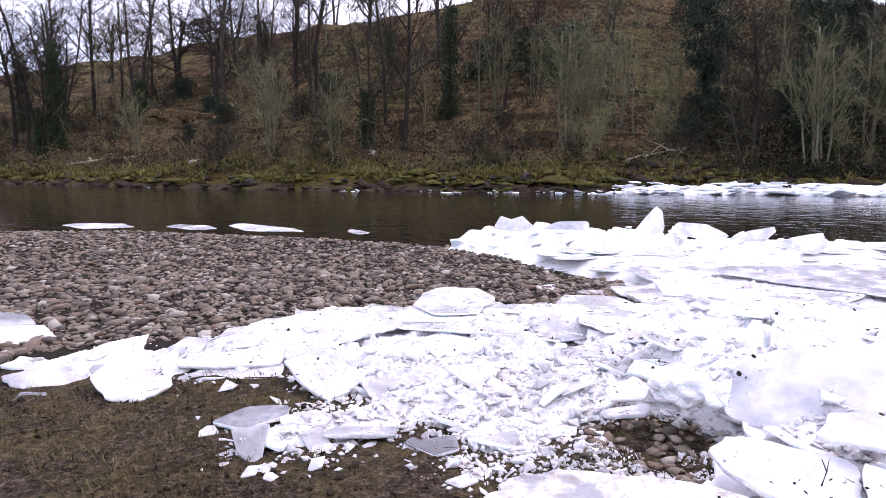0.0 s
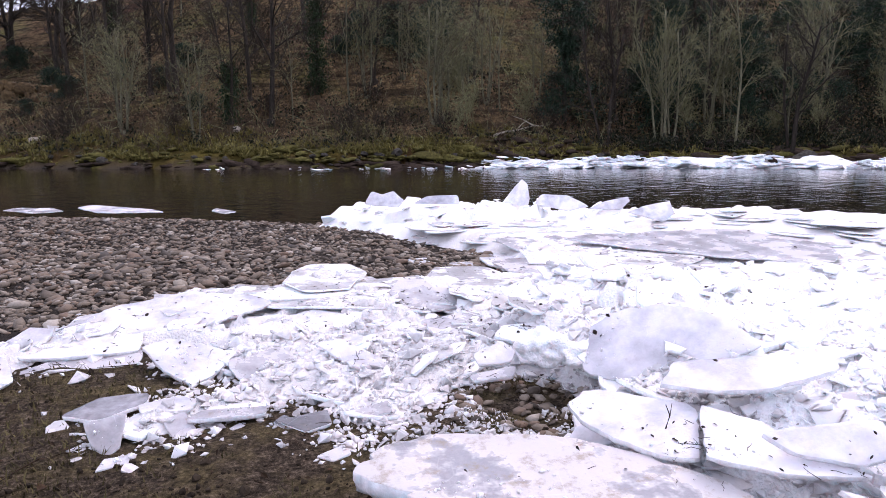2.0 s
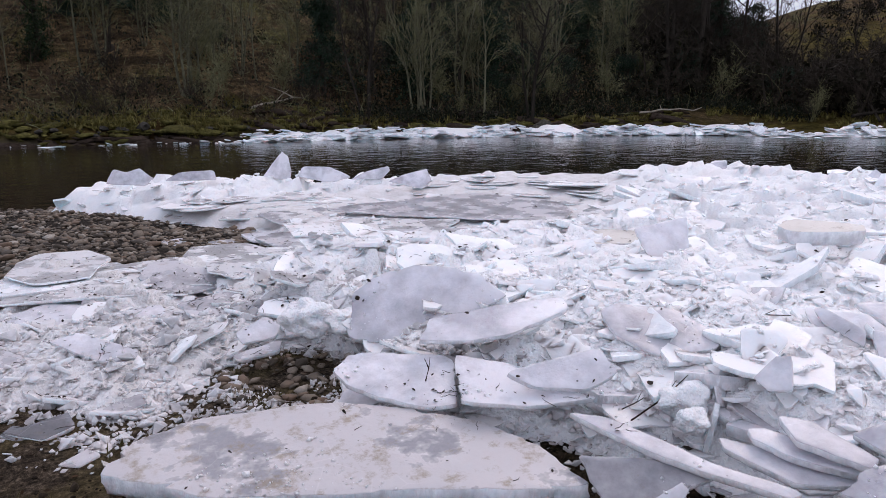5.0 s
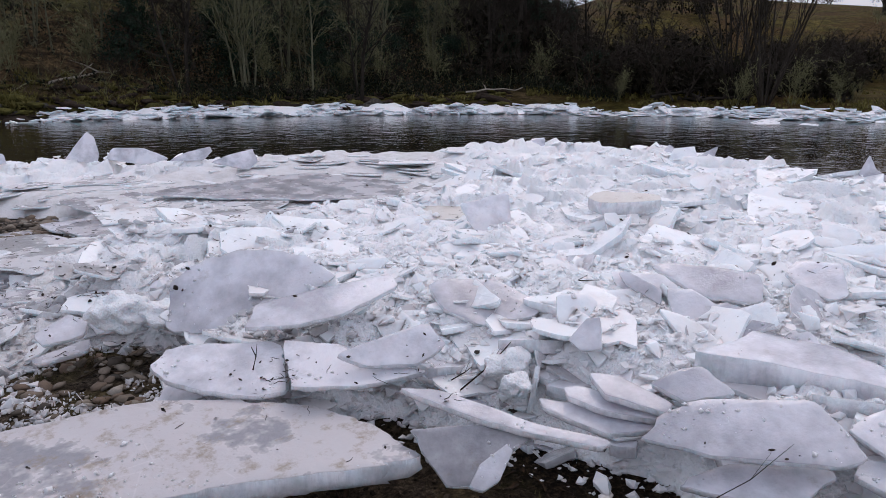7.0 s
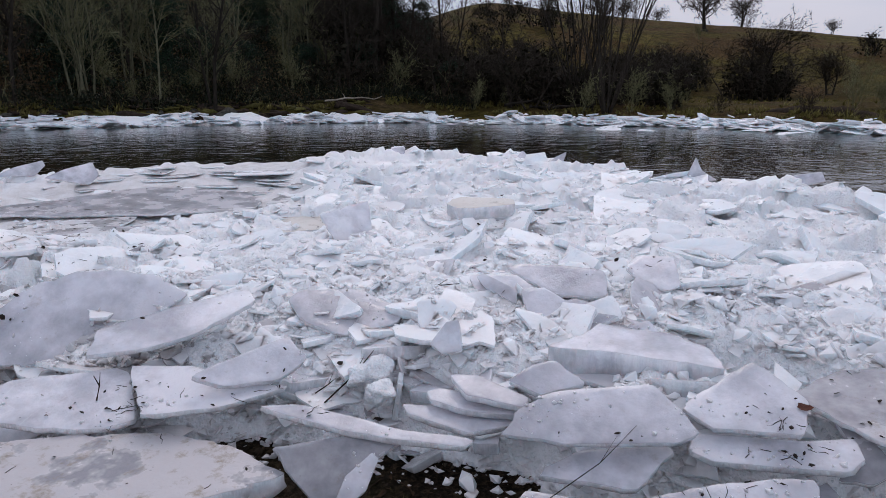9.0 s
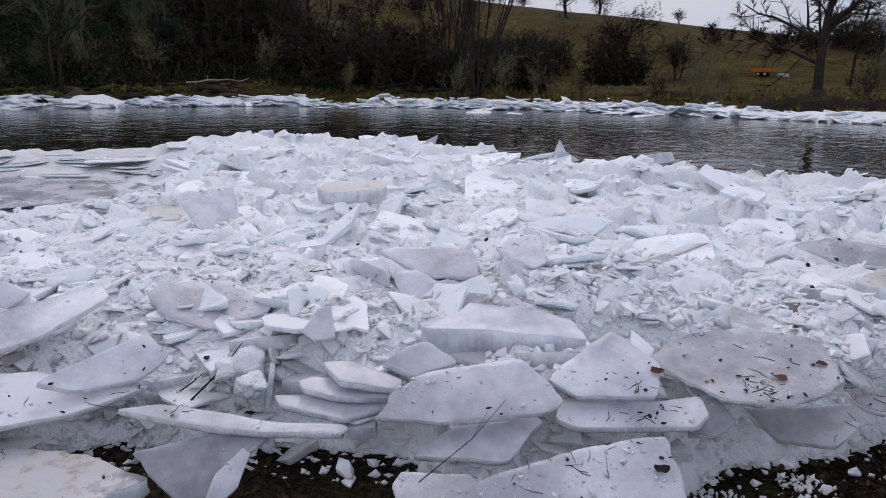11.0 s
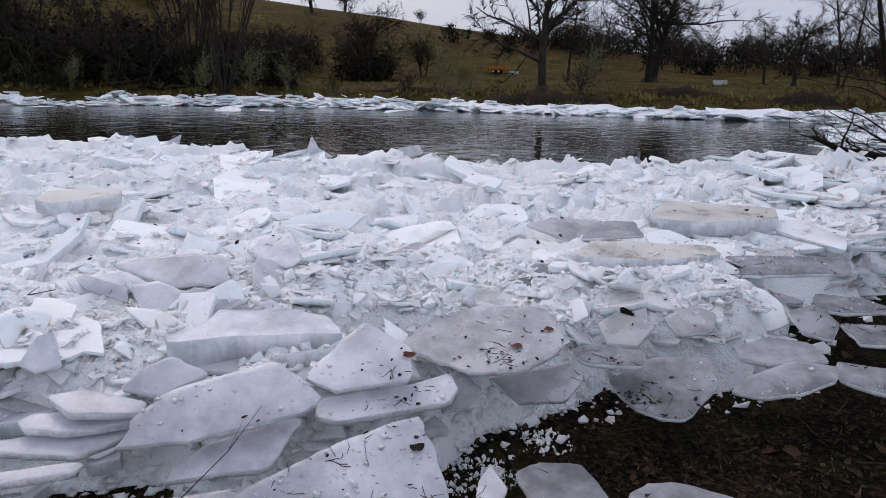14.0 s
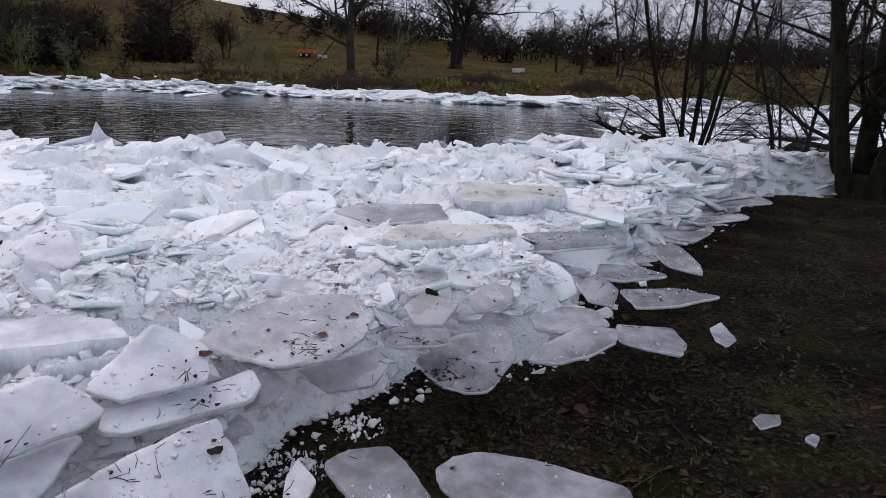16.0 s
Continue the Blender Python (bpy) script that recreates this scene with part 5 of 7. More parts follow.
def far_ice():
    """Ice pushed up along the far bank, and floes beyond the trees at the bend."""
    g = random.Random(33)
    b = Build()
    seg = []
    ridge = Build()
    for (ax, ay), (bx, by) in zip(FAR_BANK[3:-3], FAR_BANK[4:-2]):
        length = math.hypot(bx - ax, by - ay)
        for k in range(int(length * 2)):
            s = k / (length * 2)
            seg.append((ax + (bx - ax) * s, ay + (by - ay) * s, (by - ay) / length, -(bx - ax) / length))
    for x, y, nx, ny in seg:
        az = math.degrees(math.atan2(x, y))
        amount = float(np.interp(az, [-9, -7.5, -6, -2, 0, 3, 5, 12, 13.5, 14.5, 40, 56, 57.5, 59, 61, 78, 82, 130, 150], [0, 0.25, 0.0, 0.0, 0.2, 0.0, 0.2, 0.22, 0.3, 1.0, 1.1, 1.05, 0.4, 0.3, 1.0, 1.0, 0.85, 1.0, 1.0]))
        wave = 0.75 + 0.4 * float(hash_noise(np.array([x]), np.array([y]), 3.1, 14)[0])
        for _ in range(int(10 * amount + g.random())):
            out = g.uniform(-0.8, 2.6)
            size = min(1.1, g.lognormvariate(math.log(0.46), 0.5)) * (0.5 + 0.5 * amount)
            v, f, mi = CHIPS[g.randrange(30)]
            zz = -0.6 + amount * wave * g.uniform(0.1, 1.05) * max(0.15, 1 - abs(out - 0.6) / 2.6)
            m = pose(x + nx * out, y + ny * out, zz, 0, 0, g.uniform(0, 360)) @ pose(0, 0, 0, min(45, g.expovariate(1 / 9)), g.gauss(0, 6), g.uniform(0, 360)) @ Matrix.Diagonal((size, size, min(size, 0.6), 1))
            o = len(b.v)
            b.v += [tuple(m @ Vector(p)) for p in v]
            b.f += [tuple(q + o for q in s) for s in f]
            b.i += mi
    # the packed core of the ridge
    prev = None
    for x, y, nx, ny in seg:
        az = math.degrees(math.atan2(x, y))
        h = float(np.interp(az, [13.5, 15, 40, 56, 57.5, 59, 61, 130, 150], [0, 0.5, 0.62, 0.6, 0.05, 0.05, 0.5, 0.45, 0.4]))
        if h < 0.05:
            prev = None
            continue
        row = []
        for o, s in ((-1.2, 0.0), (-0.6, 0.55), (0.2, 0.95), (1.0, 0.8), (1.8, 0.4), (2.6, -0.1)):
            w = 1 + 0.45 * float(hash_noise(np.array([x + o * nx]), np.array([y + o * ny]), 1.1, 15)[0])
            row.append((x + nx * o, y + ny * o, -0.62 + 1.25 * h * s * w))
        if prev:
            ridge.add(prev + row, [(k, k + 1, 7 + k, 6 + k) for k in range(5)])
        prev = row
    tagged(new("far_ice_ridge", ridge.mesh("far_ice_ridge", M_CRUSHED)), "packed white ice along the far river bank", "ice", kind="stuff")
    # ice scraps drifting by the far bank
    for _ in range(45):
        s = g.uniform(2.4, 8.0) if g.random() < 0.6 else g.uniform(8, 15)
        i = int(s)
        p = FAR_BANK[i] * (1 - s % 1) + FAR_BANK[i + 1] * (s % 1)
        d = FAR_BANK[i + 1] - FAR_BANK[i]
        d = d / np.hypot(*d)
        o = -0.3 - g.expovariate(1 / 2.5)
        size = g.uniform(0.05, 0.22)
        v, f, mi = CHIPS[g.randrange(30)]
        m = pose(p[0] - d[1] * o, p[1] + d[0] * o, -0.565, g.gauss(0, 3), g.gauss(0, 3), g.uniform(0, 360)) @ Matrix.Diagonal((size * 2.2, size, 0.10, 1))
        o2 = len(b.v)
        b.v += [tuple(m @ Vector(q)) for q in v]
        b.f += [tuple(q + o2 for q in t) for t in f]
        b.i += mi
    # flat floes and shelf ice
    for _ in range(520):
        az = g.choice((g.uniform(116, 137), g.uniform(116, 137), g.uniform(55, 84)))
        far = float(np.interp(az, [53, 57, 77, 80, 92, 100, 108, 116, 129, 140], [66, 62, 58, 56, 52, 47.5, 47, 49, 45, 44]))
        r = far - (g.uniform(0, 26) if az > 110 else g.expovariate(1 / 1.8))
        x, y = r * math.sin(radians(az)), r * math.cos(radians(az))
        if float(side_distance(np.array([x]), np.array([y]), NEAR_BANK)[0]) > -2.5:
            continue
        size = g.uniform(0.4, 1.5)
        v, f, mi = COARSE[g.randrange(len(COARSE))]
        m = pose(x, y, -0.52 + (g.uniform(0, 0.3) if az > 110 else 0.02), g.gauss(0, 4), g.gauss(0, 4), g.uniform(0, 360)) @ Matrix.Diagonal((size, size, 0.3, 1))
        o = len(b.v)
        b.v += [tuple(m @ Vector(p)) for p in v]
        b.f += [tuple(q + o for q in s) for s in f]
        b.i += mi
    tagged(new("far_bank_ice", b.mesh("far_bank_ice", M_RUBBLE, M_RUBBLE_EDGE, smooth=False)), "ridge of broken white ice along the far river bank", "ice", kind="stuff")


far_ice()

# ---- trees ----
def tube(b, pts, radii, sides, mat=0):
    o = len(b.v)
    n = len(pts)
    for i, (p, r) in enumerate(zip(pts, radii)):
        d = (pts[min(i + 1, n - 1)] - pts[max(i - 1, 0)]).normalized()
        u = d.orthogonal().normalized()
        w = d.cross(u)
        for k in range(sides):
            a = 2 * math.pi * k / sides
            b.v.append(tuple(p + (u * math.cos(a) + w * math.sin(a)) * r))
    for i in range(n - 1):
        for k in range(sides):
            k2 = (k + 1) % sides
            b.f.append((o + i * sides + k, o + i * sides + k2, o + (i + 1) * sides + k2, o + (i + 1) * sides + k))
            b.i.append(mat)
    if sides > 3:
        b.f.append(tuple(o + (n - 1) * sides + k for k in range(sides)))
        b.i.append(mat)


def sliver(b, p, q, r):
    """The finest twig, a thin tapering blade."""
    d = q - p
    u = d.cross(Vector((d.y + 0.3, d.z - 0.2, d.x + 0.1)))
    u = u.normalized() * r if u.length > 1e-6 else Vector((r, 0, 0))
    o = len(b.v)
    b.v += [tuple(p - u), tuple(p + u), tuple(q)]
    b.f.append((o, o + 1, o + 2))
    b.i.append(0)


def stem(g, p, d, length, r0, r1, segs, wander, lift):
    pts, radii = [p.copy()], [r0]
    for i in range(segs):
        d = (d + Vector((g.gauss(0, wander), g.gauss(0, wander), g.gauss(0, wander) + lift))).normalized()
        p = p + d * (length / segs)
        pts.append(p)
        radii.append(r0 + (r1 - r0) * ((i + 1) / segs) ** 0.9)
    return pts, radii, d


class Limbs:
    """Collects every main limb as a mesh of its own."""

    def __init__(self):
        self.made = []


def grow(g, wood, twigs, p, d, length, r, level, plan, fine=0.014):
    """A limb and its branches. plan: for each level (children, length share, spread degrees, segments, sides, wander, lift)."""
    kids, share, spread, segs, sides, wander, lift = plan[level]
    last = level == len(plan) - 1
    if last and sides < 3:
        for k in range(segs):
            q = p + (d + Vector((g.gauss(0, wander), g.gauss(0, wander), g.gauss(0, wander)))) * length * g.uniform(0.5, 1.0)
            sliver(twigs, p, q, max(r * 0.8, fine))
        return
    pts, radii, d_end = stem(g, p, d, length, r, r * (0.45 if level == 0 else 0.22), segs, wander, lift)
    if level < 2 and isinstance(wood, Limbs):
        wood.made.append((level, Build()))
        tube(wood.made[-1][1], pts, radii, sides)
    else:
        tube(twigs if level >= 2 else wood, pts, radii, sides)
    if last:
        return
    for c in range(kids):
        lo = 0.28 if level == 0 and plan is not ALDER else 0.12
        s = lo + (1 - lo) * (c + g.random()) / kids
        k = min(segs - 1, int(s * segs))
        fr = s * segs - k
        q = pts[k].lerp(pts[k + 1], fr)
        axis = (pts[k + 1] - pts[k]).normalized()
        side = axis.orthogonal()
        side.rotate(Matrix.Rotation(g.uniform(0, 6.283), 3, axis))
        ang = radians(spread * g.uniform(0.65, 1.3))
        dd = (axis * math.cos(ang) + side.normalized() * math.sin(ang)).normalized()
        rr = (radii[k] + (radii[k + 1] - radii[k]) * fr) * (g.uniform(0.28, 0.45) if plan is ALDER else g.uniform(0.4, 0.62))
        grow(g, wood, twigs, q, dd, length * share * (1.15 - 0.5 * s) * g.uniform(0.75, 1.25), max(rr, 0.004), level + 1, plan, fine)


WOODLAND = ((13, 0.36, 52, 7, 6, 0.05, 0.03), (6, 0.5, 45, 4, 4, 0.12, 0.05), (5, 0.5, 42, 2, 3, 0.16, 0.04), (5, 0.75, 45, 4, 2, 0.35, 0.0))
SPREADING = ((15, 0.82, 58, 6, 8, 0.06, 0.04), (9, 0.45, 50, 5, 5, 0.17, 0.04), (7, 0.5, 46, 2, 3, 0.2, 0.02), (6, 0.75, 48, 4, 2, 0.4, 0.0))
SAPLING = ((12, 0.45, 42, 7, 5, 0.06, 0.05), (5, 0.5, 40, 2, 3, 0.14, 0.04), (6, 0.75, 44, 4, 2, 0.4, 0.0))
WILLOW = ((7, 0.4, 22, 8, 5, 0.035, 0.03), (5, 0.55, 24, 4, 3, 0.07, 0.06), (5, 0.6, 30, 3, 2, 0.25, 0.02))
ALDER = ((12, 0.38, 50, 10, 8, 0.05, 0.03), (9, 0.5, 48, 6, 5, 0.14, 0.01), (7, 0.5, 46, 3, 3, 0.18, 0.0), (6, 0.65, 42, 3, 2, 0.3, 0.0))


def leaf_clump(b, g, centre, spread, count, size, mat=0):
    """Small folded leaves round a point."""
    for _ in range(count):
        c = Vector(centre) + Vector((g.gauss(0, spread), g.gauss(0, spread), g.gauss(0, spread)))
        m = Euler((g.uniform(0, 6.3), g.uniform(0, 6.3), g.uniform(0, 6.3))).to_matrix()
        s = size * g.uniform(0.6, 1.4)
        pts = [c + m @ Vector(q) * s for q in ((-0.5, 0, 0), (0, -0.32, 0.1), (0.6, 0, 0), (0, 0.32, 0.1))]
        b.add([tuple(q) for q in pts], [(0, 1, 2), (0, 2, 3)], mat)


def bare_tree(name, seed, height, r, plan, stems=1, fan=0.0, bark=M_BARK, twig=M_TWIG, ivy=0.0, label="", lean=(0, 0), split=False, fine=0.014):
    g = random.Random(seed)
    wood, twigs, green = Limbs() if split else Build(), Build(), Build()
    for k in range(stems):
        a = 6.283 * k / stems + g.uniform(-0.4, 0.4)
        tilt = fan * g.uniform(0.5, 1.2)
        p = Vector((math.cos(a), math.sin(a), 0)) * (0.0 if stems == 1 else r * 1.6)
        p.z = -0.35
        d = Vector((math.cos(a) * tilt + g.gauss(0, 0.03) + lean[0], math.sin(a) * tilt + g.gauss(0, 0.03) + lean[1], 1)).normalized()
        grow(g, wood, twigs, p, d, height * g.uniform(0.8, 1.05) + 0.35, r * g.uniform(0.75, 1.1), 0, plan, fine)
    # root flare
    flare = [Vector((0, 0, -0.4)), Vector((0, 0, 0.05)), Vector((0, 0, 0.5))]
    foot = Build() if split else wood
    tube(foot, flare, [r * (1.7 if stems == 1 else 3.2), r * (1.4 if stems == 1 else 2.6), r * (1.0 if stems == 1 else 1.6)], 9)
    tree = new(name)
    if split:
        part("root_flare", foot.mesh("root_flare", bark), tree)
        for level, b in wood.made:
            if level:
                part("limb", b.mesh("limb", bark), main)
            else:
                main = part("trunk", b.mesh("trunk", bark), tree)
    else:
        part("trunk", wood.mesh("trunk", bark), tree)
    tagged(part("crown", twigs.mesh("crown", twig), tree, "leafless twiggy crown"), kind="stuff")
    if ivy:
        for _ in range(int(1500 * ivy)):
            z = height * ivy * g.random() ** 1.1
            a, rr = g.uniform(0, 6.3), r * 1.4 + abs(g.gauss(0, 0.35)) * (1.2 - 0.6 * z / height)
            leaf_clump(green, g, (lean[0] * z + rr * math.cos(a), lean[1] * z + rr * math.sin(a), z), 0.18, 4, 0.19)
        part("ivy", green.mesh("ivy", M_IVY, smooth=False), tree, "dark green ivy round the trunk")
    return tagged(tree, label, "tree", "bare trees along the river")


def evergreen(name, seed, height, width, label, mat=M_HOLLY, category="tree"):
    """A dense evergreen: trunk and boughs hung with leaf clumps, thinner towards the top, with gaps."""
    g = random.Random(seed)
    wood, green = Build(), Build()
    pts, radii, _ = stem(g, Vector((0, 0, -0.3)), Vector((0, 0, 1)), height, 0.25, 0.04, 8, 0.03, 0.02)
    tube(wood, pts, radii, 7)
    for k in range(int(height * 9 + width * 5)):
        s = g.random() ** 0.9
        z = height * (0.04 + 0.96 * s)
        reach = width * 0.5 * (1 - s * 0.55) * g.uniform(0.55, 1.1) * (0.7 + 0.3 * math.sin(s * 9 + 1))
        a = g.uniform(0, 6.283)
        tip = Vector((math.cos(a) * reach, math.sin(a) * reach, z - 0.1 * reach))
        base = Vector((0, 0, min(z + 0.2, height * 0.98)))
        tube(wood, [base, base.lerp(tip, 0.5) + Vector((0, 0, 0.15)), tip], [0.05, 0.03, 0.01], 3)
        for j in range(9):
            leaf_clump(green, g, base.lerp(tip, 0.35 + 0.68 * (j / 8)), 0.24, 8, 0.20)
    tree = new(name)
    part("trunk", wood.mesh("trunk", M_BARK), tree)
    part("crown", green.mesh("crown", mat, smooth=False), tree, "dense dark green leaves")
    return tagged(tree, label, category, "evergreens on the hillside")


def shrub(seed, height, spread, stems, mat):
    g = random.Random(seed)
    b = Build()
    for _ in range(stems):
        a, lean = g.uniform(0, 6.283), g.uniform(0.1, spread)
        d = Vector((math.cos(a) * lean, math.sin(a) * lean, 1)).normalized()
        grow(g, b, b, Vector((g.gauss(0, 0.15), g.gauss(0, 0.15), -0.1)), d, height * g.uniform(0.6, 1.1), 0.022, 0, ((6, 0.5, 38, 3, 3, 0.1, 0.0), (5, 0.5, 40, 2, 3, 0.15, 0.0), (4, 0.8, 42, 3, 2, 0.4, 0.0)))
    return b.mesh("shrub", mat)


def stand(ob, x, y, yaw, scale=1.0, sink=0.1):
    ob.matrix_basis = pose(x, y, ground_z(x, y) - sink, 0, 0, yaw) @ Matrix.Diagonal((scale, scale, scale, 1))
    return ob


def again(ob, x, y, yaw, scale=1.0):
    """One more of a kind of tree."""
    c = copy_thing(ob, Matrix())
    return stand(c, x, y, yaw, scale)


L_WOOD = "tall leafless woodland tree with a grey-brown trunk on the slope"
tall_a = bare_tree("bare_tree", 1, 15, 0.24, WOODLAND, label=L_WOOD)
tall_b = bare_tree("bare_tree", 2, 17, 0.28, WOODLAND, label=L_WOOD, lean=(0.07, 0))
tall_c = bare_tree("bare_tree", 3, 13, 0.20, WOODLAND, stems=2, fan=0.16, label="forked leafless woodland tree on the slope")
pale = bare_tree("bare_tree", 4, 11, 0.13, SAPLING, stems=3, fan=0.12, bark=M_BARK_PALE, twig=M_TWIG_PALE, label="pale lichened multi-stemmed tree without leaves")
slim = bare_tree("bare_tree", 5, 13, 0.10, SAPLING, bark=M_BARK_PALE, twig=M_TWIG_PALE, label="slim pale-barked young tree without leaves")
ivied = bare_tree("ivy_clad_tree", 6, 14, 0.22, WOODLAND, ivy=0.75, label="leafless tree with its trunk wrapped in dark ivy")
ivied_low = bare_tree("ivy_clad_tree", 7, 12, 0.18, WOODLAND, stems=2, fan=0.2, ivy=0.45, label="leaning leafless tree with ivy on its lower trunk")
oak = bare_tree("bare_tree", 8, 10, 0.42, SPREADING, fine=0.028, label="broad spreading leafless tree in the pasture")
oak_b = bare_tree("bare_tree", 9, 11, 0.36, SPREADING, fine=0.028, stems=2, fan=0.2, label="broad spreading leafless tree by the river meadow")
willow = bare_tree("willow", 10, 13, 0.11, WILLOW, stems=11, fan=0.30, label="many-stemmed leafless willow at the water's edge")
holly = evergreen("evergreen_tree", 11, 13.5, 8.5, "dense dark evergreen tree on the slope")
laurel = evergreen("evergreen_bush", 12, 4.2, 10.0, "low spreading dark green evergreen bush on the slope", category="bush")

# the wooded hillside and the pasture trees
again(tall_b, -48.2, 79.7, 50, 1.0)
again(ivied, -42.4, 75.8, 285, 1.1)
again(slim, -42.7, 86.2, 180, .9)
again(slim, -35.0, 86.7, 290, .8)
again(pale, -15.2, 60.2, 46, .8)
again(tall_a, -12.6, 66.9, 15, .9)
again(ivied_low, -6.7, 60.6, 290, .9)
again(tall_a, -3.4, 60.4, 175, 1.15)
again(ivied, 0.6, 66.6, 255, 1.0)
again(tall_c, 5.9, 66.3, 281, .9)
again(pale, 10.1, 56.7, 280, 1.0)
again(pale, 10.9, 57.4, 115, .85)
again(holly, 22.2, 58.6, 345, 1.0)
again(laurel, 8.8, 74.2, 210, 1.0)
again(laurel, -13.1, 78.5, 220, .6)
again(laurel, 5.3, 74.5, 80, .8)
again(laurel, 11.7, 73.3, 300, .75)
again(laurel, -23.6, 74.3, 20, .5)
again(laurel, -26.5, 79.0, 120, .55)
again(slim, 30.7, 67.3, 85, 1.0)
again(slim, 32.5, 67.1, 300, .8)
again(pale, 28.2, 52.5, 175, 1.05)
again(slim, 33.2, 49.7, 64, 1.0)
again(tall_c, 36.6, 47.6, 80, .85)
again(tall_a, 53.4, 47.4, 249, 1.0)
again(tall_b, 61.3, 52.4, 141, 1.1)
again(tall_b, 55.8, 46.3, 50, 1.1)
again(tall_a, 61.1, 47.5, 285, 1.0)
again(tall_c, 23.4, 52.6, 140, .8)
again(tall_a, 53.9, 48.0, 150, .9)
again(tall_b, 57.9, 46.8, 210, 1.0)
again(tall_a, 64.2, 48.3, 75, .9)
again(pale, 37.7, 48.8, 280, .8)
again(tall_c, 64.9, 43.8, 320, .9)
again(willow, 59.0, 22.5, 161, 1.0)
again(oak_b, 110.5, 19.7, 145, .8)
again(oak_b, 116.4, 10.6, 285, .5)
again(tall_a, 118.2, 11.3, 26, .3)
again(oak, 58.2, -4.6, 150, 1.15)
again(oak_b, 101.0, -23.0, 155, 1.5)
again(tall_c, 129.3, -64.4, 310, .8)
again(tall_c, 120.6, -65.1, 0, .7)


def crest_trees():
    """Trees along the top of the hill, against the sky, and scattered through the wood."""
    g = random.Random(77)
    for az in (-37, -33.5, -29, -25, -20.5, -16, -12.5, -9.5, -6, -2.5, 2, 6.5, 12, 18, 25, 32, 38, 43, 47, 50):
        az += g.uniform(-0.8, 0.8)
        bank = float(np.interp(az, [-40, -33, -19, 0, 14, 33, 53], [88, 78, 57, 51, 51, 57, 66]))
        r = bank + g.uniform(40, 58)
        kind = g.choice((tall_a, tall_b, tall_c, tall_a, oak))
        again(kind, r * math.sin(radians(az)), r * math.cos(radians(az)), g.uniform(0, 360), g.uniform(0.85, 1.25))
    for k in range(13):
        az, r = g.uniform(-38, -16), g.uniform(86, 108)
        again(g.choice((oak, tall_b, oak_b, tall_a, tall_c)), r * math.sin(radians(az)), r * math.cos(radians(az)), g.uniform(0, 360), g.uniform(0.8, 1.3))
    for k in range(52):
        az = g.uniform(-40, 52)
        bank = float(np.interp(az, [-40, -33, -19, 0, 14, 33, 53], [88, 78, 57, 51, 51, 57, 66]))
        r = bank + g.uniform(7, 44)
        kinds = (tall_a, tall_c, slim, tall_b, ivied_low, slim) if az < 8 else (pale, pale, slim, tall_c, tall_a, pale)
        again(g.choice(kinds), r * math.sin(radians(az)), r * math.cos(radians(az)), g.uniform(0, 360), g.uniform(0.55, 1.05))


crest_trees()


def lichened_trees():
    """Pale multi-stemmed trees that lean over the far bank, thick with lichened twigs."""
    g = random.Random(23)
    for az in (-30, -24, -14, -9, -1.5, 4.5, 7.5, 12.5, 15.5, 18.5, 21, 29, 33, 36):
        bank = float(np.interp(az, [-40, -33, -19, 0, 14, 33, 53], [88, 78, 57, 51, 51, 57, 66]))
        r = bank + g.uniform(4, 16)
        again(pale if g.random() < 0.7 else slim, r * math.sin(radians(az)), r * math.cos(radians(az)), g.uniform(0, 360), g.uniform(0.6, 0.95))


lichened_trees()


def dark_side():
    """Evergreen growth that darkens the wood towards the bend."""
    g = random.Random(70)
    for k in range(46):
        az = g.uniform(26, 57)
        r = float(np.interp(az, [14, 33, 53], [51, 57, 66])) + g.uniform(7, 40)
        again(holly if k % 3 == 0 else laurel, r * math.sin(radians(az)), r * math.cos(radians(az)), g.uniform(0, 360), g.uniform(0.6, 1.0))


dark_side()
for first, x, y in ((tall_a, -60, 86), (tall_b, -66, 90), (tall_c, -70, 84), (pale, 44, 54), (slim, 47, 58), (ivied, -56, 92), (ivied_low, -50, 90), (oak, 150, 60), (oak_b, 176, 44), (willow, 61, 26), (holly, 30, 84), (laurel, 14, 76)):
    stand(first, x, y, 30)

# trees along the skyline of the far pasture
for az, r, s in ((70, 232, 0.55), (72.5, 235, 0.4), (78.5, 225, 0.75), (84.5, 220, 0.3), (104, 165, 0.9), (64, 236, 0.6), (61, 234, 0.7)):
    again(oak_b, r * math.sin(radians(az)), r * math.cos(radians(az)), az * 7, s)
for az, r, s in ((96.5, 112, 0.95), (99, 128, 0.85), (113, 95, 0.8), (116, 90, 0.85), (119, 84, 0.75), (122, 98, 0.9), (126, 80, 0.8), (131, 84, 0.8), (111, 110, 0.7)):
    again(oak if int(r) % 2 else tall_c, r * math.sin(radians(az)), r * math.cos(radians(az)), az * 11, s)


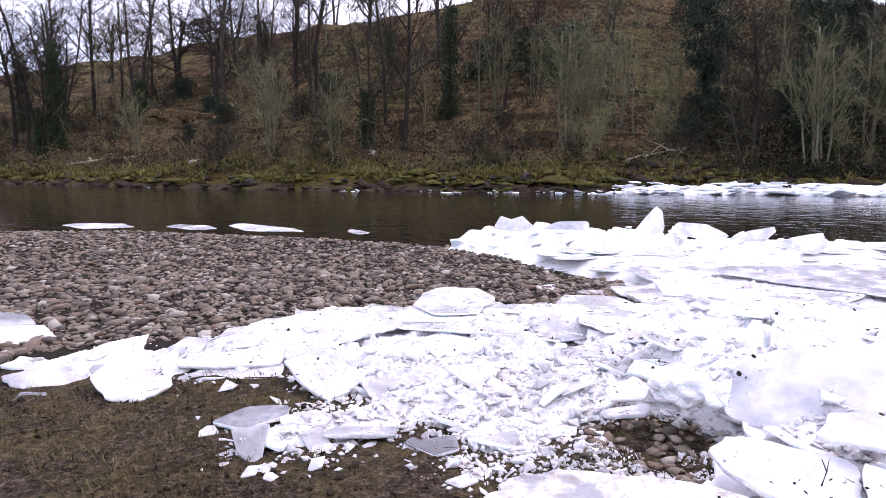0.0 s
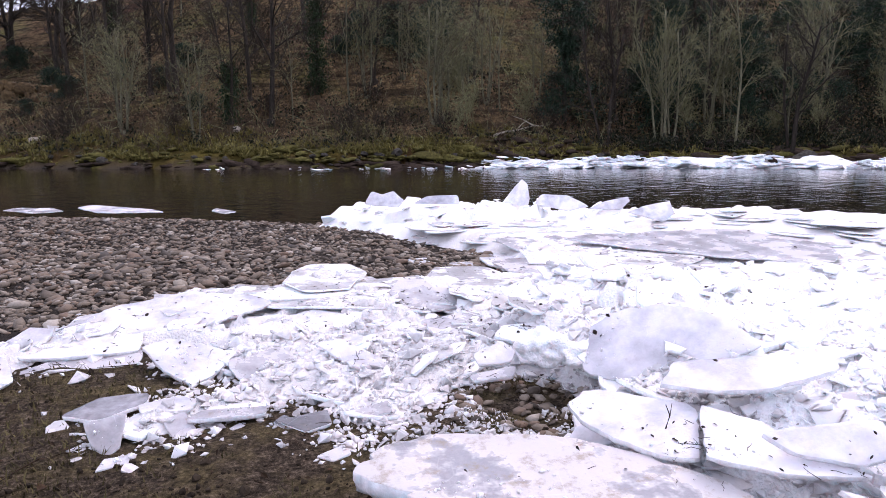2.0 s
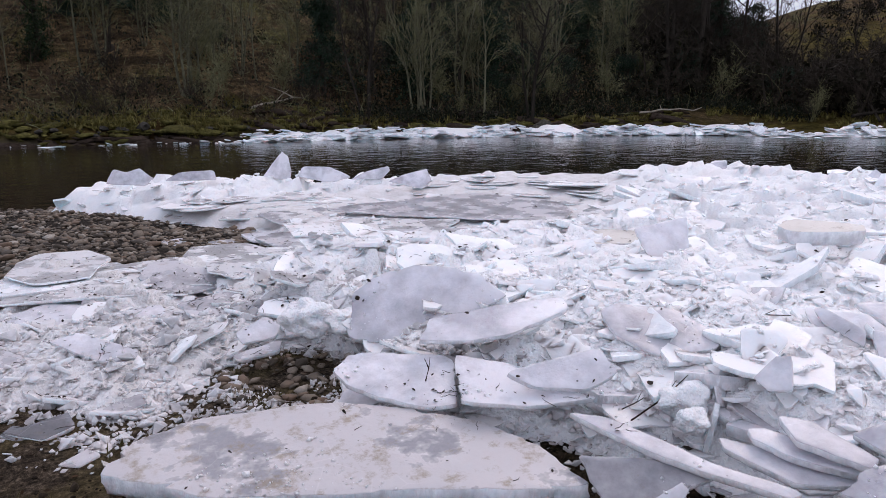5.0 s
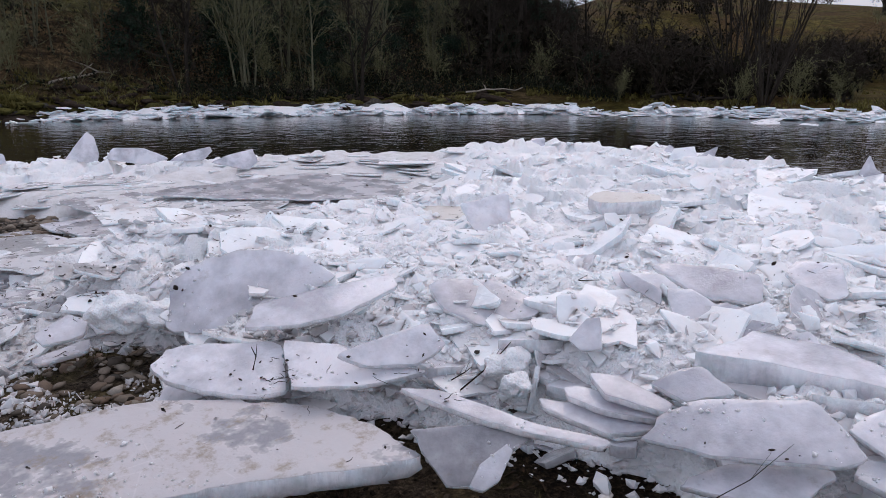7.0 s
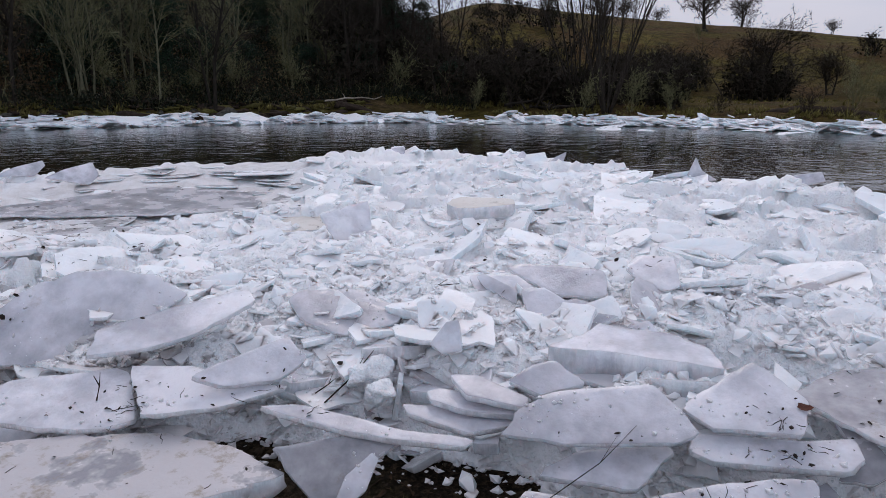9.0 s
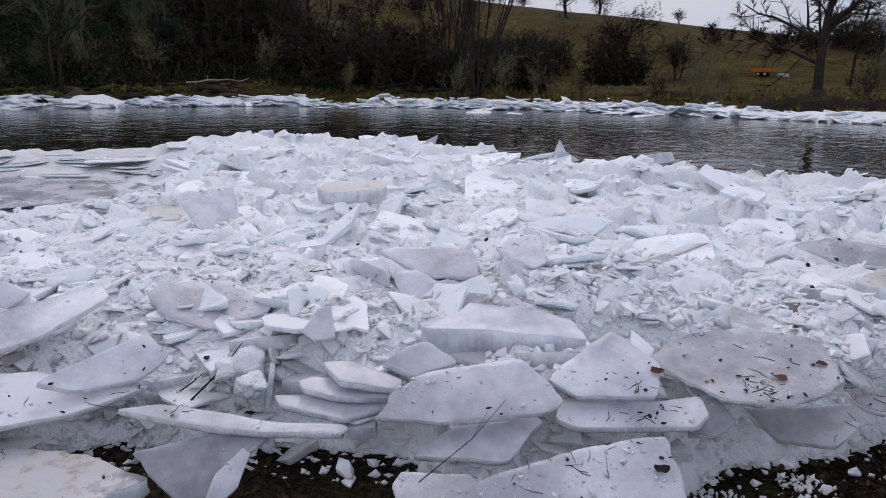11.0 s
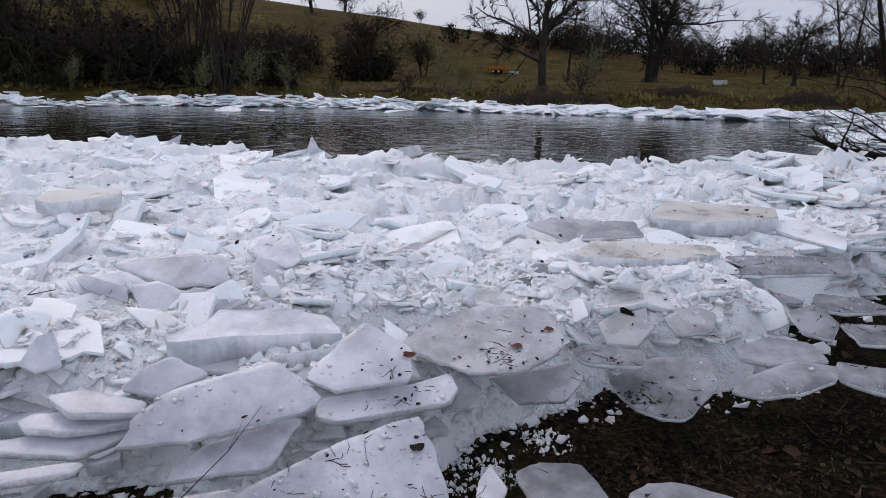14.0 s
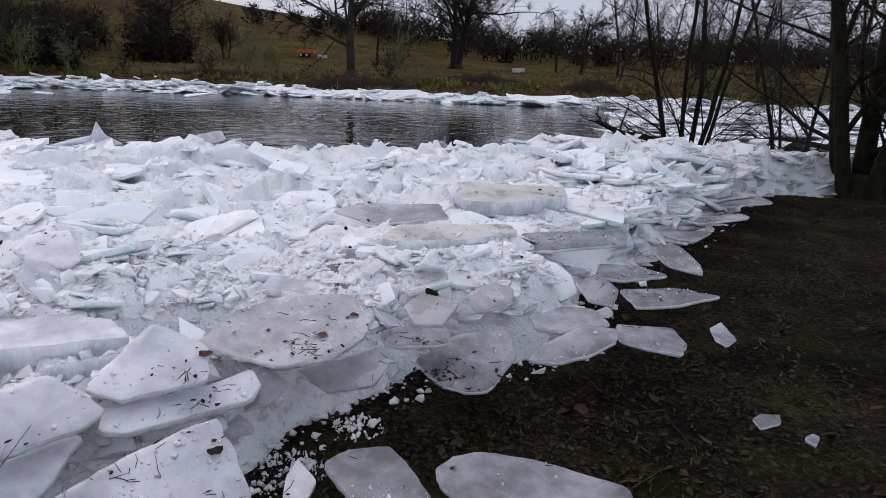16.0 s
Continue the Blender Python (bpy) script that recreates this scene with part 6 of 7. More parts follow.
def shrubs():
    g = random.Random(41)
    kinds = [(shrub(k, 2.4, 0.8, 9, M_TWIG), "leafless brown thicket on the slope") for k in (61, 62)] + [(shrub(k, 3.2, 0.5, 9, M_TWIG_PALE), "grey-green lichened leafless bush") for k in (63, 64)]
    for k in range(160):
        az = g.uniform(-40, 56) if k < 128 else g.uniform(56, 100)
        bank = float(np.interp(az, [-40, -33, -19, 0, 14, 33, 53, 60, 77, 92, 100], [88, 78, 57, 51, 51, 57, 66, 62, 58, 53, 48]))
        r = bank + (g.uniform(4, 36) if az < 56 else g.choice((g.uniform(3, 8), g.uniform(45, 110))))
        x, y = r * math.sin(radians(az)), r * math.cos(radians(az))
        me, label = kinds[g.randrange(2) + (2 if az > 8 and g.random() < 0.6 else 0)]
        ob = tagged(new("bush", me), label, "bush", "bushes on the far bank")
        stand(ob, x, y, g.uniform(0, 360), g.uniform(0.6, 1.3), 0.05)


shrubs()


THICKET = ((7, 0.55, 48, 2, 3, 0.12, 0.0), (5, 0.5, 45, 1, 3, 0.2, 0.0), (7, 0.9, 50, 4, 2, 0.5, 0.0))
M_THICKET_SHADE = plain("thicket_shade", (0.008, 0.007, 0.004), (0.035, 0.030, 0.018), 1.5, 0.9, 0.2, vary=0.5, island=True)


def far_wood():
    """The dark wood behind the meadow, and hedges on the pasture hill: crowns of fine twigs that merge, with near-black
    flakes for the shade inside.
    """
    g = random.Random(91)
    b = Build()
    spots = []
    for _ in range(210):
        spots.append((g.uniform(95, 140), g.uniform(135, 185), g.uniform(3.5, 7.5)))
    for _ in range(46):
        spots.append((g.uniform(67, 76), g.uniform(112, 130), g.uniform(3.5, 6.5)))
    for _ in range(34):
        spots.append((g.uniform(58, 66), g.uniform(110, 190), g.uniform(3, 5.5)))
    for _ in range(26):
        spots.append((g.uniform(86, 97), g.uniform(150, 190), g.uniform(2, 4.5)))
    for _ in range(150):
        az = g.uniform(46, 66) if g.random() < 0.7 else g.uniform(66, 74)
        spots.append((az, float(np.interp(az, [45, 53, 60, 74], [63, 66, 62, 60])) + g.uniform(4, 30), g.uniform(3.0, 7.5) if az < 64 else g.uniform(2.0, 4.5)))
    for _ in range(16):
        spots.append((g.uniform(78, 82), g.uniform(106, 116), g.uniform(3.5, 6.5)))
    for az, r, h in spots:
        x, y = r * math.sin(radians(az)), r * math.cos(radians(az))
        z = ground_z(x, y)
        for _ in range(3):
            a, lean = g.uniform(0, 6.283), g.uniform(0.1, 0.7)
            p = Vector((x + g.gauss(0, 0.8), y + g.gauss(0, 0.8), z - 0.1))
            d = Vector((math.cos(a) * lean, math.sin(a) * lean, 1)).normalized()
            grow(g, b, b, p, d, h * g.uniform(0.6, 1.05), 0.14, 0, THICKET, 0.03)
        # near-black flakes stand in for the shade inside each bare crown
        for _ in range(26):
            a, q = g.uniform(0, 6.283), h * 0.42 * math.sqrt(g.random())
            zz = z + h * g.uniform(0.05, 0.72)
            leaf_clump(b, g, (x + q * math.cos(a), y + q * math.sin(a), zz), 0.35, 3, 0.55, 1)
    tagged(new("distant_wood", b.mesh("distant_wood", M_TWIG, M_THICKET_SHADE)), "leafless wood and hedges beyond the meadow, filled with near-black flakes for shade", "wood", kind="stuff")


far_wood()


def undergrowth():
    """Brambles, saplings, fallen sticks and low dark scrub leaves on the wooded slope; tussocks along the far bank and
    terrace.
    """
    g = random.Random(15)
    b, t, pale_stems, scrub = Build(), Build(), Build(), Build()
    n = 17000
    AZ = np.array([g.uniform(-40, 58) for _ in range(n)])
    R = np.interp(AZ, [-40, -33, -19, 0, 14, 33, 53, 58], [88, 78, 57, 51, 51, 57, 66, 64]) + np.array([2.0 + 44 * g.random() ** 1.2 for _ in range(n)])
    X, Y = R * np.sin(np.radians(AZ)), R * np.cos(np.radians(AZ))
    Z = land(X, Y)[0]
    for x, y, z, az in zip(X, Y, Z, AZ):
        h = g.lognormvariate(math.log(0.9), 0.65)
        heap = pale_stems if g.random() < 0.22 else b
        p = Vector((x, y, z - 0.05))
        d = Vector((g.gauss(0, 0.6), g.gauss(0, 0.6), 1)).normalized()
        pts, radii, _ = stem(g, p, d, h, 0.026, 0.008, 3, 0.22, -0.06)
        tube(heap, pts, radii, 3)
        for q in pts[1:]:
            for _ in range(2):
                sliver(heap, q, q + Vector((g.gauss(0, 0.35), g.gauss(0, 0.35), g.gauss(0.12, 0.3))) * h * 0.7, 0.016)
        if g.random() < 0.03:           # a fallen stick
            a, ln = g.uniform(0, 6.283), g.uniform(0.8, 3.0)
            e = Vector((x + math.cos(a) * ln, y + math.sin(a) * ln, 0))
            e.z = ground_z(e.x, e.y) + 0.15
            tube(pale_stems, [p + Vector((0, 0, 0.2)), p.lerp(e, 0.5) + Vector((0, 0, 0.15)), e], [0.05, 0.04, 0.02], 4)
        # dark leaves thicken past 20 degrees, standing in for the wood's deep shade
        dense = 0.08 + 0.87 * max(0.0, min(1.0, (az - 20) / 10))
        if g.random() < dense:          # low dark leaves
            for _ in range(4):
                leaf_clump(scrub, g, (x + g.gauss(0, 0.5), y + g.gauss(0, 0.5), z + g.uniform(0.05, 0.7)), 0.3, 5, 0.22)
    tagged(new("undergrowth", b.mesh("undergrowth", M_TWIG_BROWN)), "brown leafless brambles and saplings on the wooded slope", "undergrowth", kind="stuff")
    tagged(new("pale_undergrowth", pale_stems.mesh("pale_undergrowth", M_TWIG_PALE)), "pale dead stems and fallen sticks on the wooded slope", "undergrowth", kind="stuff")
    tagged(new("ivy_scrub", scrub.mesh("ivy_scrub", M_SCRUB, smooth=False)), "low dark leaves on the wooded slope, thickened towards the bend for shade", "undergrowth", kind="stuff")
    n = 17000
    AZ = np.array([g.uniform(-40, 130) if g.random() < 0.6 else g.uniform(-38, 14) for _ in range(n)])
    off = np.array([g.uniform(0.2, 7) if g.random() < 0.8 else g.uniform(7, 60) for _ in range(n)])
    R = np.interp(AZ, [-40, -33, -19, 0, 14, 33, 53, 57, 77, 80, 92, 100, 108, 116, 129, 140], [88, 78, 57, 51, 51, 57, 66, 64, 58, 56, 52, 47.5, 47, 49, 45, 44]) + off
    X, Y = R * np.sin(np.radians(AZ)), R * np.cos(np.radians(AZ))
    Z, _, W, _ = land(X, Y)
    for x, y, z, w in zip(X, Y, Z, W):
        if w > 0.8 or z < -0.57 or math.sin(x * 0.9 + 2 * math.sin(y * 0.7)) + math.sin(y * 1.3 + x * 0.31) < g.uniform(-1.2, 0.9):
            continue
        s = g.lognormvariate(math.log(0.30), 0.45)
        for _ in range(12):
            a, o = g.uniform(0, 6.283), g.uniform(0.2, 1.0)
            tip = (x + math.cos(a) * s * o, y + math.sin(a) * s * o, z + s * g.uniform(0.4, 1.1))
            c, q = math.cos(a + 1.57) * 0.05, math.sin(a + 1.57) * 0.05
            t.add([(x - c, y - q, z - 0.02), (x + c, y + q, z - 0.02), tip], [(0, 1, 2)])
    tagged(new("tussocks", t.mesh("tussocks", M_STRAW, smooth=False)), "yellow-green winter grass tussocks along the far bank", "grass", kind="stuff")


undergrowth()

M_MOSS = plain("moss_and_grass", (0.030, 0.030, 0.008), (0.20, 0.175, 0.050), 5, 0.95, 0.9, 0.06, vary=0.5, island=True)


def hummocks():
    """Mossy, grassy hummocks and dark roots where the far bank meets the water."""
    g = random.Random(27)
    b, dark = Build(), Build()
    shapes = [lump(g, ICO2, 0.5, 0.8) for _ in range(14)]
    n = 1300
    S = np.array([g.uniform(1.6, 8.3) for _ in range(n)])
    O = np.array([g.uniform(-0.35, 0.7) if g.random() < 0.6 else g.uniform(0.7, 5.0) for _ in range(n)])
    I = S.astype(int)
    F = (S - I)[:, None]
    P, D = FAR_BANK[I] * (1 - F) + FAR_BANK[I + 1] * F, FAR_BANK[I + 1] - FAR_BANK[I]
    D = D / np.hypot(D[:, 0], D[:, 1])[:, None]
    X, Y = P[:, 0] - D[:, 1] * O, P[:, 1] + D[:, 0] * O
    Z = land(X, Y)[0]
    for x, y, z, o, s in zip(X, Y, Z, O, S):
        size = min(0.8, g.lognormvariate(math.log(0.30), 0.45))
        v, f = shapes[g.randrange(14)]
        m = pose(x, y, max(z, -0.6) + 0.05 * size, g.gauss(0, 8), g.gauss(0, 8), g.uniform(0, 360)) @ Matrix.Diagonal((size * 1.5, size, size * 0.7, 1))
        (dark if o < 0.35 and g.random() < 0.88 or s > 5 and g.random() < 0.5 else b).add([tuple(m @ Vector(p)) for p in v], f)
    tagged(new("mossy_hummocks", b.mesh("mossy_hummocks", M_MOSS)), "mossy yellow-green hummocks along the far bank", "grass", kind="stuff")
    tagged(new("bank_clods", dark.mesh("bank_clods", M_SOIL)), "dark wet earth and roots at the far water's edge", "river bank", kind="stuff")


hummocks()


# ---- the far bank's rocks, logs and outcrop ----
def rock(x, y, size, seed, flat=0.6, sink=0.2, label="grey rock at the far water's edge", mat=None):
    g = random.Random(seed)
    v, f = lump(g, ICO2, flat, 0.55)
    b = Build()
    b.add([tuple(Vector(p) * size) for p in v], f)
    ob = new("rock", b.mesh("rock", mat or M_ROCK, smooth=False))
    ob.matrix_world = pose(x, y, max(ground_z(x, y), -0.62) + size * flat * (0.5 - sink), 0, 0, seed * 47 % 360)
    return tagged(ob, label, "rock", "rocks on the far bank")


def bank_rocks():
    g = random.Random(19)
    for k in range(120):
        s = g.uniform(2.2, 9.5)
        i = min(int(s), len(FAR_BANK) - 2)
        p = FAR_BANK[i] * (1 - s % 1) + FAR_BANK[i + 1] * (s % 1)
        d = FAR_BANK[i + 1] - FAR_BANK[i]
        d = d / np.hypot(*d)
        o = g.uniform(-0.2, 1.3)
        rock(p[0] - d[1] * o, p[1] + d[0] * o, min(0.6, g.lognormvariate(math.log(0.22), 0.45)), 200 + k)


bank_rocks()


def log(x0, y0, x1, y1, r, seed, lift=0.25, branches=2, mat=None, label="bleached fallen branch on the far bank"):
    g = random.Random(seed)
    b = Build()
    p, q = Vector((x0, y0, ground_z(x0, y0) + lift)), Vector((x1, y1, ground_z(x1, y1) + lift))
    pts = [p.lerp(q, k / 6) + Vector((g.gauss(0, 0.08), g.gauss(0, 0.08), g.gauss(0, 0.1))) for k in range(7)]
    tube(b, pts, [r * (1 - 0.09 * k) for k in range(7)], 7)
    for k in range(branches):
        s = pts[2 + k * 2]
        e = s + Vector((g.gauss(0, 0.9), g.gauss(0, 0.5), g.uniform(0.3, 1.1)))
        tube(b, [s, s.lerp(e, 0.5) + Vector((0, 0, 0.1)), e], [r * 0.55, r * 0.4, r * 0.2], 5)
    return tagged(new("fallen_log", b.mesh("fallen_log", mat or M_LOG)), label, "log")


log(-38.0, 68.4, -31.2, 70.8, 0.22, 3)
log(14.4, 53.8, 20.5, 57.2, 0.10, 4, 0.3, 2)
log(31.0, 50.5, 35.0, 49.5, 0.16, 6, 0.6, 2, M_BARK, "dark fallen branch on the far bank")
log(46.0, 44.0, 51.0, 41.5, 0.09, 7, 0.6, 1)
log(58.0, 27.0, 61.5, 31.0, 0.25, 8, 0.4, 3, M_BARK, "dark drift log lodged at the water's edge")
log(57.0, 29.0, 60.0, 24.5, 0.20, 9, 0.5, 3, M_BARK, "dark drift log lodged at the water's edge")
log(56.0, 31.0, 62.0, 29.0, 0.14, 12, 0.8, 3, M_BARK, "dark drift log lodged at the water's edge")


def outcrop():
    """A low face of weathered orange sandstone blocks in the wood."""
    g = random.Random(88)
    face = new("sandstone_outcrop")
    x0, y0, x1, y1 = -35.6, 81.4, -24.0, 75.6
    face.matrix_world = pose(x0, y0, ground_z(x0, y0))
    for row in range(2):
        s = 0.0
        while s < 0.97:
            w = g.uniform(0.05, 0.17)
            if g.random() < 0.78:
                b = Build()
                length, tall = w * 8.5, g.uniform(0.45, 0.95)
                v, f = lump(g, ICO2, 1.0, 0.5)
                b.add([(max(-0.75, min(0.75, p[0])) * length, max(-0.7, min(0.7, p[1])) * 0.9, max(-0.75, min(0.7, p[2])) * tall) for p in v], f)
                ob = part("stone_block", b.mesh("stone_block", M_SANDSTONE, smooth=False), face)
                cx, cy = (x1 - x0) * (s + w / 2), (y1 - y0) * (s + w / 2)
                gz = ground_z(x0 + cx, y0 + cy) - ground_z(x0, y0)
                ob.matrix_basis = pose(cx + g.uniform(-0.1, 0.1), cy + 0.35 * row + g.uniform(-0.2, 0.2), gz + 0.2 + 0.85 * row, g.gauss(0, 4), g.gauss(0, 4), -26 + g.gauss(0, 5))
            s += w
    tagged(face, "weathered orange sandstone face in the wooded slope", "rock face")


outcrop()


# ---- things on the pasture ----
def tower(x, y, h, w):
    t = new("stone_tower")
    t.matrix_world = pose(x, y, ground_z(x, y) - 0.3, 0, 0, 20)
    b = Build()
    b.add([(-w, -w, 0), (w, -w, 0), (w, w, 0), (-w, w, 0), (-w * 0.92, -w * 0.92, h), (w * 0.92, -w * 0.92, h), (w * 0.92, w * 0.92, h), (-w * 0.92, w * 0.92, h)],
          [(0, 1, 5, 4), (1, 2, 6, 5), (2, 3, 7, 6), (3, 0, 4, 7), (4, 5, 6, 7)])
    part("wall", b.mesh("wall", M_STONEWALL, smooth=False), t)
    for k, (dx, dy) in enumerate(((-0.7, -0.7), (0.7, -0.7), (0.7, 0.7), (-0.7, 0.7))):
        c = Build()
        s = w * 0.28
        c.add([(dx * w - s, dy * w - s, h), (dx * w + s, dy * w - s, h), (dx * w + s, dy * w + s, h), (dx * w - s, dy * w + s, h),
               (dx * w - s, dy * w - s, h + s * 1.6), (dx * w + s, dy * w - s, h + s * 1.6), (dx * w + s, dy * w + s, h + s * 1.6), (dx * w - s, dy * w + s, h + s * 1.6)],
              [(0, 1, 5, 4), (1, 2, 6, 5), (2, 3, 7, 6), (3, 0, 4, 7), (4, 5, 6, 7)])
        part("battlement", c.mesh("battlement", M_STONEWALL, smooth=False), t)
    tagged(t, "small square yellow-brown stone tower on the hill", "tower")


def box_part(name, parent, mat, cx, cy, cz, sx, sy, sz, bevel=0.05, label=""):
    bm = bmesh.new()
    bmesh.ops.create_cube(bm, size=1)
    for v in bm.verts:
        v.co = Vector((cx + v.co.x * sx, cy + v.co.y * sy, cz + v.co.z * sz))
    bmesh.ops.bevel(bm, geom=bm.edges[:], offset=bevel, segments=2, affect="EDGES")
    me = bpy.data.meshes.new(name)
    bm.to_mesh(me)
    bm.free()
    me.materials.append(mat)
    return part(name, me, parent, label)


def trailer(x, y):
    t = new("farm_trailer")
    t.matrix_world = pose(x, y, ground_z(x, y), 0, 0, 75)
    box_part("bed", t, M_ORANGE, 0, 0, 0.75, 3.4, 1.6, 0.25)
    box_part("side_board", t, M_ORANGE, 0, -0.8, 1.05, 3.4, 0.08, 0.4, 0.02)
    box_part("side_board", t, M_ORANGE, 0, 0.8, 1.05, 3.4, 0.08, 0.4, 0.02)
    box_part("drawbar", t, M_ORANGE, 2.4, 0, 0.6, 1.6, 0.12, 0.12, 0.02)
    for sx in (-0.5, 0.5):
        for sy in (-0.75, 0.75):
            b = Build()
            tube(b, [Vector((sx, sy - 0.12, 0.36)), Vector((sx, sy + 0.12, 0.36))], [0.36, 0.36], 14)
            b.f.append(tuple(range(13, -1, -1)))
            b.i.append(0)
            wheel = part("wheel", b.mesh("wheel", M_TYRE, smooth=False), t, "black rubber wheel")
            h = Build()
            side = -0.13 if sy < 0 else 0.13
            tube(h, [Vector((sx, sy + side * 0.9, 0.36)), Vector((sx, sy + side * 1.1, 0.36))], [0.2, 0.18], 12)
            part("rim", h.mesh("rim", M_PALEPAINT, smooth=False), wheel, "pale wheel rim")
    tagged(t, "orange farm trailer standing on the pasture", "trailer")


def trough(x, y, s, label):
    t = new("feed_trough")
    t.matrix_world = pose(x, y, ground_z(x, y), 0, 0, 60)
    box_part("tub", t, M_PALEPAINT, 0, 0, 0.38 * s, 1.6 * s, 0.7 * s, 0.6 * s, 0.04)
    for sx in (-0.7, 0.7):
        box_part("foot", t, M_FENCE, sx * s, 0, 0.08 * s, 0.15 * s, 0.7 * s, 0.2 * s, 0.01)
    tagged(t, label, "trough")


for bx, by, bs in ((-26.5, 72.0, 0.35), (-14.0, 72.0, 0.45), (-10.0, 64.5, 0.35), (3.0, 73.0, 0.45), (11.5, 71.5, 0.6), (15.0, 66.0, 0.35), (-33.0, 88.0, 0.6), (-20.0, 80.0, 0.5)):
    again(laurel, bx, by, bx * 31, bs)
tower(213.0, -25.0, 4.2, 1.6)
trailer(124.5, -1.7)
trough(123.0, -4.6, 1.0, "pale feed trough standing on the pasture")
trough(80.6, -26.2, 0.9, "pale feed trough in the river meadow")
rock(-22.2, 61.2, 0.7, 901, 0.45, label="pale boulder on the far bank", mat=M_LOG)
rock(-6.1, 59.2, 0.45, 902, 0.7, label="pale boulder on the far bank", mat=M_LOG)
rock(34.5, 50.5, 0.9, 903, 0.6)
rock(36.8, 46.0, 1.0, 904, 0.7)
rock(30.5, 54.0, 0.6, 905, 0.7, label="pale boulder on the far bank", mat=M_LOG)


def cut_bank(points, h, seed):
    """A scar of bare dark soil where the river has eaten into the meadow's edge."""
    g = random.Random(seed)
    b = Build()
    cols = []
    steps = 26
    for k in range(steps + 1):
        s = k / steps * (len(points) - 1)
        i = min(int(s), len(points) - 2)
        x, y = (points[i][q] + (points[i + 1][q] - points[i][q]) * (s - i) for q in (0, 1))
        d = math.hypot(x, y)
        ux, uy = x / d, y / d
        hh = h * max(0.0, math.sin(math.pi * k / steps)) ** 0.6 * g.uniform(0.75, 1.1) + 0.02
        z = ground_z(x, y)
        cols.append([(x - ux * 0.5, y - uy * 0.5, z - 0.5), (x - ux * 0.25, y - uy * 0.25, z + hh * 0.5), (x, y, z + hh), (x + ux * 0.9, y + uy * 0.9, z + hh * 0.95), (x + ux * 2.2, y + uy * 2.2, z - 0.15)])
    b.add([p for c in cols for p in c], [(k * 5 + j, (k + 1) * 5 + j, (k + 1) * 5 + j + 1, k * 5 + j + 1) for k in range(steps) for j in range(4)])
    tagged(new("cut_bank", b.mesh("cut_bank", M_SOIL)), "scar of bare dark soil along the meadow's edge", "river bank", kind="structure")


cut_bank(((53.2, 0.5), (52.3, -3.3), (50.6, -8.9)), 0.9, 1)
cut_bank(((53.0, -10.5), (52.0, -14.0), (51.5, -17.4)), 0.7, 2)
cut_bank(((48.2, -18.8), (47.6, -21.0), (47.2, -23.2)), 0.9, 3)
cut_bank(((61.5, 10.0), (59.0, 5.0), (56.0, 1.5)), 0.6, 4)

# ---- the trees at the bend on this side ----
near_a = bare_tree("alder", 51, 8.5, 0.16, ALDER, stems=6, fan=0.2, bark=M_BARK_MOSSY, twig=M_TWIG, split=True, fine=0.004, label="large many-stemmed leafless riverside alder with mossy trunks")
stand(near_a, 9.7, -9.4, 40)
near_b = bare_tree("alder", 52, 6.5, 0.065, ALDER, stems=5, fan=0.2, bark=M_BARK_MOSSY, twig=M_TWIG, split=True, fine=0.0035, label="slender many-stemmed leafless alder beside the jammed ice")
stand(near_b, 14.0, -8.7, 110)
near_c = bare_tree("alder", 53, 6.0, 0.06, ALDER, stems=3, fan=0.25, bark=M_BARK_MOSSY, twig=M_TWIG, split=True, fine=0.0035, label="slender leafless alder at the water's edge")
stand(near_c, 15.6, -12.6, 200)


def drift(seed, x, y, z, yaw, length, r, label):
    """A bough washed against the trees, with its side twigs."""
    g = random.Random(seed)
    wood, twigs = Limbs(), Build()
    grow(g, wood, twigs, Vector((0, 0, 0)), Vector((1, 0, 0.12)).normalized(), length, r, 0, ((9, 0.45, 55, 8, 6, 0.12, 0.0), (6, 0.5, 50, 5, 4, 0.2, 0.0), (4, 0.5, 45, 3, 3, 0.2, 0.0)))
    ob = new("drift_bough")
    for level, b in wood.made:
        if level:
            part("side_branch", b.mesh("side_branch", M_BARK_MOSSY), main)
        else:
            main = part("bough", b.mesh("bough", M_BARK_MOSSY), ob)
    tagged(part("twigs", twigs.mesh("twigs", M_TWIG), ob), kind="stuff")
    ob.matrix_world = pose(x, y, z, 0, -8, yaw)
    return tagged(ob, label, "branch", "driftwood among the trees")


drift(1, 14.1, -8.5, 0.0, 62, 1.9, 0.10, "dark drift bough caught against the alder stems")
drift(2, 16.8, -13.5, -0.3, 160, 3.4, 0.11, "dark drift bough lying across the shore ice")
drift(3, 16.0, -14.5, -0.25, 20, 2.6, 0.09, "dark drift bough lying across the shore ice")
drift(4, 10.3, -9.8, 0.3, 150, 2.6, 0.10, "leaning dark bough beside the alder trunk")

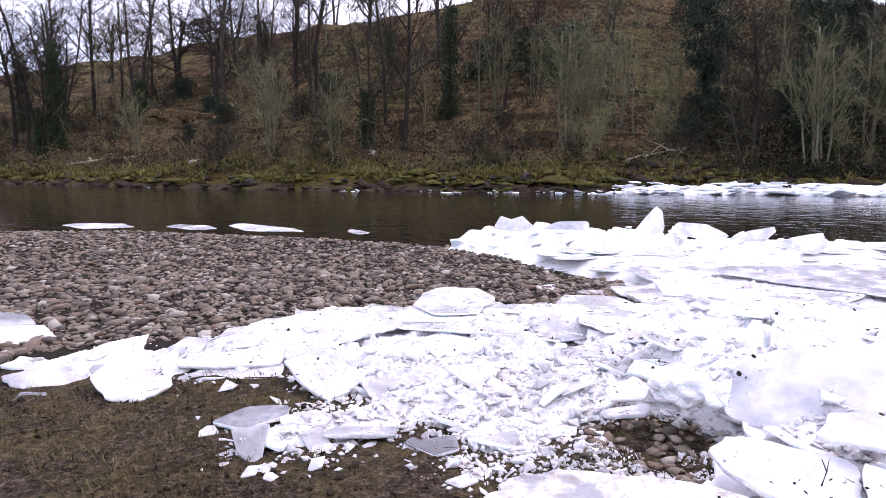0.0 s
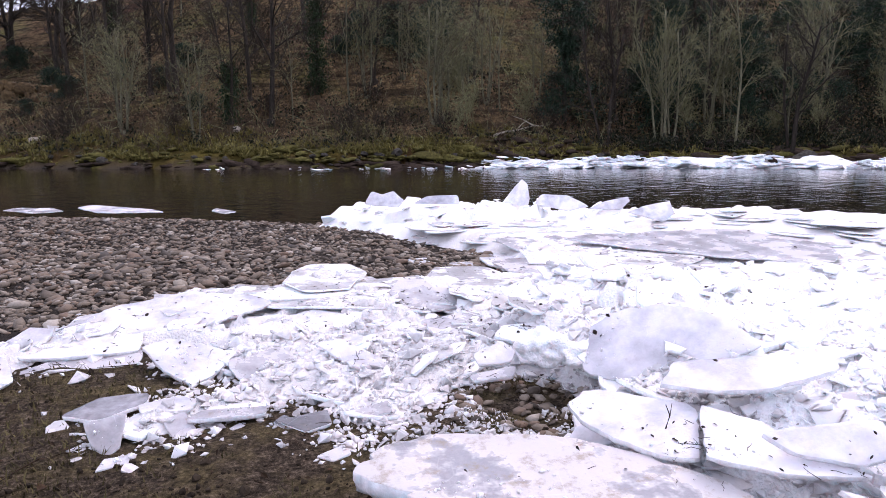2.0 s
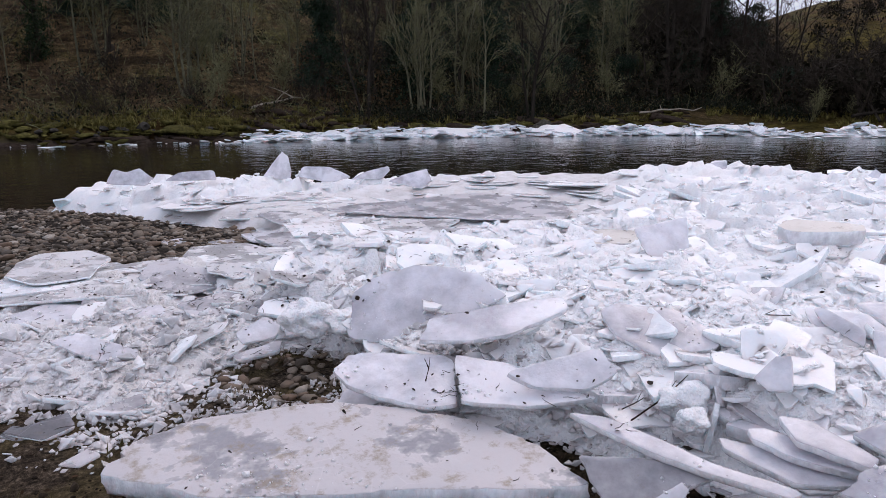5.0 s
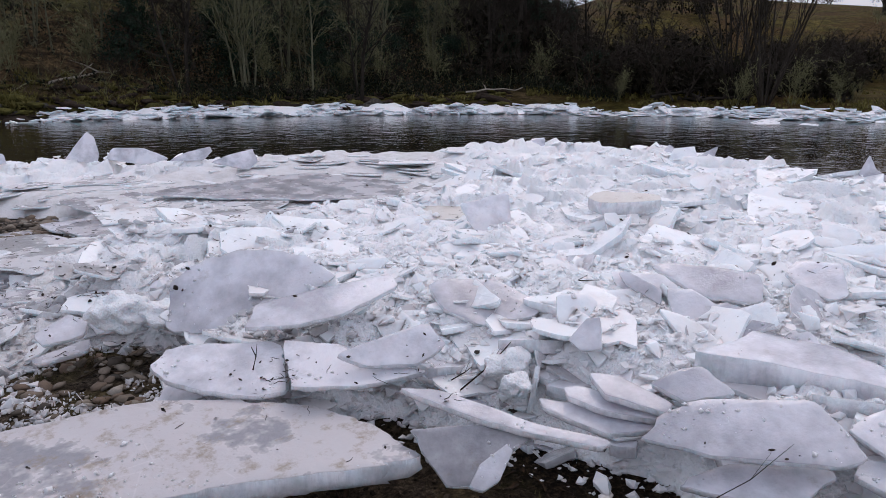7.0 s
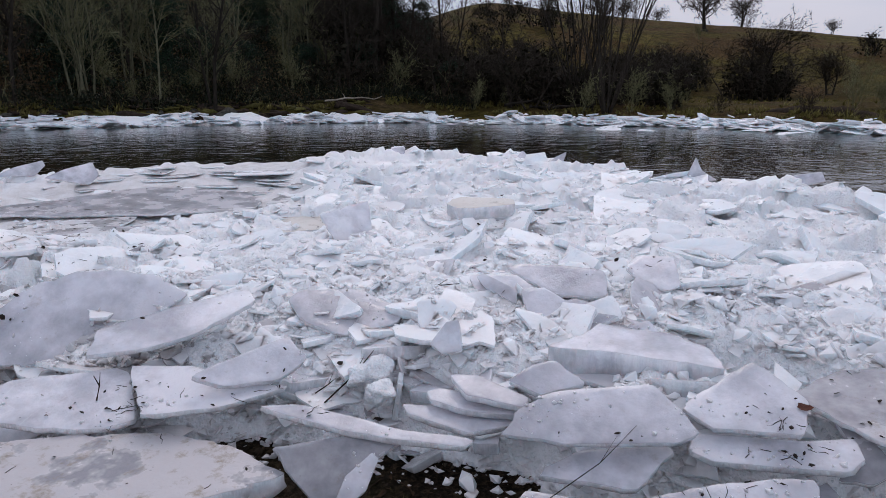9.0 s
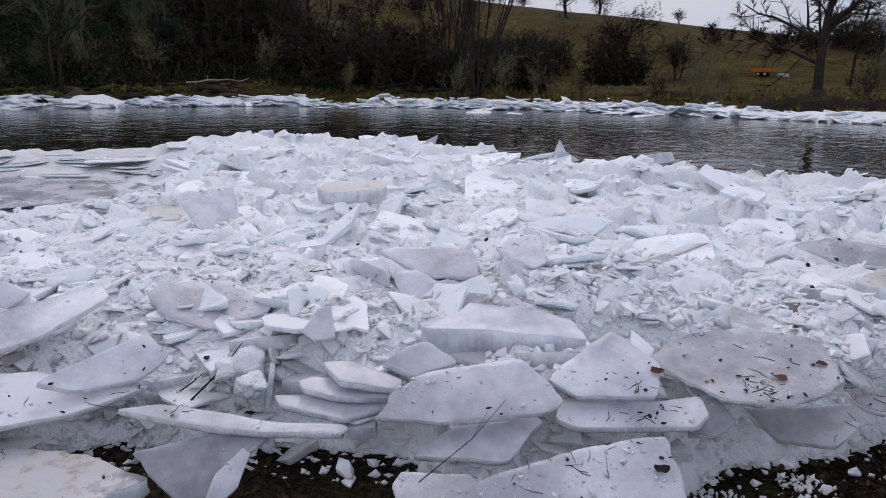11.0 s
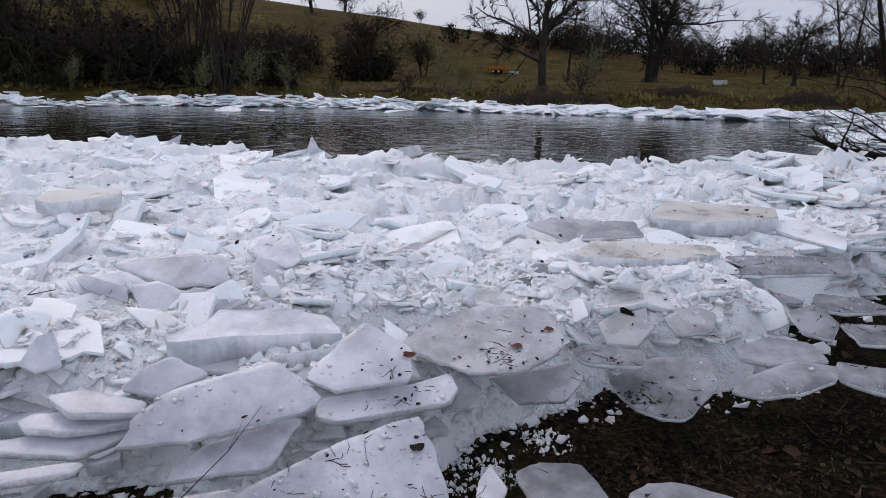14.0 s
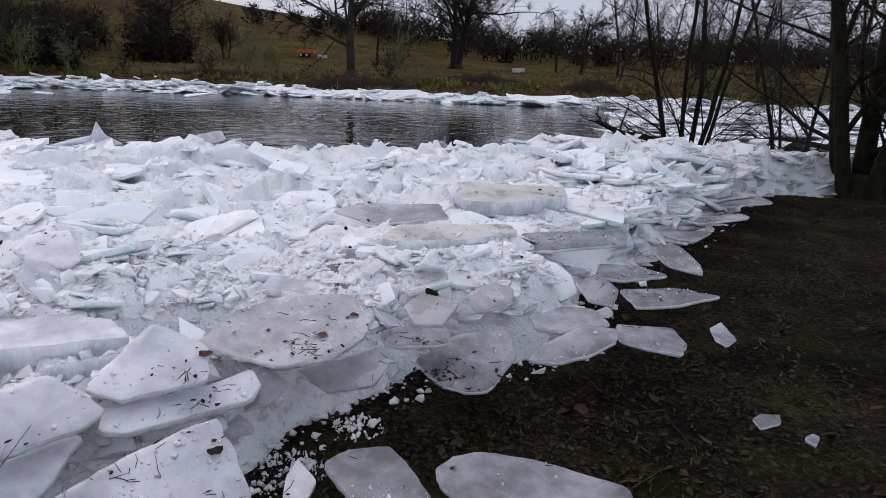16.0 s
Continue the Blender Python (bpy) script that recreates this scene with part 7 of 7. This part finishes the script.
# ---- gravel bar ----
def gravel_bar():
    g = random.Random(3)
    kinds = [lump(g, ICO1, 0.36, 0.5) for _ in range(30)]
    n = 34000
    A, R = np.array([g.uniform(-44, 24) for _ in range(n)]), np.array([4.6 + 17.5 * g.random() ** 1.15 for _ in range(n)])
    X, Y = R * np.sin(np.radians(A)), R * np.cos(np.radians(A))
    Z, G, _, _ = land(X, Y)
    E = in_jam(X, Y)
    bar = Build()
    near, singles = [], 0
    for x, y, z, gr, e, r in zip(X, Y, Z, G, E, R):
        if gr < 0.45 + 0.3 * g.random() or z < -0.62 or e > 0.1:
            continue
        s = min(0.115, g.lognormvariate(math.log(0.023 + 0.0018 * r), 0.42))
        near.append((r, x, y, z, s))
    for _ in range(170):        # the dark wet pebbles in the gap
        a, q = g.uniform(0, 6.283), 0.5 * math.sqrt(g.random())
        x, y = GAP[0] + q * math.cos(a), GAP[1] + q * math.sin(a)
        near.append((0.5, x, y, ground_z(x, y), min(0.06, g.lognormvariate(math.log(0.030), 0.35))))
    near.sort()
    owner = new("gravel_bar")
    shared = []
    for v, f in kinds:
        b = Build()
        b.add(v, f)
        shared.append(b.mesh("pebble", M_PEBBLE))
    octa = ([(1, 0, 0), (-1, 0, 0), (0, 1, 0), (0, -1, 0), (0, 0, 1), (0, 0, -1)], [(0, 2, 4), (2, 1, 4), (1, 3, 4), (3, 0, 4), (2, 0, 5), (1, 2, 5), (3, 1, 5), (0, 3, 5)])
    small = [lump(g, octa, 0.4, 0.4) for _ in range(12)]
    for k, (r, x, y, z, s) in enumerate(near):
        i = g.randrange(30)
        m = pose(x, y, z + s * 0.18, g.gauss(0, 14), g.gauss(0, 14), g.uniform(0, 360)) @ Matrix.Diagonal((s, s, s, 1))
        if k < 300:
            part("pebble", shared[i], owner).matrix_basis = m
        else:
            v, f = kinds[i] if r < 11 else small[i % 12]
            bar.add([tuple(m @ Vector(p)) for p in v], f)
    ob = part("pebbles", bar.mesh("pebbles", M_PEBBLES), owner)
    tagged(ob, "", "", "", "stuff")
    tagged(owner, "bar of grey and brown rounded river cobbles", "gravel", kind="structure")


gravel_bar()


# ---- turf and litter on the near bank ----
def turf():
    g = random.Random(9)
    b, lv = Build(), Build()
    n = 90000
    A, R = np.array([g.uniform(-42, 142) for _ in range(n)]), np.array([1.9 + 10 * g.random() ** 1.7 for _ in range(n)])
    X, Y = R * np.sin(np.radians(A)), R * np.cos(np.radians(A))
    Z, G, _, _ = land(X, Y)
    E = in_jam(X, Y)
    P = hash_noise(X, Y, 0.9, 31) + 0.6 * hash_noise(X, Y, 0.25, 32)
    for x, y, z, gr, e, p in zip(X, Y, Z, G, E, P):
        if gr > 0.4 or e > 0.15 or p < 0.05 - 0.3 * g.random():
            continue
        if x > 1.2 + 0.8 * g.random() and g.random() < 0.68:
            continue
        h, a, o = g.uniform(0.012, 0.050) * (0.55 if x > 1.5 else 1.0), g.uniform(0, 6.283), g.uniform(0.2, 1.6)
        w = 0.0025 + 0.0006 * math.hypot(x, y)
        c, q = math.cos(a + 1.57) * w, math.sin(a + 1.57) * w
        b.add([(x - c, y - q, z - 0.004), (x + c, y + q, z - 0.004), (x + math.cos(a) * h * o, y + math.sin(a) * h * o, z + h)], [(0, 1, 2)])
    tagged(new("turf", b.mesh("turf", M_BLADE, smooth=False)), "short trampled winter grass on the muddy bank", "grass", kind="stuff")
    n = 15000
    A = np.array([g.uniform(95, 142) if g.random() < 0.72 else g.uniform(-42, 95) for _ in range(n)])
    R = np.array([1.9 + 12 * g.random() ** 1.4 for _ in range(n)])
    X, Y = R * np.sin(np.radians(A)), R * np.cos(np.radians(A))
    Z, G, _, _ = land(X, Y)
    keep = (in_jam(X, Y) < 0.05) & (G < 0.5) & ((A < 95) | (hash_noise(X, Y, 1.1, 33) > -0.25))
    for x, y, z in zip(X[keep], Y[keep], Z[keep]):
        s = g.lognormvariate(math.log(0.012), 0.5)
        m = pose(x, y, z + 0.008, g.gauss(0, 22), g.gauss(0, 22), g.uniform(0, 360))
        k = g.uniform(0.1, 0.5)
        pts = [(-s, 0, 0.3 * k * s), (-0.3 * s, -0.55 * s, k * s * 1.1), (0.4 * s, -0.25 * s, k * s * 0.4), (s * 1.1, 0, 0.1 * s), (0.4 * s, 0.45 * s, k * s * 0.6), (-0.4 * s, 0.5 * s, k * s * 0.5), (0.1 * s, 0, -0.05 * s)]
        lv.add([tuple(m @ Vector(p)) for p in pts], [(0, 1, 6), (1, 2, 6), (2, 3, 6), (3, 4, 6), (4, 5, 6), (5, 0, 6)])
    tagged(new("leaf_litter", lv.mesh("leaf_litter", M_LEAF, smooth=False)), "dead brown leaves scattered on the mud", "leaves", kind="stuff")
    clods = Build()
    lumps = [lump(g, ICO1, 0.6, 0.5) for _ in range(14)]
    n = 20000
    A, R = np.radians([g.uniform(-42, 142) for _ in range(n)]), np.array([1.9 + 7 * g.random() ** 1.4 for _ in range(n)])
    X, Y = R * np.sin(A), R * np.cos(A)
    Z = land(X, Y)[0]
    keep = (in_jam(X, Y) < 0.05) & (hash_noise(X, Y, 0.6, 51) > np.array([g.uniform(-0.8, 0.6) for _ in range(n)]))
    for x, y, z in zip(X[keep], Y[keep], Z[keep]):
        s = min(0.04, g.lognormvariate(math.log(0.009), 0.55))
        v, f = lumps[g.randrange(14)]
        m = pose(x, y, z + s * 0.2, g.uniform(0, 360), g.gauss(0, 25), g.uniform(0, 360))
        clods.add([tuple(m @ (Vector(p) * s)) for p in v], f)
    tagged(new("soil_clods", clods.mesh("soil_clods", M_CLOD, smooth=False)), "small dark clods and grit on the mud", "soil", kind="stuff")
    tw = Build()
    for _ in range(520):
        a, r = g.uniform(-42, 142), 2.0 + 7 * g.random() ** 1.3
        x, y = r * math.sin(radians(a)), r * math.cos(radians(a))
        if float(in_jam(np.array([x]), np.array([y]))[0]) > 0.02:
            continue
        z, d, ln = ground_z(x, y) + 0.006, g.uniform(0, 6.283), g.uniform(0.05, 0.28)
        pts = [Vector((x + math.cos(d) * ln * s, y + math.sin(d) * ln * s, z + 0.008 * g.random())) + Vector((g.gauss(0, 0.01), g.gauss(0, 0.01), 0)) for s in (0, 0.35, 0.7, 1)]
        tube(tw, pts, [0.004, 0.0035, 0.003, 0.0015], 4)
    tagged(new("twig_litter", tw.mesh("twig_litter", M_LEAF)), "thin dead twigs and stalks lying on the mud", "twigs", kind="stuff")


turf()

# ---- plant debris on the ice ----
from mathutils.bvhtree import BVHTree

ice_top = BVHTree.FromPolygons([Vector(p) for p in ICE_TRIS.v], ICE_TRIS.f)


def on_ice(x, y):
    hit, normal, _, _ = ice_top.ray_cast(Vector((x, y, 3)), Vector((0, 0, -1)))
    return (hit, normal) if hit is not None else (None, None)


def debris():
    g = random.Random(62)
    twigs, leaves = Build(), Build()

    def twig(p, yaw, length, r):
        pts = []
        for s in (0, 0.33, 0.66, 1):
            x, y = p.x + math.cos(yaw) * length * (s - 0.5) + g.gauss(0, length * 0.05), p.y + math.sin(yaw) * length * (s - 0.5) + g.gauss(0, length * 0.05)
            h, _ = on_ice(x, y)
            z = h.z if h is not None and abs(h.z - p.z) < 0.03 else p.z
            pts.append(Vector((x, y, z + r * 0.8)))
        tube(twigs, pts, [r, r, r * 0.8, r * 0.4], 4)

    def flake(p, n, s):
        m = Matrix.Translation(p + n * 0.004) @ n.to_track_quat("Z", "Y").to_matrix().to_4x4() @ pose(0, 0, 0, g.gauss(0, 15), g.gauss(0, 15), g.uniform(0, 360))
        w, k = g.uniform(0.3, 0.75), g.uniform(0.0, 0.5)
        pts = [(-s, 0, k * s * 0.5), (-0.2 * s, -w * s, 0.1 * s), (0.6 * s, -w * 0.7 * s, k * s), (s, 0, 0), (0.3 * s, w * s, 0.1 * s), (-0.5 * s, w * 0.8 * s, k * s), (0, 0, 0.25 * s)]
        leaves.add([tuple(m @ Vector(q)) for q in pts], [(0, 1, 6), (1, 2, 6), (2, 3, 6), (3, 4, 6), (4, 5, 6), (5, 0, 6)])

    for _ in range(5200):
        a, r = g.uniform(-30, 135), 2.0 + 12 * g.random() ** 1.25
        x, y = r * math.sin(radians(a)), r * math.cos(radians(a))
        if float(hash_noise(np.array([x]), np.array([y]), 0.7, 41)[0]) < g.uniform(-0.9, 0.5):
            continue
        p, n = on_ice(x, y)
        if p is None or n.z < 0.4 or (r < 4.5 and g.random() < 0.78):
            continue
        if g.random() < 0.75:
            flake(p, n, min(0.014, g.lognormvariate(math.log(0.0058), 0.6)) * (1 + 0.11 * r))
        else:
            twig(p, g.uniform(0, 6.283), min(0.09, g.lognormvariate(math.log(0.035), 0.5)), 0.0009 + 0.00022 * r)
    # thicker drifts of debris on a few slabs
    for cx, cy, spread, count in ((2.05, 1.95, 0.16, 60), (3.05, -0.75, 0.16, 120), (2.6, 0.15, 0.10, 30), (2.75, -0.15, 0.22, 70), (1.55, 2.45, 0.12, 24), (2.35, 0.25, 0.16, 30), (2.2, -0.1, 0.2, 30), (4.2, -1.7, 0.35, 60), (0.9, 5.0, 0.5, 60), (1.8, 2.15, 0.25, 26), (2.6, 7.4, 0.8, 110), (4.2, 8.4, 1.0, 110), (5.2, 7.0, 0.8, 80), (1.2, 4.6, 0.4, 70), (0.2, 4.3, 0.5, 60), (4.6, -2.2, 0.4, 60), (6.5, -3.6, 0.8, 60), (3.0, -1.0, 0.15, 60), (-0.5, 6.2, 0.8, 110), (0.8, 5.8, 0.6, 130), (1.4, 5.0, 0.5, 130), (-1.5, 5.4, 0.7, 90), (0.2, 4.4, 0.4, 100), (3.0, 5.5, 0.8, 100), (4.5, 5.0, 0.9, 80), (3.2, 9.5, 1.2, 90)):
        for _ in range(int(count * 1.3)):
            k = g.choice((0.3, 0.6, 1.0, 1.0))
            x, y = cx + 0.8 * spread * math.sin(count * 3 + k * 40) * (k < 1) + g.gauss(0, spread * k), cy + 0.8 * spread * math.cos(count * 5 + k * 40) * (k < 1) + g.gauss(0, spread * k)
            p, n = on_ice(x, y)
            if p is None or n.z < 0.3:
                continue
            if g.random() < 0.6:
                flake(p, n, g.uniform(0.004, 0.012) * (1 + 0.09 * math.hypot(x, y)))
            else:
                twig(p, g.uniform(0, 6.283), g.uniform(0.02, 0.09), 0.0009 + 0.0002 * math.hypot(x, y))
    tagged(new("plant_debris", leaves.mesh("plant_debris", M_DEBRIS, smooth=False)), "dark wet leaf scraps scattered on the ice", "leaves", kind="stuff")
    tagged(new("twig_debris", twigs.mesh("twig_debris", M_DEBRIS)), "thin dark twigs scattered on the ice", "twigs", kind="stuff")


debris()


def grains():
    """Grains and crumbs of ice strewn in drifts over the slabs near the bank."""
    g = random.Random(72)
    octa = ([(1, 0, 0), (-1, 0, 0), (0, 1, 0), (0, -1, 0), (0, 0, 1), (0, 0, -1)], [(0, 2, 4), (2, 1, 4), (1, 3, 4), (3, 0, 4), (2, 0, 5), (1, 2, 5), (3, 1, 5), (0, 3, 5)])
    kinds = [lump(g, octa, 0.7, 0.7) for _ in range(14)]
    n = 16000
    A, R = np.radians([g.uniform(-25, 128) for _ in range(n)]), np.array([2.0 + 4.2 * g.random() ** 1.2 for _ in range(n)])
    X, Y = R * np.sin(A), R * np.cos(A)
    D = hash_noise(X, Y, 0.34, 81) + 0.5 * hash_noise(X, Y, 0.12, 82)
    b = Build()
    for x, y, d, r in zip(X, Y, D, R):
        if d < 0.15 + 0.35 * g.random():
            continue
        p, normal = on_ice(x, y)
        if p is None or normal.z < 0.7:
            continue
        s = min(0.022, g.lognormvariate(math.log(0.0042 + 0.0007 * r), 0.5))
        v, f = kinds[g.randrange(14)]
        m = pose(x, y, p.z + s * 0.2, g.uniform(0, 360), g.gauss(0, 30), g.uniform(0, 360))
        b.add([tuple(m @ (Vector(q) * s)) for q in v], f)
    tagged(new("ice_grains", b.mesh("ice_grains", M_CRUSHED)), "loose white grains of ice strewn over the slabs", "ice", kind="stuff")


grains()


def single_leaf(x, y, s, mat, label, seed):
    g = random.Random(seed)
    p, n = on_ice(x, y)
    if p is None:
        return
    b = Build()
    rim = [(s * (1 + 0.25 * math.sin(3 * a + seed)) * math.cos(a), s * 0.7 * (1 + 0.2 * math.cos(2 * a + seed)) * math.sin(a), s * 0.35 * g.random()) for a in [k * 0.628 for k in range(10)]]
    b.add(rim + [(0, 0, 0.1 * s)], [(k, (k + 1) % 10, 10) for k in range(10)])
    ob = new("leaf", b.mesh("leaf", mat))
    ob.matrix_world = Matrix.Translation(p + n * 0.006) @ n.to_track_quat("Z", "Y").to_matrix().to_4x4()
    tagged(ob, label, "leaf")


single_leaf(2.07, 0.17, 0.022, M_REDLEAF, "wet dark red leaf lying on an ice slab", 1)
single_leaf(2.81, 0.13, 0.026, M_REDLEAF, "wet dark red leaf lying on an ice slab", 2)
single_leaf(3.16, -0.47, 0.022, M_REDLEAF, "wet brown leaf on the edge of an ice slab", 3)
single_leaf(3.01, -0.32, 0.028, M_REDLEAF, "wet brown leaf on the edge of an ice slab", 4)
single_leaf(2.37, 1.90, 0.020, M_ORANGELEAF, "dry orange leaf caught on the ice", 5)
for lx, ly, ls in ((2.45, 2.07, 0.022), (2.42, 1.81, 0.03), (4.16, 3.51, 0.05), (4.2, 3.27, 0.035), (4.89, -0.57, 0.05), (4.25, -1.03, 0.035), (3.74, -0.93, 0.04), (2.28, 0.04, 0.025)):
    single_leaf(lx, ly, ls, M_DEBRIS, "black rotten leaf on the ice", 10 + int(lx * 7))


def stick(x0, y0, x1, y1, r, rise, label):
    """A single stick lying on the ice or standing up from it."""
    a, _ = on_ice(x0, y0)
    b2, _ = on_ice(x1, y1)
    if a is None:
        return
    end = b2 if b2 is not None else Vector((x1, y1, a.z))
    end = end + Vector((0, 0, rise))
    mid = a.lerp(end, 0.5) + Vector((0.01, -0.008, 0.012)) + (end - a).cross(Vector((0, 0, 1))) * 0.06
    b = Build()
    tube(b, [a + Vector((0, 0, r)), mid, end + Vector((0, 0, r))], [r, r * 0.85, r * 0.5], 6)
    tube(b, [mid, mid + (end - a) * 0.22 + Vector((0.02, 0.02, 0.025))], [r * 0.6, r * 0.3], 5)
    tagged(new("stick", b.mesh("stick", M_DEBRIS)), label, "stick", "sticks on the ice")


stick(1.57, 2.66, 1.61, 2.74, 0.004, 0.06, "thin dark stick standing up from the ice")
stick(2.12, 2.58, 2.21, 2.44, 0.005, 0.0, "dark stick lying on the ice")
stick(2.06, 0.80, 2.44, 0.62, 0.0018, 0.02, "long thin stick leaning on the ice slabs")
stick(2.18, 0.66, 2.52, 0.52, 0.0016, 0.01, "long thin stick leaning on the ice slabs")
stick(2.28, 2.02, 2.52, 1.92, 0.004, 0.02, "thin dark stick lying on the ice")
stick(2.30, 2.10, 2.40, 2.06, 0.003, 0.03, "thin dark stick lying on the ice")
stick(2.00, 0.25, 2.12, 0.12, 0.003, 0.0, "thin dark stick lying on the ice")
stick(3.3, 2.3, 3.55, 2.1, 0.004, 0.0, "dark stick lying on the ice")


def snow_block(x, y, z, size, seed, label):
    """A rounded lump of packed granular ice."""
    g = random.Random(seed)
    b = Build()
    v, f = ico(4)
    sx, sy = g.uniform(0.9, 1.2), g.uniform(0.7, 0.95)
    pts = []
    for p in v:
        k = 1 + 0.5 * noise.noise((p[0] * 1.7 + seed, p[1] * 1.7, p[2] * 1.7)) + 0.10 * noise.noise((p[0] * 4 + seed, p[1] * 4, p[2] * 4)) + 0.03 * noise.noise((p[0] * 11 + seed, p[1] * 11, p[2] * 11))
        pts.append((p[0] * sx * k * size, p[1] * sy * k * size, p[2] * 0.6 * k * size))
    b.add(pts, f)
    ob = new("ice_lump", b.mesh("ice_lump", M_CRUSHED))
    ob.matrix_world = pose(x, y, z, 0, 0, seed * 40)
    tagged(ob, label, "ice lump", "rounded lumps of packed ice")


LUMP = "rounded lump of packed granular ice with plant scraps"
snow_block(1.45, 3.95, 0.27, 0.17, 1, LUMP)
snow_block(1.62, 3.85, 0.24, 0.12, 2, LUMP)
snow_block(2.38, 1.76, 0.24, 0.08, 3, LUMP)
snow_block(2.50, 1.90, 0.26, 0.13, 4, LUMP)
snow_block(4.0, 1.9, 0.34, 0.17, 11, LUMP)
